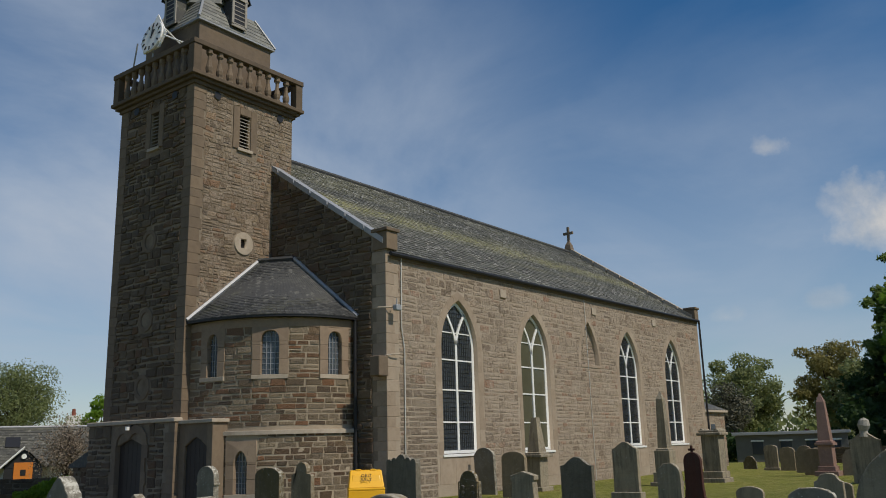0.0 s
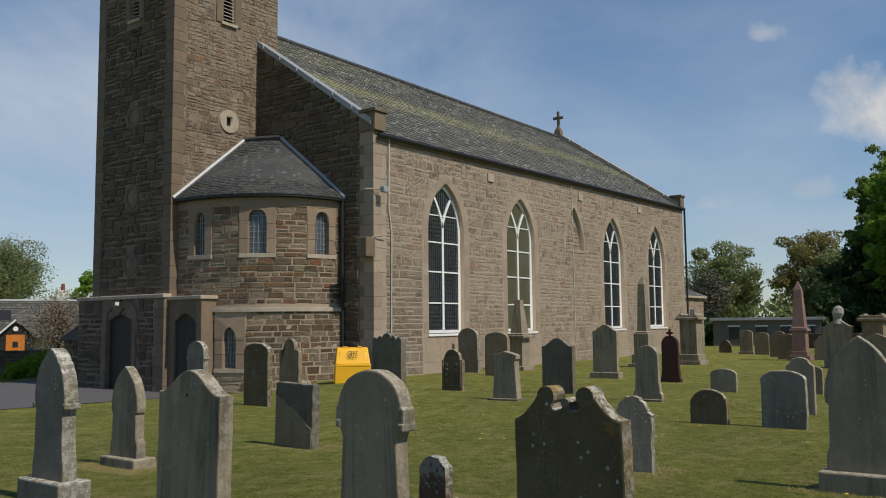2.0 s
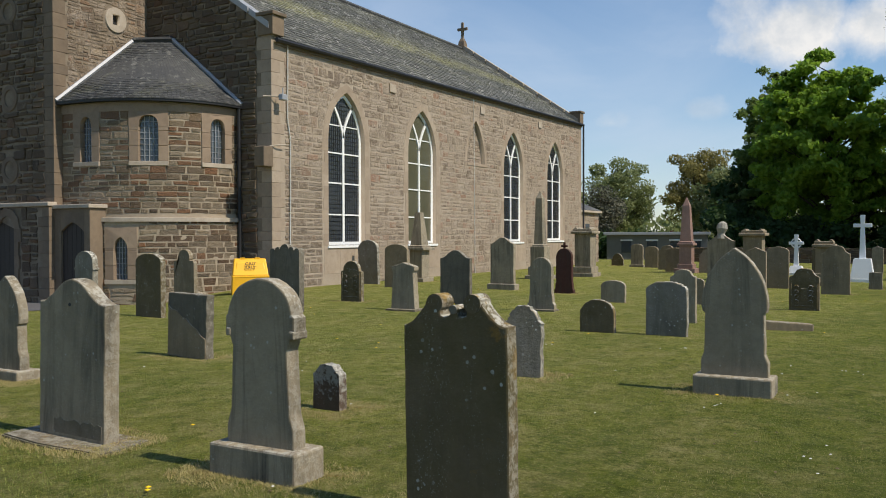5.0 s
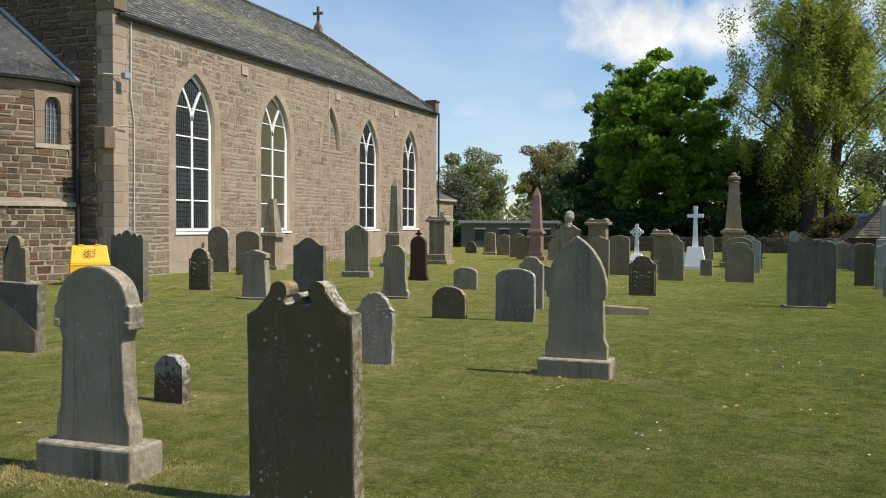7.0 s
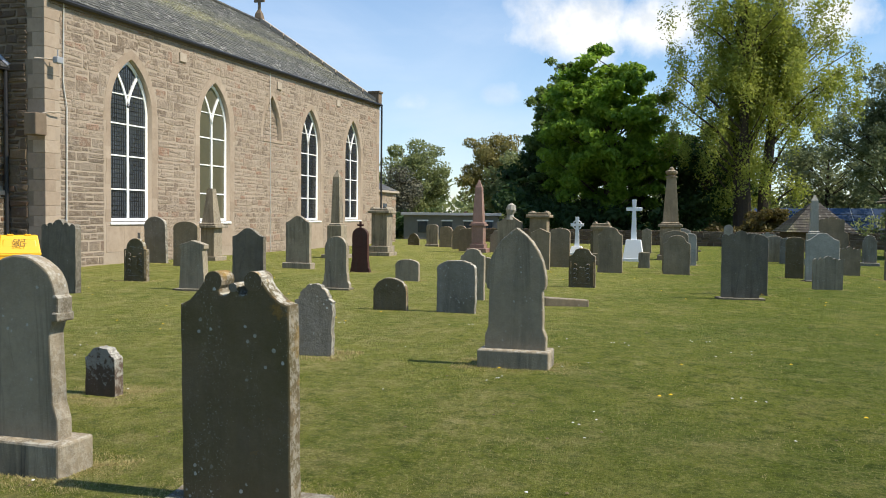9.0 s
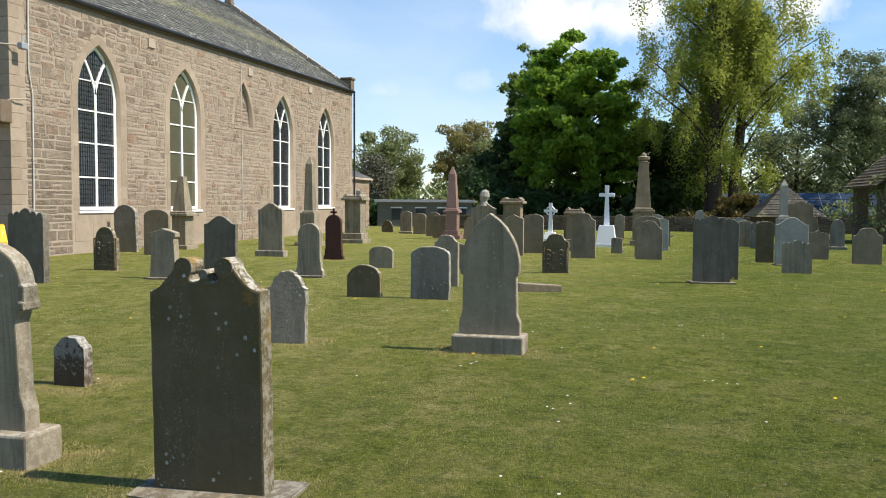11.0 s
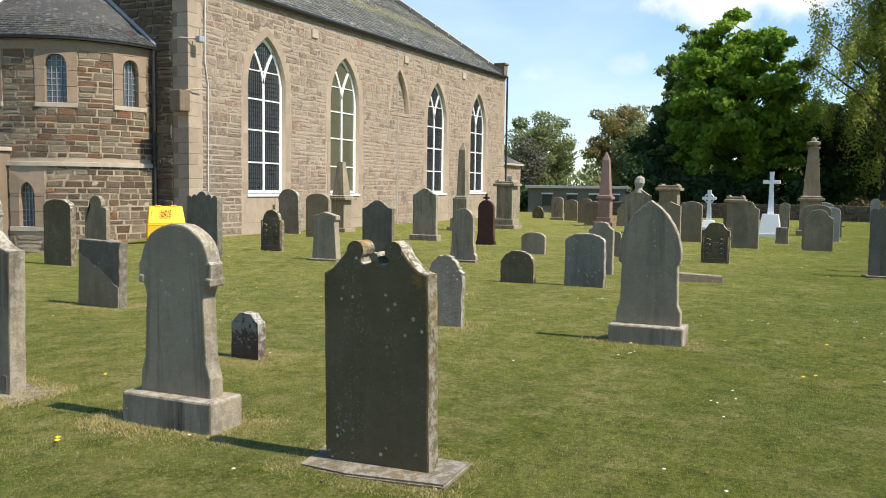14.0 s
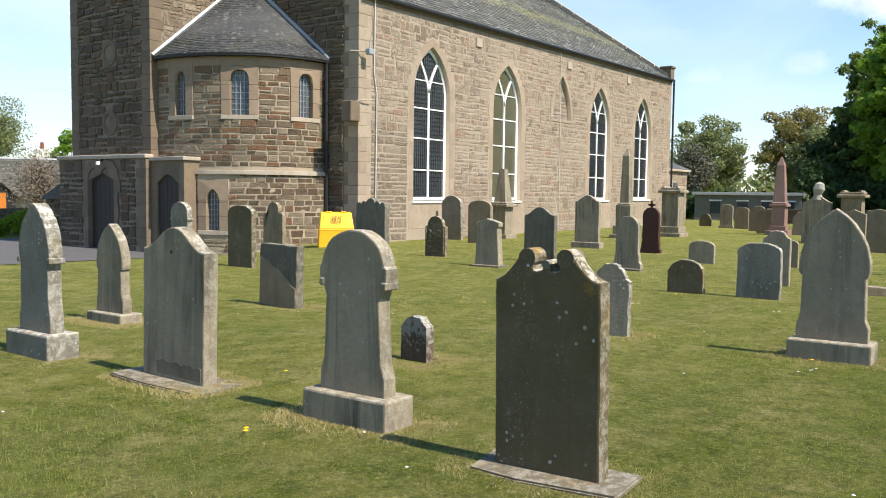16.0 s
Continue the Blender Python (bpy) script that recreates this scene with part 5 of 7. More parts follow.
masonry(lo_w, 0, T_LEN, BASE, 2.25, lambda z: [(0, u_of(21.75)), (SW[0] - 0.3, SW[1] + 0.32)] if z > 0.2 else [(0, u_of(21.75))], low_pt, turret_turn, stone_turret, 52,
        tall=(0.15, 0.3), long=(0.22, 0.6), out=0.02, gap=0.045, split=0.12, single=lambda u, z: u > 3.4)


def curved_band(name, z0, z1, grow_in, grow_out, material, parent, u0=0.0, u1=None):
    u1 = u1 or T_LEN
    bm_ = bmesh.new()
    prev = None
    for k in range(33):
        u = u0 + (u1 - u0) * k / 32
        ring = [bm_.verts.new(turret_pt(u, z, g)) for g, z in ((grow_in, z0), (grow_out, z0), (grow_out, z1 - 0.04), (grow_in, z1))]
        if prev:
            for i in range(4):
                bm_.faces.new((prev[i], prev[(i + 1) % 4], ring[(i + 1) % 4], ring[i]))
        prev = ring
    bmesh.ops.recalc_face_normals(bm_, faces=bm_.faces)
    return part(name, bm_, material, parent)


curved_band("string_course", 2.2, 2.36, -0.1, 0.17, ashlar_pale, church, u_of(21.75))
curved_band("wall_head", 5.62, 5.92, -0.1, 0.04, ashlar, church)
curved_band("gutter", 5.92, 6.03, -0.1, 0.24, black_iron, church)
for (a, b), o in zip(TW + [SW], t_out + [s_out]):
    place = low_pt if (a, b) == SW else turret_pt
    par_w = lo_w if (a, b) == SW else up_w
    z0, z1 = o[0][1], max(z for _, z in o)
    win = empty("window", "", "")
    win.parent = church
    # jambs, sill and a head cut to a point
    for ua, ub in ((a - 0.3, a), (b, b + 0.3)):
        for k in range(3):
            za, zb = z0 + (z1 - z0) * k / 3 + 0.005, z0 + (z1 - z0) * (k + 1) / 3 - 0.005
            bm = box(ua + 0.005, ub - 0.005, -0.22, 0.04, za, zb, 0.01)
            for v in bm.verts:
                v.co = place(v.co.x, v.co.z, v.co.y)
            bmesh.ops.recalc_face_normals(bm, faces=bm.faces)
            part("jamb_stone", bm, ashlar, win)
    bm = box(a - 0.3, b + 0.3, -0.22, 0.07, z0 - 0.14, z0, 0.01)
    for v in bm.verts:
        v.co = place(v.co.x, v.co.z, v.co.y)
    bmesh.ops.recalc_face_normals(bm, faces=bm.faces)
    part("sill", bm, ashlar_pale, win)
    lint = [(a - 0.3, z1 - 0.35), (a - 0.3, z1 + 0.3), (b + 0.3, z1 + 0.3), (b + 0.3, z1 - 0.35), (b, z1 - 0.35)] + [p for p in o[1:-1][::-1] if p[1] > z1 - 0.34] + [(a, z1 - 0.35)]
    plate("head_stone", lint, [], 0.26, lambda u, z, q, place=place: place(u, z, q + 0.045), ashlar, win)
    bm = bmesh.new()
    g = [bm.verts.new(place(u, z, -0.14)) for u, z in ((a, z0), (b, z0), (b, z1), (a, z1))]
    bm.faces.new(g)
    part("pane", bm, glass_blue, win)
    for k in range(1, 4):
        u = a + (b - a) * k / 4
        bm = box(u - 0.009, u + 0.009, -0.14, -0.11, z0, z1)
        for v in bm.verts:
            v.co = place(v.co.x, v.co.z, v.co.y)
        part("glazing_bar", bm, lead_grey, win)
    for k in range(1, 8):
        z = z0 + (z1 - z0) * k / 8
        bm = box(a, b, -0.14, -0.115, z - 0.007, z + 0.007)
        for v in bm.verts:
            v.co = place(v.co.x, v.co.z, v.co.y)
        part("glazing_bar", bm, lead_grey, win)

# doorway block on the turret's flank
porch = part("turret_porch", box(XT0 - 0.08, XT0 + 0.75, 21.62, 21.9, BASE, 2.62, 0.015), ashlar_dark, church)
part("door_jamb", box(XT0 - 0.08, XT0 + 0.75, 23.02, YT0 - 0.04, BASE, 2.62, 0.015), ashlar_dark, porch)
plate("door_head", [(21.9, 2.62), (23.02, 2.62), (23.02, 1.9), (22.72, 2.1), (22.46, 2.2), (22.2, 2.1), (21.9, 1.9)], [], 0.5,
      lambda u, z, o: (XT0 - 0.08 - o, u, z), ashlar_dark, porch)
part("hood", box(XT0 - 0.17, XT0 + 0.8, 21.55, YT0 - 0.02, 2.62, 2.74, 0.02), ashlar_pale, porch)
for k in range(5):
    a = 21.9 + 1.12 * k / 5
    part("door_board", box(XT0 + 0.0, XT0 + 0.03, a + 0.004, a + 0.22, BASE, 2.3, 0.005), dark_door, porch)

# conical slate roof of the turret
RA, RB = Vector((20.15, YT0 - 0.02, 8.5)), Vector((X0 - 0.05, 22.1, 8.5))
V, F = [], []
rng = random.Random(77)
rows = 32
for k in range(rows):
    t0, t1 = k / rows, min((k + 1.15) / rows, 1)
    cnt = max(8, int(52 * (1 - 0.75 * t0)))
    off = 0.5 * (k % 2)
    for i in range(-1, cnt):
        a, b = min(max((i + off) / cnt, 0), 1), min(max((i + 1 + off) / cnt, 0), 1)
        if b - a < 0.004:
            continue
        j = rng.uniform(0.02, 0.04)
        q = []
        for (f, t, g) in ((a + .0012, t0, j), (b - .0012, t0, j), (b - .0012, t1, 0.005), (a + .0012, t1, 0.005), (a + .0012, t0, 0.0), (b - .0012, t0, 0.0)):
            e = Vector(turret_pt(f * T_LEN, 5.99, 0.26))
            top = RA.lerp(RB, f)
            p = e.lerp(top, t)
            p.z -= 0.22 * math.sin(math.pi * t) * 0.3
            q.append((p.x, p.y, p.z + g))
        n = len(V)
        V += q
        F += [(n, n + 1, n + 2, n + 3), (n + 4, n + 5, n + 1, n)]
t_roof = sheet("turret_roof", [tuple(Vector(turret_pt(T_LEN * k / 40, 5.97, 0.24))) for k in range(41)] + [tuple(RA.lerp(RB, k / 40) - Vector((0, 0, 0.03))) for k in range(41)],
               [(k, k + 1, 42 + k, 41 + k) for k in range(40)], slate_blue, church)
for k in range(0, 600, 2):
    n = k * 3
    sheet("slate", V[n:n + 6], [(0, 1, 2, 3), (4, 5, 1, 0)], slate_blue, t_roof)
tagged(sheet("slate_covering", V[1800:], [tuple(i - 1800 for i in f) for f in F[600:]], slate_blue, t_roof), kind="stuff")
part("flashing", tube([turret_pt(0.02, 6.05, 0.24), (RA.x, RA.y, RA.z + 0.05)], 0.08, 6), lead_grey, t_roof)
part("flashing", tube([turret_pt(T_LEN - 0.02, 6.05, 0.24), (RB.x, RB.y, RB.z + 0.05)], 0.08, 6), lead_grey, t_roof)
part("ridge", tube([(RA.x, RA.y, RA.z + 0.06), (RB.x, RB.y, RB.z + 0.06)], 0.1, 6), slate_blue, t_roof)
part("downpipe", tube([(X0 - 0.12, 19.0, 6.0), (X0 - 0.12, 18.98, 0.0)], 0.055), black_iron, church)

# low annex beyond the far end
annex = empty("annex", "small stone annex with slate roof at the church's far end", "outbuilding")
AX0, AX1, AY0, AY1 = X1 + 0.02, 53.4, 18.3, 26.0
ax_w = part("wall", box(AX0, AX1, AY0, AY1, BASE, 3.2, 0.02), mortar, annex)
masonry(ax_w, AX0, AX1, BASE, 3.15, lambda z: [(50.9, 51.7)] if 0.9 < z < 2.6 else [], lambda u, z, o: (u, AY0 - o, z), None, stone_buff, 61, out=0.025)
part("roof", box(AX0, AX1 + 0.2, AY0 - 0.2, AY0 + 0.1, 3.2, 3.34, 0.02), ashlar_pale, annex)
bm = bmesh.new()
q = [bm.verts.new(c) for c in ((AX0, AY0 - 0.15, 3.36), (AX1 + 0.2, AY0 - 0.15, 3.36), (AX1 - 2.0, AY0 + 3.0, 4.9), (AX0, AY0 + 3.0, 4.9), (AX1 + 0.2, AY1, 3.36))]
bm.faces.new((q[0], q[1], q[2], q[3])), bm.faces.new((q[1], q[4], q[2]))
part("slate_covering", bm, slate_blue, annex)
part("pane", box(50.95, 51.65, AY0 - 0.03, AY0 + 0.02, 0.95, 2.5, 0.01), glass_blue, annex)

# ---- gravestones ----


def arc(cy, cz, r, a0, a1, n, rz=None):
    rz = rz or r
    return [(cy + r * math.cos(radians(a0 + (a1 - a0) * k / n)), cz + rz * math.sin(radians(a0 + (a1 - a0) * k / n))) for k in range(n + 1)]


def outline(kind, w, h):
    """The right-hand half of a gravestone's outline, from its foot up to the middle of its top, in (y, z)."""
    a = w / 2
    if kind == "round":
        return [(a, 0), (a, h - a * 0.82)] + arc(0, h - a * 0.82, a, 0, 90, 10, a * 0.82)[1:]
    if kind == "low":
        return [(a, 0), (a, h - a * 0.45)] + arc(0, h - a * 0.45, a, 0, 90, 10, a * 0.45)[1:]
    if kind == "shoulder":
        r = a * 0.78
        return [(a, 0), (a, h - r - 0.06), (a * 0.98, h - r - 0.02), (r, h - r)] + arc(0, h - r, r, 0, 90, 10)[1:]
    if kind == "ogee":
        hs = h - a * 0.62
        low = [(a, 0), (a, hs), (a * 0.9, hs + 0.015)]
        low += [(a * (0.9 - 0.32 * k / 5), hs + 0.02 + a * 0.3 * (k / 5) ** 2) for k in range(1, 6)]
        r = a * 0.58
        return low + [(r * math.cos(math.pi / 2 * k / 8), hs + 0.02 + a * 0.3 + (h - hs - 0.02 - a * 0.3) * math.sin(math.pi / 2 * k / 8)) for k in range(1, 9)]
    if kind == "wave":
        hs = h - a * 0.42
        return [(a, 0), (a, hs - 0.03)] + [(a * (1 - k / 12), hs - 0.03 + (h - hs + 0.03) * (0.5 - 0.5 * math.cos(math.pi * k / 12))) for k in range(1, 13)]
    if kind == "gothic":
        hs = h - a * 1.25
        return [(a, 0), (a, hs - 0.04), (a * 1.04, hs - 0.03), (a * 1.04, hs + 0.06), (a, hs + 0.07)] + [(-u, z) for u, z in pointed(-a, a, 0, hs + 0.07, h, 9)[2:11]]
    if kind == "lancet":
        hs = h - a * 1.85
        return [(a * 1.02, 0), (a * 1.02, 0.15), (a * 0.92, 0.24), (a * 0.89, hs - 0.07), (a * 0.97, hs - 0.05), (a, hs)] + [(-u, z) for u, z in pointed(-a, a, 0, hs + 0.02, h, 12)[2:14]]
    if kind == "arch":
        hs = h - a * 1.1
        b = a * 1.06
        return [(b, 0), (b, 0.13), (a * 0.93, 0.24), (a * 0.86, hs - 0.17), (a * 0.95, hs - 0.1), (b * 1.02, hs - 0.06), (b * 1.02, hs + 0.05)] + arc(0, hs + 0.05, b * 0.96, 4, 90, 12, h - hs - 0.05)
    if kind == "scallop":
        hs = h - a * 0.42
        pts = [(a, 0), (a, hs)]
        for c, r, z in ((0.82, 0.18, hs + 0.01), (0.47, 0.17, hs + a * 0.1)):
            pts += [(a * c + a * r * math.cos(math.pi * k / 6), z + a * r * math.sin(math.pi * k / 6)) for k in range(7)]
        return pts + [(a * 0.3 * math.cos(math.pi / 2 * k / 6), hs + a * 0.12 + (h - hs - a * 0.12) * math.sin(math.pi / 2 * k / 6)) for k in range(7)]
    if kind == "head":
        r = a * 0.55
        hs = h - 1.7 * r
        return [(a, 0), (a, hs), (a * 0.9, hs + 0.04), (r * 0.75, hs + 0.07), (r * 0.85, h - r * 1.35)] + arc(0, h - r, r, -20, 90, 9)
    if kind == "peak":
        return [(a, 0), (a, h - a * 0.45), (a * 0.5, h - a * 0.22), (0.01, h)]
    if kind == "pedi":
        return [(a * 1.1, 0), (a * 1.05, 0.12), (a * 0.9, h - 0.22), (a * 1.02, h - 0.18), (a * 1.02, h - 0.09), (a * 0.8, h - 0.07), (0.01, h)]
    if kind == "flared":
        r = a * 0.9
        return [(a * 1.05, 0), (a * 1.05, 0.1), (a * 0.92, 0.16), (a * 0.9, 0.3), (a * 0.84, 0.36), (a * 0.84, h - r * 0.95)] + arc(0, h - r * 0.95, a * 0.84, 0, 90, 10, r * 0.95)[1:]
    return [(a, 0), (a, h * 0.985), (a * 0.3, h)]


def profile_of(kind, w, h, rng, worn=0.004):
    """The whole outline with its edges worn uneven."""
    if kind == "broken":
        a = w / 2
        hs = h - 0.19
        right = [(a, 0), (a, hs), (a * 0.94, hs + 0.006), (a * 0.82, hs + 0.025), (a * 0.71, hs + 0.06), (a * 0.6, hs + 0.105)] + arc(0.128, h - 0.055, 0.055, 15, 230, 10) + \
                [(0.085, h - 0.125), (0.06, h - 0.138), (0.035, h - 0.13), (0.026, h - 0.11), (0.03, h - 0.09), (0.018, h - 0.072), (0.0, h - 0.068)]
        left = [(-y, z) for y, z in right[:-1]]
    else:
        right = outline(kind, w, h)
        left = [(-y, z) for y, z in right if y > 0.012]
    pts = right + left[::-1]
    dense = []
    for (y0, z0), (y1, z1) in zip(pts, pts[1:] + pts[:1]):
        n = max(1, int(math.hypot(y1 - y0, z1 - z0) / 0.09))
        dense += [(y0 + (y1 - y0) * k / n, z0 + (z1 - z0) * k / n) for k in range(n)]
    return [(y + rng.uniform(-worn, worn), z + (rng.uniform(-worn, worn) if z > 0.01 else -0.12)) for y, z in dense]


GROUP = "gravestones in the churchyard"
FOOT = []   # (x, y, half width) of each stone, for the dry grass round it


def headstone(x, y, w, h, kind, tone, label, thick=0.12, plinth=None, slab=None, lean=(0, 0, 0), worn=0.004, moulded=False):
    """A gravestone that faces west (-x): tablet, and where it has them plinth and ground slab."""
    rng = random.Random(int(x * 977 + y * 131))
    g = ground_z(x, y)
    m = pose(x, y, g, lean[0], lean[1], lean[2])
    FOOT.append((x + thick / 2, y, (plinth[0] if plinth else w) / 2))
    up = plinth[1] if plinth else 0.0
    if slab:
        up = slab[2]
    bm = prism(profile_of(kind, w, h - up, rng, worn), thick, min(0.014, thick * 0.2))
    if moulded:
        # a raised band follows the shoulders on both edges
        for s in (-1, 1):
            zb = (h - up) - w * (0.9 if kind == "lancet" else 0.55)
            add_box(bm, -0.012, thick + 0.012, s * w * 0.5 - 0.03, s * w * 0.5 + 0.02, zb - 0.1, zb - 0.04, 0.012)
    if plinth or slab:
        st = empty("headstone", label, "gravestone", GROUP, m=m)
        bmesh.ops.translate(bm, verts=bm.verts, vec=(0, 0, up))
        part("tablet", bm, GRAVE[tone], st)
        if plinth:
            pw, ph, pd = plinth
            off = (pd - thick) / 2
            part("plinth", box(-off, pd - off, -pw / 2, pw / 2, -0.15, ph, 0.018), GRAVE[tone], st)
        if slab:
            sw, sd, sh = slab
            bs = bmesh.new()
            pr = [(-sd / 2 + 0.06 + rng.uniform(-0.03, 0.03), -sw / 2), (sd / 2 + 0.06, -sw / 2 + rng.uniform(0, 0.08)), (sd / 2 + 0.06, sw / 2), (-sd / 2 + 0.06, sw / 2 - rng.uniform(0, 0.1)), (-sd / 2 + 0.02, 0.1)]
            lo_ = [bs.verts.new((a_, b_, -0.1)) for a_, b_ in pr]
            hi_ = [bs.verts.new((a_, b_, sh)) for a_, b_ in pr]
            bs.faces.new(hi_), bs.faces.new(lo_[::-1])
            for i in range(len(pr)):
                k = (i + 1) % len(pr)
                bs.faces.new((lo_[i], lo_[k], hi_[k], hi_[i]))
            bmesh.ops.recalc_face_normals(bs, faces=bs.faces)
            bmesh.ops.bevel(bs, geom=[e for e in bs.edges if abs(e.verts[0].co.z - sh) < 1e-4 and abs(e.verts[1].co.z - sh) < 1e-4], offset=0.012, segments=2, affect="EDGES")
            part("ground_slab", bs, GRAVE["plinth"], st)
        return st
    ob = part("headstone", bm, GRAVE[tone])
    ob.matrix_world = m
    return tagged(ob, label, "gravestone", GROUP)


def carving(st, x, w, h):
    """Weathered relief on a stone's face: a rim of scrolls round a shield."""
    rng = random.Random(int(x * 50))
    bm = bmesh.new()
    for s in (-1, 1):
        for k in range(4):
            y, z = s * w * 0.24, h * (0.22 + 0.13 * k)
            add_tube(bm, [(-0.01, y + 0.06 * math.cos(q * 0.9) * (1 - q / 9), z + 0.06 * math.sin(q * 0.9) * (1 - q / 9)) for q in range(8)], 0.016, 5)
    add_box(bm, -0.02, 0.01, -w * 0.11, w * 0.11, h * 0.3, h * 0.58, 0.008)
    add_box(bm, -0.018, 0.01, -w * 0.3, w * 0.3, h * 0.1, h * 0.13, 0.006)
    for y in (-w * 0.43, w * 0.43):
        add_tube(bm, [(-0.006, y, h * 0.06), (-0.006, y, h * 0.72)], 0.02, 6)
    ob = part("relief", bm, st.active_material or GRAVE["dark"], st)
    return ob


# the near row
headstone(4.47, 7.66, 0.56, 1.53, "lancet", "lichen", "grey gravestone with a pointed top, thick with pale lichen", 0.15, plinth=(0.78, 0.24, 0.34), worn=0.008, moulded=True)
headstone(6.25, 9.13, 0.56, 1.26, "lancet", "grey", "small grey gravestone with a pointed head on a plinth", 0.13, plinth=(0.74, 0.13, 0.32))
st3 = headstone(4.64, 5.70, 0.845, 1.38, "wave", "grey", "tall smooth grey gravestone on a flat ground slab", 0.15, slab=(1.3, 0.55, 0.03), worn=0.003, lean=(1.3, 0, 0))
# no hole is cut: a small black disc gives its dark inside
part("drill_hole", tube([(-0.004, 0.02, 1.16), (0.02, 0.02, 1.16)], 0.016, 10), black_iron, st3)
ragged = [(-0.39, 0.04), (0.22, 0.04)] + [(0.22 - 0.61 * k / 14, 0.16 + 0.05 * noise.noise((k * 0.7, 2, 0))) for k in range(15)]
bm = prism(ragged, 0.02, 0.0)
bmesh.ops.translate(bm, verts=bm.verts, vec=(-0.005, 0, 0.02))
part("flaked_foot", bm, GRAVE["plinth"], st3, "flaked darker patch near the foot")
headstone(4.6, 3.555, 0.59, 1.42, "arch", "grey", "grey round-headed gravestone with moulded shoulders on a plinth", 0.135, plinth=(0.8, 0.225, 0.33), worn=0.003, moulded=True)
st5 = headstone(4.43, 1.852, 0.705, 1.36, "broken", "dark", "dark mossy gravestone with two worn scrolls on top", 0.13, slab=(1.04, 0.46, 0.016), worn=0.003, lean=(-0.9, 0, 0))
for s in (-1, 1):
    bm = tube([(-0.006, s * 0.128, 1.305), (0.137, s * 0.128, 1.305)], 0.057, 14)
    part("scroll", bm, GRAVE["dark"], st5, "scroll crusted with orange lichen")
part("scroll_stub", tube([(-0.006, 0.0, 1.268), (0.137, 0.0, 1.268)], 0.027, 10), GRAVE["lichen"], st5)
headstone(9.5, 1.24, 0.69, 1.58, "lancet", "grey", "tall grey gravestone with a pointed arch on a plinth", 0.13, plinth=(0.82, 0.2, 0.4), worn=0.003)
headstone(6.66, 4.56, 0.315, 0.45, "ogee", "crusted", "very small rough gravestone streaked dark and white", 0.12, worn=0.006)
headstone(9.44, 3.72, 0.48, 0.87, "shoulder", "lichen", "small rough gravestone speckled with white lichen", 0.13, worn=0.012, lean=(0, 2, 6))
st9 = headstone(8.6, 8.56, 0.82, 0.92, "flat", "black", "squat flaking gravestone with a flat broken top", 0.14, worn=0.012, lean=(1.5, 0, -4))
rngk = random.Random(6)
flake = [(-0.41, 0.0), (0.41, 0.0), (0.405, 0.3), (0.3, 0.34), (0.22, 0.42), (0.1, 0.47), (-0.02, 0.56), (-0.12, 0.58), (-0.22, 0.66), (-0.32, 0.67), (-0.4, 0.72)]
flake = [(-y + rngk.uniform(-0.015, 0.0) if abs(y) < 0.4 else -y * 0.98, z) for y, z in flake][::-1]
bm = prism(flake, 0.02, 0.004)
bmesh.ops.translate(bm, verts=bm.verts, vec=(-0.012, 0, 0))
part("flaked_face", bm, GRAVE["brown"], st9, "rough brown face where the skin has flaked away")
# middle rows
headstone(12.5, 13.87, 0.78, 1.36, "low", "dark", "dark gravestone with a low rounded top", 0.14, worn=0.006)
s11 = headstone(15.9, 16.45, 0.74, 1.4, "head", "brown", "brown carved gravestone with a round head", 0.13, worn=0.006)
headstone(13.5, 17.3, 0.66, 1.42, "round", "lichen", "grey gravestone with rounded head, pale on its edge", 0.16, plinth=(0.8, 0.15, 0.3), moulded=True)
headstone(14.85, 12.11, 0.86, 1.55, "scallop", "black", "tall gravestone with a scalloped top, streaked black", 0.17, worn=0.006)
s14 = headstone(18.23, 12.72, 0.66, 1.08, "shoulder", "dark", "dark carved gravestone with scrolls in relief", 0.13)
carving(s14, 18.23, 0.66, 1.08)
headstone(25.12, 16.98, 0.84, 1.6, "round", "lichen", "leaning rounded gravestone speckled with lichen", 0.14, lean=(-2, 0, 0), worn=0.008)
headstone(23.95, 15.04, 0.9, 1.45, "low", "brown", "brown gravestone with a low rounded top", 0.14)
headstone(16.34, 9.87, 0.6, 1.1, "pedi", "grey", "small tapering gravestone with a moulded cornice", 0.2, slab=(0.85, 0.5, 0.04))
headstone(18.72, 9.83, 0.86, 1.38, "wave", "black", "dark streaked gravestone with a wavy top", 0.14)
headstone(24.24, 11.19, 0.82, 1.66, "wave", "grey", "grey gravestone with pitted face on a low plinth", 0.16, plinth=(0.98, 0.18, 0.34))
headstone(17.85, 7.1, 0.64, 1.22, "flared", "grey", "pale grey gravestone with rounded head and flared foot", 0.14, slab=(0.8, 0.4, 0.04))
s23 = headstone(23.79, 8.91, 0.6, 1.36, "flared", "rust", "dark red gravestone with a cross on its head", 0.14)
bm = box(0.03, 0.1, -0.03, 0.03, 1.3, 1.55, 0.01)
add_box(bm, 0.03, 0.1, -0.1, 0.1, 1.4, 1.46, 0.01)
part("cross_finial", bm, GRAVE["rust"], s23)
headstone(21.05, 6.47, 0.65, 0.57, "low", "grey", "low grey gravestone with a rounded top", 0.13)
headstone(14.34, 4.51, 0.64, 0.58, "round", "dark", "low dark gravestone with a round top", 0.13, worn=0.009)
headstone(14.37, 3.29, 0.7, 0.93, "low", "lichen", "grey gravestone mottled with lichen", 0.14, worn=0.007)
headstone(16.73, 3.6, 0.5, 1.05, "ogee", "grey", "gravestone with an ogee top behind another", 0.13)
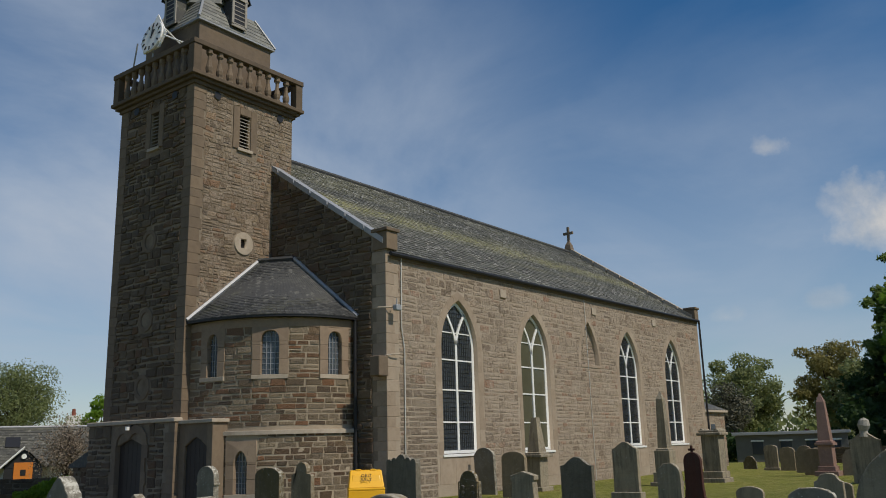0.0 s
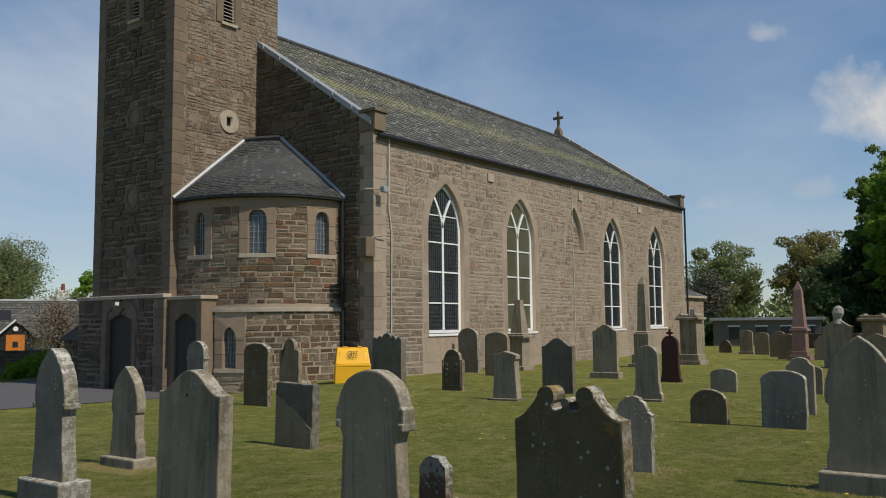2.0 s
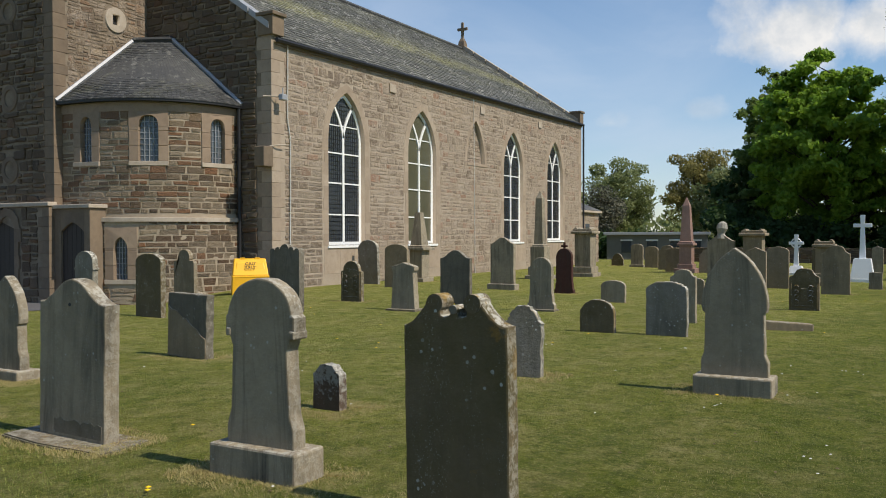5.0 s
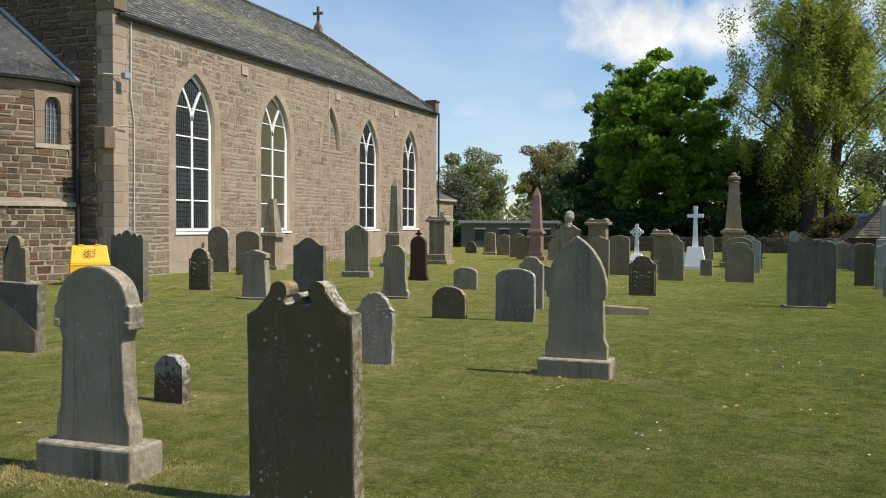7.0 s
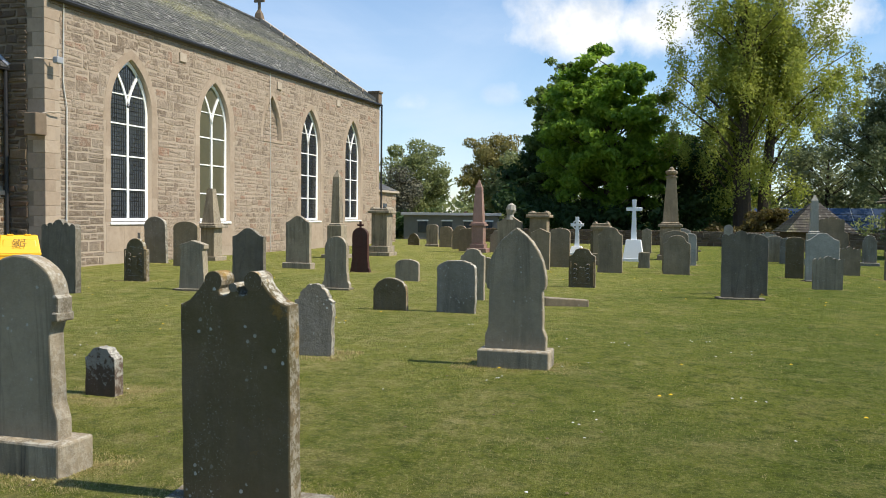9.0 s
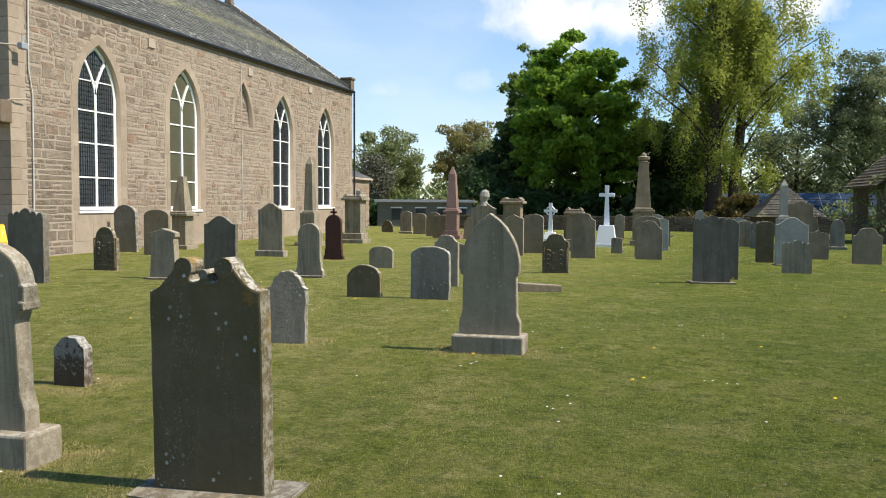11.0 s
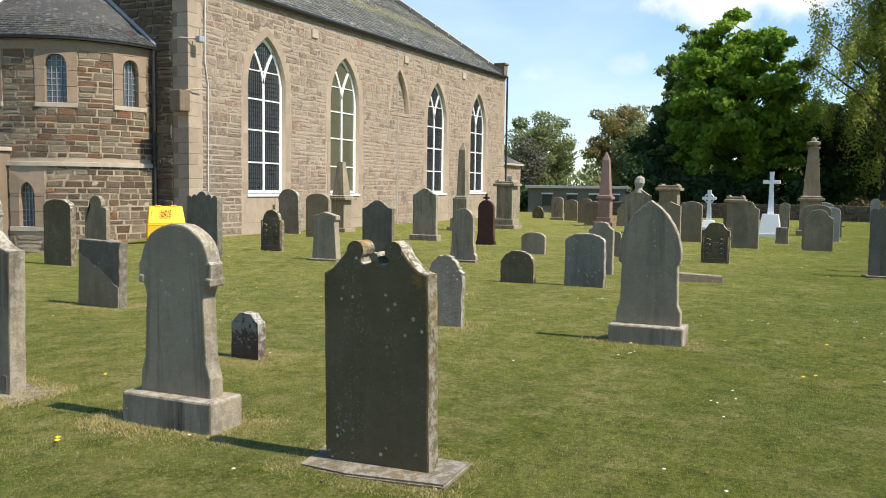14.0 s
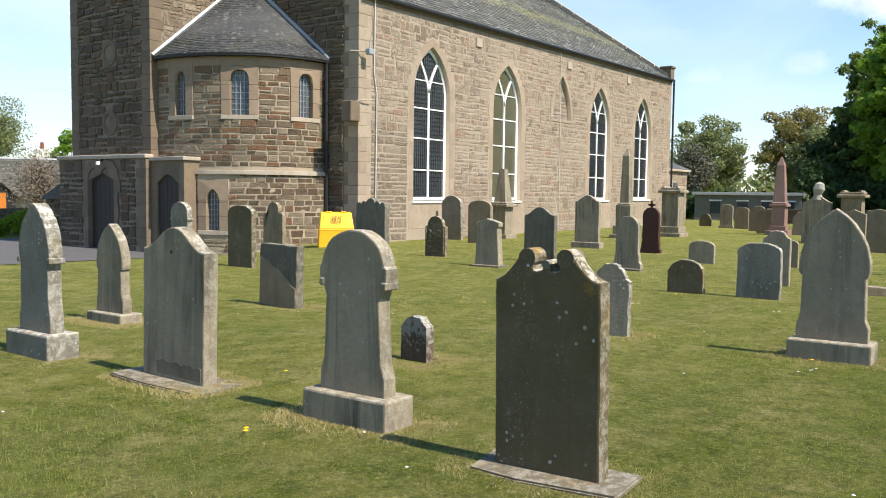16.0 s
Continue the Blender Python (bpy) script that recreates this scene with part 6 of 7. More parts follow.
headstone(21.46, 4.48, 0.45, 0.66, "low", "brown", "small low brown sandstone gravestone", 0.12)
s30 = headstone(20.62, 1.85, 0.64, 0.95, "ogee", "dark", "dark gravestone carved with scrolls and a shield", 0.14)
carving(s30, 20.62, 0.64, 0.85)
bm = box(-0.35, 0.35, -0.42, 0.42, -0.05, 0.13, 0.02)
fallen = part("fallen_slab", bm, GRAVE["brown"])
fallen.matrix_world = pose(16.5, 1.66, 0, 3, 4, 12)
tagged(fallen, "pale broken slab lying flat in the grass", "slab")
headstone(26.67, 1.73, 0.76, 1.41, "ogee", "brown", "brown gravestone with an ogee top", 0.14)
headstone(28.89, 3.63, 0.7, 1.34, "low", "brown", "brown weathered gravestone with low rounded top", 0.14)
headstone(27.33, 4.03, 0.62, 1.34, "peak", "brown", "brown gravestone with a pitched top", 0.16)
headstone(33.4, 6.33, 1.0, 1.75, "wave", "grey", "large grey gravestone with a draped urn on top", 0.25)
headstone(42.4, 10.81, 0.9, 1.23, "ogee", "brown", "far brown gravestone with an ogee top", 0.14)
headstone(45.39, 13.27, 0.67, 1.26, "low", "grey", "far grey gravestone beside the annex", 0.14, plinth=(0.8, 0.12, 0.3))
headstone(45.0, 12.36, 0.72, 1.15, "low", "brown", "far brown gravestone with low rounded top", 0.14)
headstone(47.44, 15.05, 0.7, 0.7, "shoulder", "dark", "low dark gravestone near the annex", 0.14)
headstone(40.2, 9.9, 0.8, 1.15, "low", "brown", "brown gravestone near the pink obelisk", 0.14)
headstone(39.5, 8.2, 0.7, 1.05, "ogee", "grey", "grey gravestone behind the pink obelisk", 0.14)
headstone(43.0, 8.0, 0.7, 1.1, "round", "brown", "far brown round-topped gravestone", 0.14)
headstone(29.83, 0.85, 0.38, 0.54, "flat", "grey", "very small square gravestone", 0.14, worn=0.01)
headstone(26.8, -0.27, 0.8, 1.2, "ogee", "brown", "brown weathered gravestone with worn top", 0.15, worn=0.008)
headstone(32.41, -0.59, 0.6, 1.2, "low", "pale", "pale gravestone behind another", 0.14)
headstone(28.0, -0.2, 0.8, 1.32, "low", "brown", "brown gravestone close behind a worn one", 0.14)
headstone(18.88, -1.68, 0.77, 1.45, "scallop", "black", "tall scalloped gravestone streaked black, standing alone", 0.15, slab=(1.0, 0.4, 0.03), worn=0.005)
headstone(20.2, -1.95, 0.77, 1.4, "low", "black", "dark gravestone close behind the scalloped one", 0.14)
headstone(25.45, -4.18, 0.87, 1.36, "wave", "pale", "broad pale whitish gravestone with rounded top", 0.14, slab=(1.0, 0.4, 0.03))
headstone(22.42, -3.89, 0.68, 0.82, "scallop", "grey", "low gravestone with a scalloped top", 0.14)
headstone(26.6, -3.6, 0.5, 1.22, "low", "dark", "dark gravestone beside the pale one", 0.14)
headstone(28.59, -5.39, 0.62, 0.9, "scallop", "brown", "brown gravestone with a wavy top", 0.14)
headstone(34.94, -7.13, 0.5, 1.16, "shoulder", "lichen", "narrow speckled gravestone on a plinth", 0.14, plinth=(0.7, 0.12, 0.3))
headstone(35.18, -4.31, 0.6, 1.04, "scallop", "lichen", "grey gravestone with white patches", 0.14)
headstone(36.0, -3.9, 0.6, 1.05, "low", "grey", "grey gravestone beside a patched one", 0.14)
headstone(41.7, -4.1, 0.75, 1.12, "scallop", "pale", "pale wavy-topped far gravestone", 0.14)
headstone(35.6, -5.9, 0.9, 1.85, "scallop", "brown", "tall brown gravestone behind the thin pillar", 0.16)
headstone(26.81, -6.42, 0.78, 1.06, "ogee", "brown", "brown gravestone with a bowed top", 0.14)
headstone(42.46, 1.38, 0.46, 1.21, "peak", "grey", "narrow far gravestone with a pointed top", 0.14)
headstone(52.57, -2.82, 0.5, 1.4, "gothic", "pale", "far pale gravestone with a pointed top", 0.14)
headstone(38.0, -0.3, 0.8, 1.3, "low", "pale", "pale gravestone near the urn-topped obelisk", 0.14)
headstone(36.6, 3.1, 0.7, 1.25, "low", "dark", "dark gravestone near the white cross", 0.14)
headstone(44.0, -7.5, 0.8, 1.2, "low", "brown", "far brown gravestone under the trees", 0.14)
headstone(30.5, -8.6, 0.8, 1.15, "low", "grey", "grey gravestone near the boundary wall", 0.14)


def obelisk(x, y, w, h, tone, label, steps, shaft_w, tip=True, urn=False, top_w=0.6):
    """A stepped pedestal with a tapering square shaft."""
    g = ground_z(x, y)
    ob = empty("obelisk", label, "monument", GROUP, m=pose(x + w / 2, y, g))
    z = -0.15
    for k, (sw, sz) in enumerate(steps):
        part("step" if k < len(steps) - 1 else "pedestal", box(-sw / 2, sw / 2, -sw / 2, sw / 2, z, sz, 0.015), GRAVE[tone], ob)
        z = sz
    bm_ = bmesh.new()
    cap = h - (0.75 * shaft_w if tip else 0.0) - (0.45 if urn else 0)
    r0, r1 = shaft_w * 0.707, shaft_w * 0.707 * top_w
    rings = [(z, r0 * 1.25), (z + 0.06, r0 * 1.25), (z + 0.09, r0), (cap, r1)] + ([(h, 0.02)] if tip else [])
    prev = None
    for zz, r in rings:
        cur = [bm_.verts.new((r * math.cos(math.pi / 4 + k * math.pi / 2), r * math.sin(math.pi / 4 + k * math.pi / 2), zz)) for k in range(4)]
        if prev:
            for k in range(4):
                bm_.faces.new((prev[k], prev[(k + 1) % 4], cur[(k + 1) % 4], cur[k]))
        else:
            bm_.faces.new(cur[::-1])
        prev = cur
    bm_.faces.new(prev)
    part("shaft", bm_, GRAVE[tone], ob)
    if urn:
        part("urn", tube([(0, 0, cap + q) for q in (0, 0.05, 0.08, 0.16, 0.26, 0.3, 0.38, 0.45)], [0.24, 0.26, 0.13, 0.24, 0.26, 0.12, 0.1, 0.02], 12), GRAVE[tone], ob)
    FOOT.append((x + w / 2, y, w / 2))
    return ob


obelisk(27.12, 16.3, 0.85, 2.64, "grey", "grey pedestal with a short blunt spire", [(0.8, 0.15), (0.56, 1.2), (0.86, 1.3)], 0.5, False, False, 0.45)
obelisk(30.79, 12.88, 0.85, 3.51, "grey", "slender grey stone obelisk on a stepped base", [(0.95, 0.15), (0.75, 0.5), (0.6, 1.3)], 0.38, True, False, 0.7)
obelisk(38.81, 9.04, 0.8, 3.46, "red", "polished pink granite obelisk on a pedestal", [(0.95, 0.2), (0.7, 0.4), (0.56, 1.25), (0.74, 1.36)], 0.5, True, False, 0.62)
obelisk(35.64, 0.13, 0.85, 3.83, "brown", "tall brown obelisk with an urn on top", [(1.0, 0.2), (0.8, 1.35), (0.96, 1.46)], 0.62, False, True, 0.6)
obelisk(34.7, -5.17, 0.4, 2.67, "pale", "thin pale stone pillar", [(0.6, 0.2), (0.5, 1.2)], 0.3, True, False, 0.8)
obelisk(43.0, 0.3, 0.6, 2.3, "grey", "far grey obelisk near the trees", [(0.8, 0.2), (0.6, 0.9)], 0.42, True, False, 0.6)


def pedestal(x, y, w, h, tone, label):
    """A block tomb with base mouldings and a wide cornice."""
    ob = empty("pedestal_tomb", label, "monument", GROUP, m=pose(x + w / 2, y, ground_z(x, y)))
    part("base", box(-w * 0.52, w * 0.52, -w * 0.52, w * 0.52, -0.15, 0.16, 0.015), GRAVE[tone], ob)
    part("plinth", box(-w * 0.44, w * 0.44, -w * 0.44, w * 0.44, 0.16, 0.42, 0.02), GRAVE[tone], ob)
    part("shaft", box(-w * 0.36, w * 0.36, -w * 0.36, w * 0.36, 0.42, h - 0.26, 0.012), GRAVE[tone], ob)
    part("cornice", box(-w * 0.5, w * 0.5, -w * 0.5, w * 0.5, h - 0.26, h - 0.14, 0.03), GRAVE[tone], ob)
    bm_ = box(-w * 0.42, w * 0.42, -w * 0.42, w * 0.42, h - 0.14, h - 0.05, 0.02)
    for s in (-1, 1):
        add_tube(bm_, [(-w * 0.4, s * w * 0.3, h - 0.05), (w * 0.4, s * w * 0.3, h - 0.05)], 0.06, 8)
    part("cap", bm_, GRAVE[tone], ob)
    FOOT.append((x + w / 2, y, w / 2))


pedestal(33.43, 11.98, 0.97, 2.06, "grey", "grey stone pedestal tomb with a moulded cap")
pedestal(33.04, 5.13, 0.95, 1.95, "brown", "brown stone pedestal tomb with a moulded cap")
pedestal(30.93, 2.47, 0.72, 1.56, "brown", "smaller brown pedestal tomb")
part_urn = tube([(33.52, 6.33, 1.6), (33.52, 6.33, 1.8), (33.52, 6.3, 2.0), (33.52, 6.28, 2.18), (33.52, 6.3, 2.26)], [0.2, 0.14, 0.22, 0.17, 0.05], 10)
tagged(part("draped_urn", part_urn, GRAVE["pale"]), "pale draped stone urn on a large gravestone", "urn", GROUP)


def cross(x, y, w, h, celtic, label, mat, base=None):
    ob = empty("grave_cross", label, "cross", GROUP, m=pose(x, y, ground_z(x, y)))
    bz = base[1] if base else 0.0
    if base:
        bm_ = bmesh.new()
        b0, b1 = base[0] / 2, base[0] / 2 * 0.72
        lo_ = [bm_.verts.new((a * b0, b * b0, 0.12)) for a, b in ((-1, -1), (1, -1), (1, 1), (-1, 1))]
        hi_ = [bm_.verts.new((a * b1, b * b1, bz)) for a, b in ((-1, -1), (1, -1), (1, 1), (-1, 1))]
        bm_.faces.new(hi_), bm_.faces.new(lo_[::-1])
        for k in range(4):
            bm_.faces.new((lo_[k], lo_[(k + 1) % 4], hi_[(k + 1) % 4], hi_[k]))
        bmesh.ops.recalc_face_normals(bm_, faces=bm_.faces)
        part("base", bm_, mat, ob)
        part("foot", box(-b0 * 1.04, b0 * 1.04, -b0 * 1.04, b0 * 1.04, -0.15, 0.12, 0.01), mat, ob)
    t = w * 0.13
    arm = h - w * 0.62
    bm_ = bmesh.new()
    prev = None
    for z, r in ((bz, t * 1.35), (arm - t, t * 0.85), (arm + t, t * 0.85), (h, t * 1.05)):
        cur = [bm_.verts.new((a * t * 0.7, b * r, z)) for a, b in ((-1, -1), (1, -1), (1, 1), (-1, 1))]
        if prev:
            for k in range(4):
                bm_.faces.new((prev[k], prev[(k + 1) % 4], cur[(k + 1) % 4], cur[k]))
        else:
            bm_.faces.new(cur[::-1])
        prev = cur
    bm_.faces.new(prev)
    add_box(bm_, -t * 0.68, t * 0.68, -w / 2, w / 2, arm - t * 0.85, arm + t * 0.85, 0.012)
    part("cross_shaft", bm_, mat, ob)
    if celtic:
        ring = [(0, w * 0.33 * math.cos(2 * math.pi * k / 20), arm + w * 0.33 * math.sin(2 * math.pi * k / 20)) for k in range(21)]
        part("ring", tube(ring, t * 0.42, 6), mat, ob)
    FOOT.append((x, y, w / 2))


cross(38.82, 4.31, 0.6, 1.75, True, "white Celtic cross with a ring", white_marble, (0.6, 0.4))
cross(34.41, 1.5, 0.62, 2.45, False, "tall white stone cross on a tapered base", white_marble, (0.78, 0.85))
cross(35.59, -0.94, 0.3, 0.6, False, "very small grey stone cross", GRAVE["grey"])

# ---- grit bin ----
gb = empty("grit_bin", "yellow plastic grit and salt bin with a sloping lid", "bin", m=pose(19.38, 17.35, ground_z(19.38, 17.35), 0, 0, -44))


def wedge(w0, w1, d0, d1, z0, z1, dx=0.0):
    """A tapered box: width and depth at its foot and at its top."""
    bm_ = bmesh.new()
    lo_ = [bm_.verts.new((a * w0 / 2, b * d0 / 2, z0)) for a, b in ((-1, -1), (1, -1), (1, 1), (-1, 1))]
    hi_ = [bm_.verts.new((a * w1 / 2, b * d1 / 2 + dx, z1)) for a, b in ((-1, -1), (1, -1), (1, 1), (-1, 1))]
    bm_.faces.new(hi_), bm_.faces.new(lo_[::-1])
    for k in range(4):
        bm_.faces.new((lo_[k], lo_[(k + 1) % 4], hi_[(k + 1) % 4], hi_[k]))
    bmesh.ops.recalc_face_normals(bm_, faces=bm_.faces)
    bmesh.ops.bevel(bm_, geom=bm_.edges[:], offset=0.03, segments=3, affect="EDGES", profile=0.5)
    return bm_


part("body", wedge(1.12, 1.08, 0.8, 0.78, -0.03, 0.5), bin_yellow, gb)
part("rim", wedge(1.1, 1.1, 0.8, 0.8, 0.48, 0.56), bin_yellow, gb)
lid = part("lid", wedge(1.06, 0.94, 0.78, 0.4, 0.56, 1.06, 0.16), bin_yellow, gb)
part("lid_panel", wedge(0.9, 0.82, 0.05, 0.05, 0.62, 0.98), bin_yellow, gb).matrix_basis = pose(0, -0.28, 0, 0, 0, 0) @ Matrix.Translation((0, -0.02, 0.62)) @ Matrix.Rotation(radians(-28), 4, "X") @ Matrix.Translation((0, 0, -0.62))
for s in (-0.22, 0.22):
    part("hinge", box(s - 0.08, s + 0.08, -0.06, 0.1, 1.04, 1.09, 0.01), bin_yellow, gb)


def words(text, size, m, mat, parent, name="lettering"):
    cu = bpy.data.curves.new(name, "FONT")
    cu.body, cu.size, cu.align_x, cu.align_y, cu.extrude = text, size, "CENTER", "CENTER", 0.002
    tmp = bpy.data.objects.new(name, cu)
    scene.collection.objects.link(tmp)
    me_ = bpy.data.meshes.new_from_object(tmp.evaluated_get(bpy.context.evaluated_depsgraph_get()))
    bpy.data.objects.remove(tmp)
    me_.materials.clear()
    me_.materials.append(mat)
    ob = new(name, me_)
    ob.parent = parent
    ob.matrix_basis = m
    return ob


lid_m = Matrix.Translation((0, -0.255, 0.84)) @ Matrix.Rotation(radians(62), 4, "X")
words("GRIT", 0.15, lid_m @ Matrix.Translation((0, 0.06, 0.02)), bin_print, gb)
words("SALT", 0.15, lid_m @ Matrix.Translation((0, -0.07, 0.02)), bin_print, gb)
# loose stones beside the bin
for k, (x, y, r) in enumerate(((18.0, 18.6, 0.22), (17.7, 18.9, 0.18), (18.25, 18.35, 0.26))):
    bm = bmesh.new()
    bmesh.ops.create_icosphere(bm, subdivisions=2, radius=r)
    for v in bm.verts:
        v.co *= 1 + 0.5 * noise.noise(v.co * 4 + Vector((k * 7, 0, 0)))
        v.co.z *= 0.6
    ob = part("loose_stone", bm, GRAVE["brown"])
    ob.location = (x, y, ground_z(x, y) + r * 0.3)
    tagged(ob, "loose brown stone lying by the turret wall", "stone")

# ---- trees ----


def leaf_cloud(name, centres, radii, per, size, material, parent, seed, flat=0.75, droop=0.0, hollow=0.55):
    """Many small leaf blades round lobe centres, thicker towards each lobe's skin."""
    r = np.random.default_rng(seed)
    c = np.repeat(np.array(centres, float), per, axis=0)
    rad = np.repeat(np.array(radii, float), per)
    n = len(c)
    d = r.normal(size=(n, 3))
    d /= np.linalg.norm(d, axis=1)[:, None]
    q = (hollow + (1.05 - hollow) * r.random(n) ** 0.6) * (0.85 + 0.3 * r.random(n))
    p = c + d * (rad * q)[:, None] * np.array([1, 1, flat])
    p[:, 2] -= droop * r.random(n) ** 2
    nrm = d * 0.5 + r.normal(size=(n, 3)) * 0.6 + np.array([0, 0, 0.35])
    nrm /= np.linalg.norm(nrm, axis=1)[:, None]
    a = np.cross(nrm, r.normal(size=(n, 3)))
    a /= np.linalg.norm(a, axis=1)[:, None]
    b = np.cross(nrm, a)
    s = size * (0.6 + 0.8 * r.random(n))[:, None]
    v = np.stack([p - a * s, p - b * s * 0.55, p + a * s, p + b * s * 0.55], 1).reshape(-1, 3)
    f = np.arange(4 * n).reshape(-1, 4)
    ob = sheet(name, v.tolist(), f.tolist(), material, parent)
    return ob


def tree(name, x, y, height, spread, foot, material, label, seed, lobes=60, per=230, size=0.2, trunk=0.35, stems=1, z0=None, flat=0.75, lobe=(0.17, 0.3),
         droop=0.0, slim=1.0, skin=0.6, hollow=0.55):
    """A tree: tapered trunks, limbs out to every lobe, and a crown of small leaves with gaps between the lobes."""
    rng = random.Random(seed)
    z0 = ground_z(x, y) if z0 is None else z0
    t = empty(name, label, "tree", m=pose(x, y, z0))
    mid, hz = (height + foot) / 2, (height - foot) / 2
    cs, rs = [], []
    while len(cs) < lobes:
        d = Vector((rng.gauss(0, 1), rng.gauss(0, 1), rng.gauss(0, 1))).normalized()
        k = skin + (1 - skin) * rng.random()
        rr = rng.uniform(*lobe) * spread
        wob = 0.78 + 0.45 * (0.5 + 0.5 * noise.noise(d * 2.1 + Vector((seed, 0, 0))))
        taper = 1.0 - 0.25 * max(0, d.z) * slim
        p = Vector((d.x * (spread - rr * 0.6) * min(k * wob, 1) * taper, d.y * (spread - rr * 0.6) * min(k * wob, 1) * taper, mid + d.z * (hz - rr * 0.5) * min(1, k * wob * 1.05)))
        if p.z + rr * flat > height or p.z < foot:
            continue
        cs.append(tuple(p)), rs.append(rr)
    tops = []
    for s in range(stems):
        ang = 2 * math.pi * s / max(stems, 1) + 0.6
        ox, oy = (0.0, 0.0) if stems == 1 else (0.9 * math.cos(ang), 0.9 * math.sin(ang))
        pts = [(ox * (1 + q), oy * (1 + q) + 0.12 * rng.uniform(-1, 1), -0.2 + (height * 0.86) * q) for q in (0, 0.06, 0.2, 0.4, 0.6, 0.8, 1.0)]
        rad = [trunk * 1.35, trunk, trunk * 0.85, trunk * 0.65, trunk * 0.45, trunk * 0.25, trunk * 0.06]
        part("trunk", tube(pts, rad, 9), bark, t)
        tops.append(pts)
    for c, r_ in list(zip(cs, rs))[::1 if lobes < 100 else 4]:
        pts = min(tops, key=lambda q: (q[2][0] - c[0]) ** 2 + (q[2][1] - c[1]) ** 2)
        zs = max(height * 0.1, c[2] - 0.55 * math.hypot(c[0], c[1]) - rng.uniform(0.3, 1.2))
        k = min(max(zs / (height * 0.86), 0), 1)
        st = Vector((pts[0][0] * (1 + k), pts[0][1] * (1 + k), zs))
        e = Vector(c)
        m1 = st.lerp(e, 0.5) + Vector((rng.uniform(-.3, .3), rng.uniform(-.3, .3), rng.uniform(-0.1, 0.4)))
        w = trunk * rng.uniform(0.12, 0.26)
        part("limb", tube([tuple(st), tuple(m1), tuple(e), tuple(e + (e - m1).normalized() * r_ * 0.8)], [w, w * 0.6, w * 0.3, w * 0.08], 5), bark, t)
    tagged(leaf_cloud("crown", cs, rs, per, size, material, t, seed, flat, droop, hollow), kind="stuff")
    return t


tree("sycamore_tree", 66.5, 5.6, 15.2, 5.9, 1.0, leaf_green, "broad sycamore with a dense fresh green crown", 3, lobes=330, per=190, size=0.19, trunk=0.4, lobe=(0.08, 0.16), hollow=0.3, skin=0.45, flat=0.6)
tree("wych_elm_tree", 72.0, 10.0, 15.6, 4.2, 2.0, leaf_elm, "tall dark loose-branched tree behind the sycamore", 5, lobes=220, per=90, size=0.17, trunk=0.35, lobe=(0.08, 0.17), hollow=0.15, skin=0.3, flat=0.6)
tree("lime_tree", 62.5, -4.6, 22.5, 7.4, 2.6, leaf_lime, "tall lime tree with thin yellow-green spring leaves", 8, lobes=430, per=270, size=0.088, trunk=0.5, stems=3, lobe=(0.06, 0.13),
     droop=1.4, skin=0.12, hollow=0.1, flat=1.25)
tree("ash_tree", 74.5, -16.0, 14.6, 6.2, 2.5, leaf_ash, "tall thin-leaved tree beyond the boundary wall", 12, lobes=240, per=130, size=0.12, trunk=0.4, lobe=(0.08, 0.16), skin=0.2, hollow=0.15, flat=0.9)
tree("birch_tree", 80.5, 26.0, 10.2, 4.4, 1.0, leaf_grey, "grey-green tree in early leaf behind the church", 15, lobes=60, per=260, size=0.13, trunk=0.25, lobe=(0.16, 0.27), skin=0.4)
tree("oak_tree", 84.5, 18.8, 11.2, 4.2, 1.5, leaf_olive, "olive-brown tree just coming into leaf", 18, lobes=60, per=260, size=0.13, trunk=0.3, lobe=(0.16, 0.28), skin=0.4)
tree("hawthorn_tree", 70.5, 24.0, 6.4, 3.4, 0.4, twig_grey, "dark twiggy tree with hardly any leaves", 21, lobes=45, per=130, size=0.12, trunk=0.2, skin=0.3)
tree("willow_tree", 78.0, 15.0, 8.2, 4.0, 0.5, leaf_grey, "pale grey-green willow behind the graves", 24, lobes=55, per=170, size=0.16, trunk=0.25, skin=0.4, droop=0.6)
tree("elm_tree", 74.0, 12.4, 8.6, 3.8, 0.4, leaf_dark, "dark tree beside the sycamore", 27, lobes=55, per=200, size=0.19, trunk=0.3)
tree("birch_tree", 33.0, 67.5, 11.6, 5.2, 1.5, leaf_grey, "grey-green tree behind the cottage", 31, lobes=80, per=420, size=0.085, trunk=0.3, z0=-1.4, skin=0.35)
tree("birch_tree", 28.0, 72.0, 10.6, 5.0, 1.5, leaf_grey, "grey-green tree behind the cottage roof", 33, lobes=60, per=260, size=0.13, trunk=0.3, z0=-1.4, skin=0.35)
tree("poplar_tree", 48.5, 81.0, 9.6, 2.6, 1.5, leaf_green, "small fresh green tree behind the roofs", 35, lobes=40, per=150, size=0.17, trunk=0.2, z0=-1.4)
tree("cherry_tree", 24.3, 43.4, 4.3, 2.0, 0.6, twig_brown, "small bare weeping tree with brown twigs", 37, lobes=60, per=110, size=0.05, trunk=0.12, droop=1.5, skin=0.2, flat=1.3)
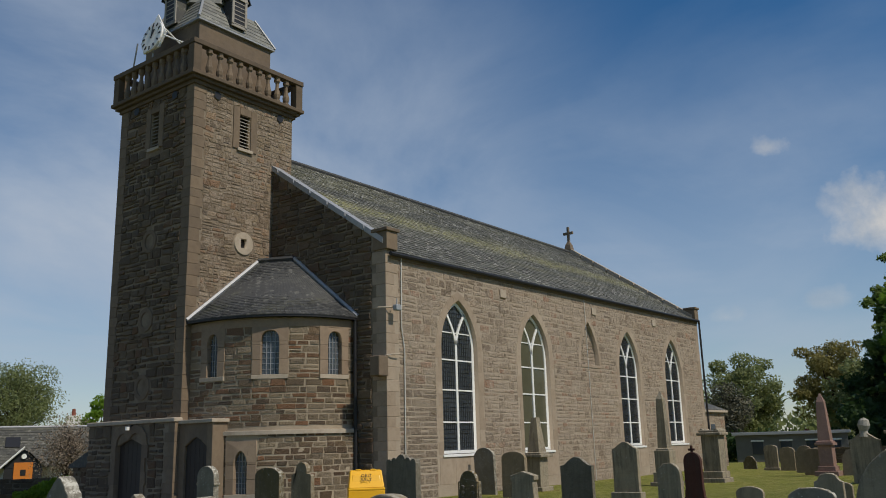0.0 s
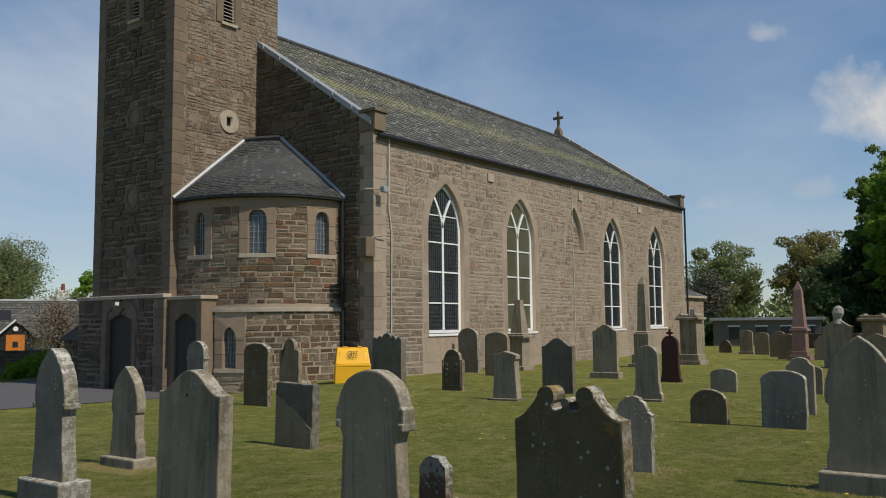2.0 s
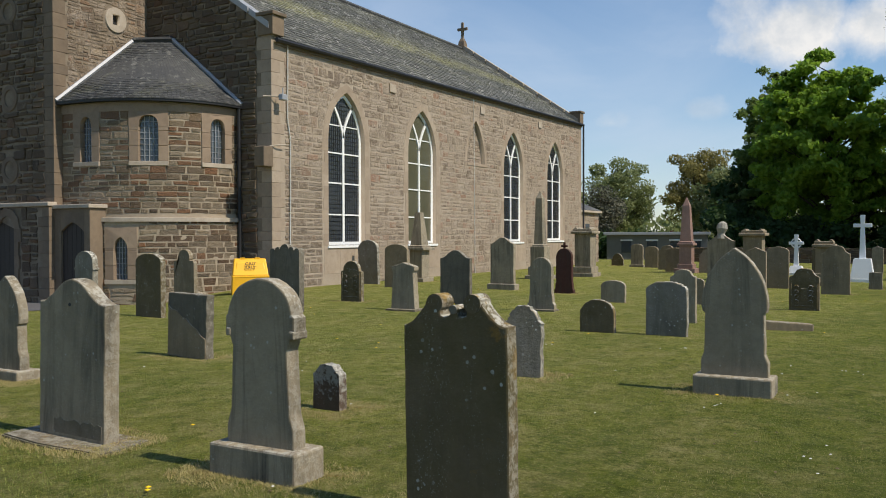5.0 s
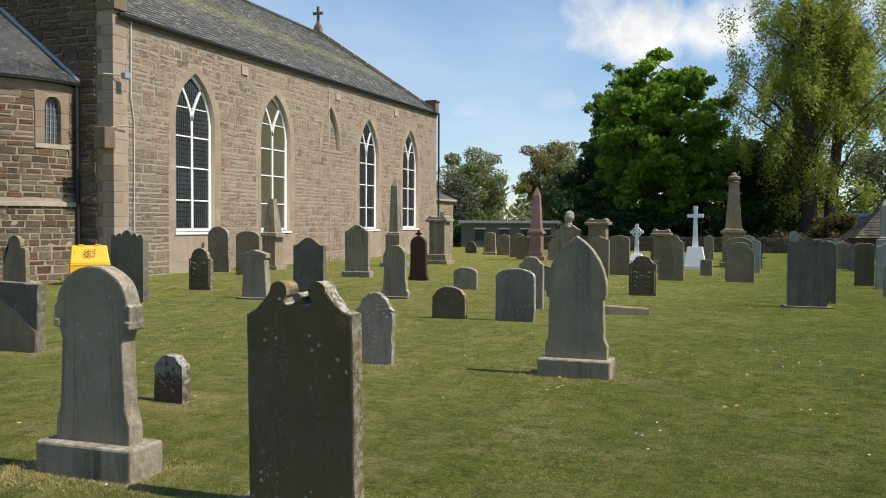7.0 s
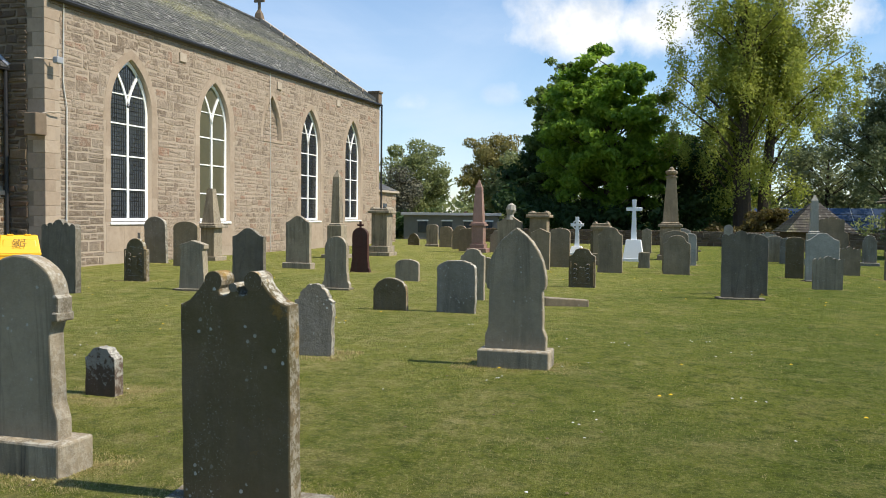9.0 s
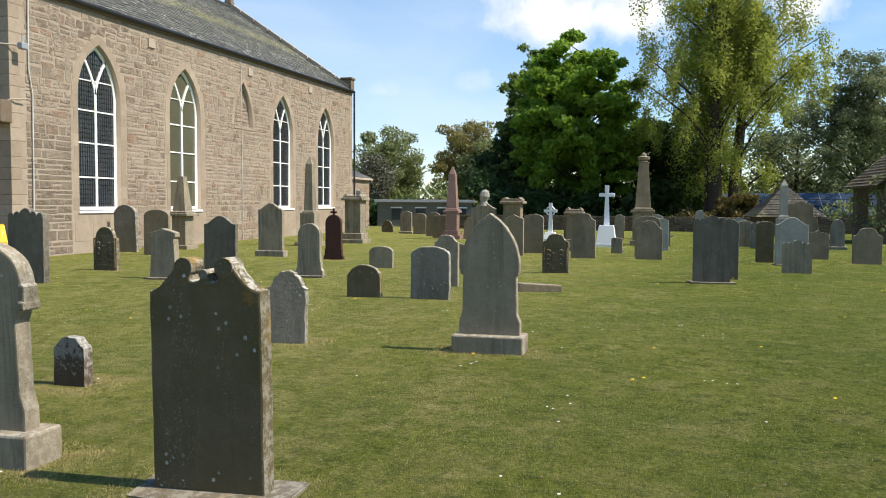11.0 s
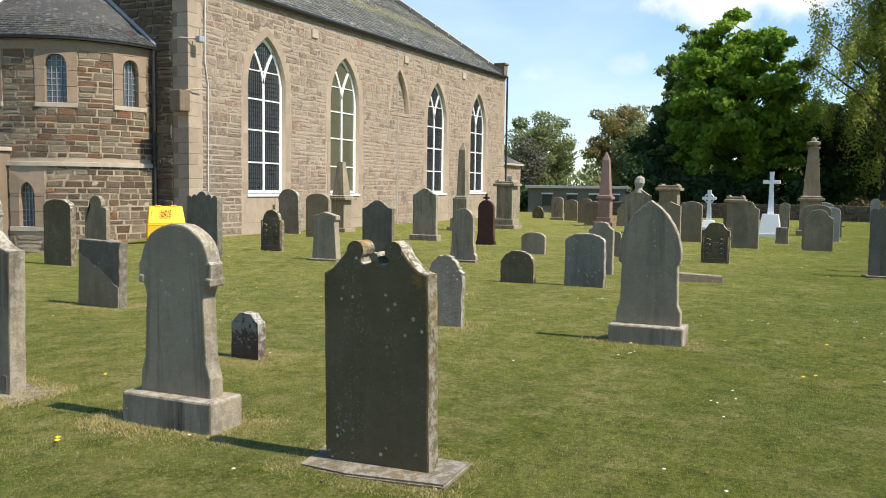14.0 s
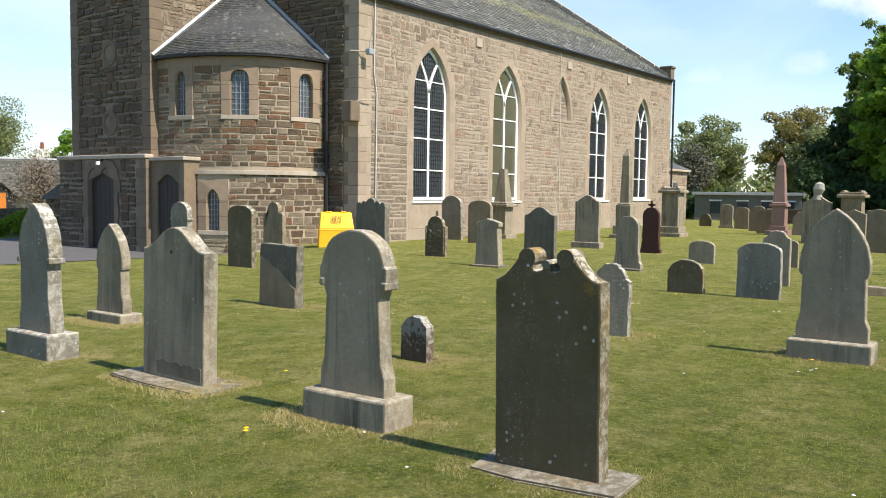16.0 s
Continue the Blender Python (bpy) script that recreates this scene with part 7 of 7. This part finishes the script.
for k, (x, y, h, w, mt, lab) in enumerate(((68.0, -2.0, 8.5, 3.6, leaf_dark, "dark tree behind the tall lime"), (90.0, -13.5, 12.0, 6.0, leaf_ash, "grey-green tree behind the solar shed"), (92.0, -4.0, 12.5, 5.5, leaf_lime, "yellow-green tree behind the solar shed"),
                                           (70.0, 0.8, 9.0, 3.6, leaf_dark, "dark tree between sycamore and lime"), (84.0, -22.0, 13.0, 5.5, leaf_grey, "thin-leaved tree at the churchyard's edge"))):
    tree("tree", x, y, h, w, 0.4, mt, lab, 41 + k, lobes=55, per=190, size=0.19, trunk=0.28)


def shrub(name, x, y, w, h, material, label, seed, size=0.08, n=26, per=170, cat="shrub"):
    rng = random.Random(seed)
    g = ground_z(x, y)
    t = empty(name, label, cat, m=pose(x, y, g))
    cs = [(rng.uniform(-w, w) * 0.72, rng.uniform(-w, w) * 0.72, rng.uniform(0.12, 0.82) * h) for _ in range(n)]
    rs = [rng.uniform(0.2, 0.34) * min(w, h) for _ in range(n)]
    for c in cs[:10]:
        part("stem", tube([(0, 0, -0.1), (c[0] * 0.4, c[1] * 0.4, c[2] * 0.6), c], [0.04, 0.03, 0.008], 5), bark, t)
    tagged(leaf_cloud("leaves", cs, rs, per, size, material, t, seed, 0.85), kind="stuff")


shrub("bush", 18.95, 34.9, 0.85, 1.1, bush_green, "bright yellow-green bush by the garden wall", 61)
shrub("bush", 18.0, 35.35, 0.5, 0.75, bush_green, "smaller bright green bush by the garden wall", 62)
shrub("ivy_mound", 57.9, -5.4, 1.5, 2.6, ivy_leaf, "rounded mound of brown-green ivy round a stump", 63, 0.11, 40)
shrub("ivy_mound", 57.8, -3.0, 1.6, 1.4, ivy_leaf, "low mound of dark ivy under the lime", 64, 0.11, 34)
shrub("red_shrub", 63.5, 16.0, 1.0, 2.2, red_leaf, "dark red-leaved shrub behind the low building", 65, 0.1, 24)

# the dark undergrowth along the boundary
rng = random.Random(5)
cs, rs = [], []
for k in range(300):
    f = rng.random()
    x, y = 64 + rng.uniform(-2.2, 6), 27 - 48 * f
    if y < -2.5:
        x += 22
    h = (3.9 if -3 < y < 14 else 2.2) * (0.7 + 0.6 * noise.noise((y * 0.2, 0, 7)))
    cs.append((x, y, rng.uniform(0.2, max(0.6, h))))
    rs.append(rng.uniform(0.6, 1.15))
und = leaf_cloud("undergrowth", cs, rs, 110, 0.2, leaf_dark, None, 71)
tagged(und, "dark evergreen undergrowth along the churchyard's edge", "undergrowth", kind="stuff")
cs, rs = [], []
for k in range(620):
    a = radians(rng.uniform(-35, 100))
    d = rng.uniform(115, 150)
    cs.append((d * math.cos(a), d * math.sin(a), rng.uniform(-1, 5.5 + 2.5 * noise.noise((a * 9, 1, 0)))))
    rs.append(rng.uniform(1.8, 3.4))
far = leaf_cloud("far_woods", cs, rs, 60, 0.6, leaf_grey, None, 72)
tagged(far, "far belt of grey-green woodland", "woods", kind="stuff")

# ---- buildings round the churchyard ----
R27 = pose(27.92, 52.59, -1.8, 0, 0, -26.8)


def cottage():
    c = empty("cottage", "low white cottage with a grey slate roof and dark porch", "house", m=R27)
    part("wall", box(-22, 7.5, 0, 6, -0.3, 3.05, 0.02), whitewash, c)
    bm = bmesh.new()
    q = [bm.verts.new(p) for p in ((-22.3, -0.4, 2.95), (7.8, -0.4, 2.95), (7.8, 3, 5.35), (-22.3, 3, 5.35), (-22.3, 6.4, 2.95), (7.8, 6.4, 2.95))]
    bm.faces.new((q[0], q[1], q[2], q[3])), bm.faces.new((q[3], q[2], q[5], q[4]))
    roof_ = part("roof", bm, cottage_slate, c)
    V_, F_ = [], []
    rg = random.Random(4)
    for r in range(14):
        s0, s1 = r / 14, min((r + 1.12) / 14, 1)
        x = -22.3
        while x < 7.8:
            w = min(rg.uniform(0.3, 0.5), 7.8 - x)
            n = len(V_)
            for xx, s, tt in ((x + .01, s0, 0.05), (x + w - .01, s0, 0.05), (x + w - .01, s1, 0.012), (x + .01, s1, 0.012)):
                V_.append((xx, -0.4 + 3.4 * s - tt * 0.58, 2.95 + 2.4 * s + tt * 0.82))
            F_.append((n, n + 1, n + 2, n + 3))
            x += w
    tagged(sheet("slate_covering", V_, F_, cottage_slate, roof_), kind="stuff")
    part("ridge", tube([(-22.3, 3, 5.4), (7.8, 3, 5.4)], 0.1, 6), lead_grey, c)
    part("gutter", tube([(-22.3, -0.45, 2.92), (7.8, -0.45, 2.92)], 0.06, 6), black_iron, c)
    sk = part("skylight", box(-2.3, -1.45, -0.02, 0.02, -0.55, 0.55, 0.01), black_iron, c)
    sk.matrix_basis = Matrix.Translation((0, 1.55, 4.43)) @ Matrix.Rotation(radians(-54.8), 4, "X")
    # porch with a gable roof and an orange door
    px, up = -1.15, 0.55
    part("porch", box(px - 1.05, px + 1.05, -1.6, 0.0, -0.3, 2.3 + up, 0.02), black_iron, c)
    bm = bmesh.new()
    tri = [bm.verts.new(p) for y in (-1.62, 0.4) for p in ((px - 1.15, y, 2.3 + up), (px + 1.15, y, 2.3 + up), (px, y, 3.4 + up))]
    for f in ((0, 1, 2), (5, 4, 3), (0, 3, 4, 1), (1, 4, 5, 2), (2, 5, 3, 0)):
        bm.faces.new([tri[i] for i in f])
    part("porch_gable", bm, black_iron, c)
    bm = bmesh.new()
    q = [bm.verts.new(p) for p in ((px - 1.35, -1.8, 2.2 + up), (px, -1.8, 3.5 + up), (px, 0.8, 3.5 + up), (px - 1.35, 0.8, 2.2 + up), (px + 1.35, -1.8, 2.2 + up), (px + 1.35, 0.8, 2.2 + up))]
    bm.faces.new((q[0], q[1], q[2], q[3])), bm.faces.new((q[1], q[4], q[5], q[2]))
    bmesh.ops.solidify(bm, geom=bm.faces[:], thickness=0.08)
    part("porch_roof", bm, cottage_slate, c)
    part("bargeboard", tube([(px - 1.35, -1.84, 2.24 + up), (px, -1.84, 3.54 + up)], 0.06, 6), white_paint, c)
    d = part("door", box(px - 0.52, px + 0.52, -1.68, -1.63, 0.4, 2.62 + up, 0.01), orange_wood, c, "orange varnished door")
    part("door_light", box(px - 0.15, px + 0.15, -1.7, -1.675, 1.85 + up, 2.2 + up, 0.005), black_iron, d)
    part("porch_lamp", tube([(px, -1.72, 2.98 + up), (px, -1.64, 2.98 + up)], 0.15, 12), white_paint, c)
    part("window_strip", box(1.5, 3.0, -0.03, 0.02, 1.2, 2.4, 0.01), black_iron, c)


cottage()
ch = empty("chimney_house", "house behind with a white chimney and red pots", "house", m=pose(36.6, 64.96, -1.8, 0, 0, -28))
part("wall", box(-4, 4, 0, 5, -0.3, 3.5), whitewash, ch)
bm = bmesh.new()
q = [bm.verts.new(p) for p in ((-4.3, -0.3, 3.4), (4.3, -0.3, 3.4), (4.3, 2.5, 5.4), (-4.3, 2.5, 5.4), (4.3, 5.3, 3.4), (-4.3, 5.3, 3.4))]
bm.faces.new((q[0], q[1], q[2], q[3])), bm.faces.new((q[3], q[2], q[4], q[5]))
part("roof", bm, cottage_slate, ch)
part("chimney", box(-0.55, 0.55, 2.1, 2.9, 4.8, 6.7, 0.03), whitewash, ch)
part("chimney_pot", tube([(0, 2.5, 6.7), (0, 2.5, 7.25)], [0.17, 0.14], 10), red_clay, ch)


def stone_wall(name, a, b, thick, z0, z1, label, seed, mat, mort):
    """A free-standing rubble wall from a to b."""
    a, b = Vector(a), Vector(b)
    L = (b - a).length
    d = (b - a).normalized()
    nrm = Vector((-d.y, d.x))
    if nrm.dot(-a) < 0:
        nrm = -nrm
    w = empty(name, label, "wall", kind="structure")
    bm_ = box(0, L, -thick, 0, z0, z1 - 0.04)
    pl = lambda u, z, o: tuple((a + d * u + nrm * o).to_3d() + Vector((0, 0, z)))
    for v in bm_.verts:
        v.co = pl(v.co.x, v.co.z, v.co.y)
    core = part("core", bm_, mort, w)
    masonry(core, 0, L, z0, z1, lambda z: [], pl, None, mat, seed, tall=(0.16, 0.3), long=(0.25, 0.6), out=0.05)


stone_wall("boundary_wall", (5.0, 45.6), (22.3, 35.5), 0.4, -0.7, 0.78, "low grey rubble garden wall", 81, stone_tower, mortar_dark)
stone_wall("churchyard_wall", (56.6, 14.0), (55.0, -13.5), 0.45, -0.2, 0.95, "dark rubble churchyard wall under the trees", 82, stone_tower, mortar_dark)
stone_wall("churchyard_wall", (55.0, -13.5), (22.0, -22.0), 0.45, -0.2, 0.95, "rubble churchyard wall at the edge", 83, stone_tower, mortar_dark)

lowb = empty("low_building", "long low grey building with a flat roof", "building", m=pose(60.0, 16.2, 0, 0, 0, 14.5))
part("wall", box(0, 3, -3.4, 3.6, -0.2, 1.78, 0.02), grey_render, lowb)
part("roof", box(-0.3, 3.2, -3.6, 3.8, 1.78, 1.98, 0.02), lead_grey, lowb)
for y in (-2.6, -1.2, 0.4, 2.2):
    wn_ = part("window", box(-0.05, 0.03, y - 0.35, y + 0.35, 0.5, 1.35, 0.01), glass_dark, lowb)
    part("frame", box(-0.07, 0.0, y - 0.42, y + 0.42, 1.35, 1.45, 0.01), white_paint, wn_)

# slate-roofed pyramid hut and lychgate at the churchyard's edge
hut = empty("slate_hut", "small hut with a pyramid roof of worn slates", "hut", m=pose(50.5, -7.2, 0, 0, 0, 6))
part("wall", box(-1.4, 1.4, -1.5, 1.5, -0.2, 1.1, 0.03), stone_tower, hut)
for k in range(13):
    t0, t1 = k / 13, (k + 1.2) / 13
    bm = bmesh.new()
    ra = []
    for t, g in ((t0, 0.05), (min(t1, 1), 0.0)):
        hh = 2.45 * (1 - t) + g
        ra.append([bm.verts.new((a * hh * 0.72, b * hh * 0.74, 1.05 + 1.78 * t + (0.02 if g else 0))) for a, b in ((-1, -1), (1, -1), (1, 1), (-1, 1))])
    for i in range(4):
        bm.faces.new((ra[0][i], ra[0][(i + 1) % 4], ra[1][(i + 1) % 4], ra[1][i]))
    bm.faces.new(ra[0][::-1])
    part("slate_course", bm, slate_brown, hut)
shed = empty("solar_shed", "long shed roofed with blue solar panels", "building", m=pose(76.0, -10.0, 0, 0, 0, 2))
part("wall", box(0, 8, -9, 6, -0.2, 1.0), grey_render, shed)
part("roof", box(-0.3, 0.0, -9.2, 6.2, 0.95, 1.1), lead_grey, shed)
for i in range(3):
    for j in range(9):
        pn = part("solar_panel", box(-0.02, 0.02, -0.8, 0.8, 0, 1.0, 0.01), solar_blue, shed)
        pn.matrix_basis = Matrix.Translation((0.2 + i * 0.9, -8 + j * 1.68, 1.05 + i * 0.58)) @ Matrix.Rotation(radians(57), 4, "Y")
        part("panel_frame", box(-0.03, 0.03, -0.84, -0.8, 0, 1.0), alu, pn)
lych = empty("lychgate", "old lychgate with a mossy tiled roof and ivy", "gate", m=pose(43.6, -11.7, 0.4, 0, 0, -86))
for x, y in ((-1.7, -2.4), (1.7, -2.4), (-1.7, 1.2), (1.7, 1.2)):
    part("post", box(x - 0.28, x + 0.28, y - 0.28, y + 0.28, -0.7, 2.45, 0.02), stone_tower, lych)
V_, F_ = [], []
rg = random.Random(9)
for r in range(12):
    s0, s1 = r / 12, min((r + 1.15) / 12, 1)
    yy = -3.2
    while yy < 1.9:
        w = rg.uniform(0.22, 0.34)
        n = len(V_)
        for y_, s, tt in ((yy, s0, 0.06), (yy + w - .01, s0, 0.06), (yy + w - .01, s1, 0.0), (yy, s1, 0.0)):
            V_.append((-2.3 + 2.3 * s - tt * 0.6, y_, 2.15 + 1.9 * s + tt * 0.8))
        F_.append((n, n + 1, n + 2, n + 3))
        yy += w
clay_tile = slate_mat("mossy_clay_tile", (0.1, 0.075, 0.045), (0.16, 0.12, 0.065), 0.9)
tagged(sheet("tile_covering", V_, F_, clay_tile, lych), kind="stuff")
bm = bmesh.new()
q = [bm.verts.new(p) for p in ((-2.28, -3.1, 2.12), (-2.28, 1.8, 2.12), (0, 1.8, 4.02), (0, -3.1, 4.02), (2.28, -3.1, 2.12), (2.28, 1.8, 2.12))]
bm.faces.new((q[0], q[1], q[2], q[3])), bm.faces.new((q[3], q[2], q[5], q[4])), bm.faces.new((q[1], q[5], q[2]))
part("roof", bm, clay_tile, lych)
tagged(leaf_cloud("ivy", [(-1.8, -2.6, 0.4), (-1.8, -2.6, 1.1), (-1.7, -2.6, 1.8), (-1.9, -2.4, 2.3), (-1.7, 1.2, 0.6), (-1.7, 1.2, 1.5)], [0.5, 0.5, 0.6, 0.5, 0.5, 0.5], 160, 0.08, leaf_grey, lych, 91), kind="stuff")
bs_ = [(48 + rng.uniform(-1, 1), -9.5 - 0.9 * k, rng.uniform(0.4, 1.9)) for k in range(16)]
tagged(leaf_cloud("hedge", bs_, [rng.uniform(0.5, 0.8) for _ in bs_], 200, 0.09, leaf_grey, None, 92), "loose grey-green hedge by the churchyard wall", "hedge", kind="stuff")
pole = part("telegraph_pole", tube([(27.5, 60.5, -1.6), (27.5, 60.5, 6.6)], [0.14, 0.1], 8), bark)
tagged(pole, "plain dark wooden telegraph pole", "pole")
part("crossarm", tube([(26.7, 60.9, 6.2), (28.3, 60.1, 6.2)], 0.06, 6), bark, pole)


# ---- grass and flowers ----
gr = np.random.default_rng(17)


def blades(name, px, py, height, width, material, label, spread=0.5):
    n = len(px)
    pz = np.array([ground_z(a, b) for a, b in zip(px, py)]) if n < 60000 else np.zeros(n)
    h = height * (0.5 + gr.random(n))
    ang = gr.random(n) * 2 * np.pi
    w = width * (0.6 + 0.8 * gr.random(n))
    lean = spread * h * gr.normal(size=n)
    la = gr.random(n) * 2 * np.pi
    base = np.stack([px, py, pz - 0.012], 1)
    s = np.stack([np.cos(ang) * w, np.sin(ang) * w, np.zeros(n)], 1)
    tip = base + np.stack([np.cos(la) * lean, np.sin(la) * lean, h + 0.012], 1)
    v = np.stack([base - s, base + s, tip], 1).reshape(-1, 3)
    ob = sheet(name, v.tolist(), np.arange(3 * n).reshape(-1, 3).tolist(), material)
    return tagged(ob, label, "grass", kind="stuff")


def scatter(n, x0, x1, y0, y1, power=1.6):
    """Points over a stretch of lawn, closer together towards its near side."""
    f = gr.random(n) ** power
    return x0 + (x1 - x0) * f, y0 + (y1 - y0) * gr.random(n)


gx_, gy_ = scatter(290000, 2.2, 20.0, -6.5, 12.0, 1.9)
tuft = np.array([noise.noise((a * 1.7, b * 1.7, 0)) for a, b in zip(gx_, gy_)])
keep = gr.random(len(gx_)) < 0.62 + 0.7 * tuft
# the sheet's own height is close to level here
blades("grass", gx_[keep], gy_[keep], 0.019, 0.0024, blade_green, "short mown green grass blades", 0.9)
gx_, gy_ = scatter(36000, 2.2, 15.0, -5.5, 11.0)
dry = np.array([noise.noise((a * 0.8 + 9, b * 0.8, 0)) for a, b in zip(gx_, gy_)]) > 0.02
blades("dry_grass", gx_[dry], gy_[dry], 0.018, 0.003, blade_straw, "dry straw-coloured grass in patches", 0.9)
rx, ry = [], []
for fx, fy, hw in FOOT:
    for _ in range(7000 if fx < 7 else 2400 if fx < 12 else 500):
        a = gr.random() * 2 * math.pi
        d = 0.02 + 0.3 * gr.random() ** 1.6
        rx.append(fx + math.copysign(min(abs(math.cos(a)) * 3, 1) * 0.16, math.cos(a)) + d * math.cos(a))
        ry.append(fy + math.copysign(min(abs(math.sin(a)) * 1.6, 1) * hw, math.sin(a)) + d * math.sin(a))
blades("foot_grass", np.array(rx), np.array(ry), 0.017, 0.0045, blade_straw, "dry trimmed grass round the gravestones", 1.6)


def flower(name, mat, r, h, label, spots):
    """Small round flower heads, each a shallow dome of petals."""
    V_, F_ = [], []
    for x, y in spots:
        z = ground_z(x, y) + h
        n = len(V_)
        V_.append((x, y, z + r * 0.4))
        for k in range(8):
            q = r * (1 if k % 2 else 0.8)
            V_.append((x + q * math.cos(k * math.pi / 4), y + q * math.sin(k * math.pi / 4), z))
        F_ += [(n, n + 1 + k, n + 1 + (k + 1) % 8) for k in range(8)]
    tagged(sheet(name, V_, F_, mat), label, "flower", kind="stuff")


rngf = random.Random(3)
dand = [(rngf.uniform(5, 26), rngf.uniform(-6, 12)) for _ in range(60)] + [(3.9, 3.9), (3.95, 3.95), (8.2, -0.4), (8.3, -0.5), (10.5, 6.6), (10.7, 6.3), (11.0, 6.9)]
flower("dandelions", petal_yellow, 0.022, 0.045, "scattered yellow dandelion heads in the grass", dand)
cl = [(rngf.uniform(4, 16), rngf.uniform(-4, 5)) for _ in range(9)]
daisy = [(x + rngf.gauss(0, 0.15), y + rngf.gauss(0, 0.15)) for x, y in cl for _ in range(4)] + [(rngf.uniform(3, 14), rngf.uniform(-4, 9)) for _ in range(30)]
flower("daisies", petal_white, 0.013, 0.04, "scattered white daisies in the grass", daisy)
# fallen leaves and thatch
leafs = [(rngf.uniform(3, 16), rngf.uniform(-5, 9)) for _ in range(120)]
flower("dead_leaves", dead_leaf, 0.016, 0.014, "scattered brown dead leaves and thatch", leafs)
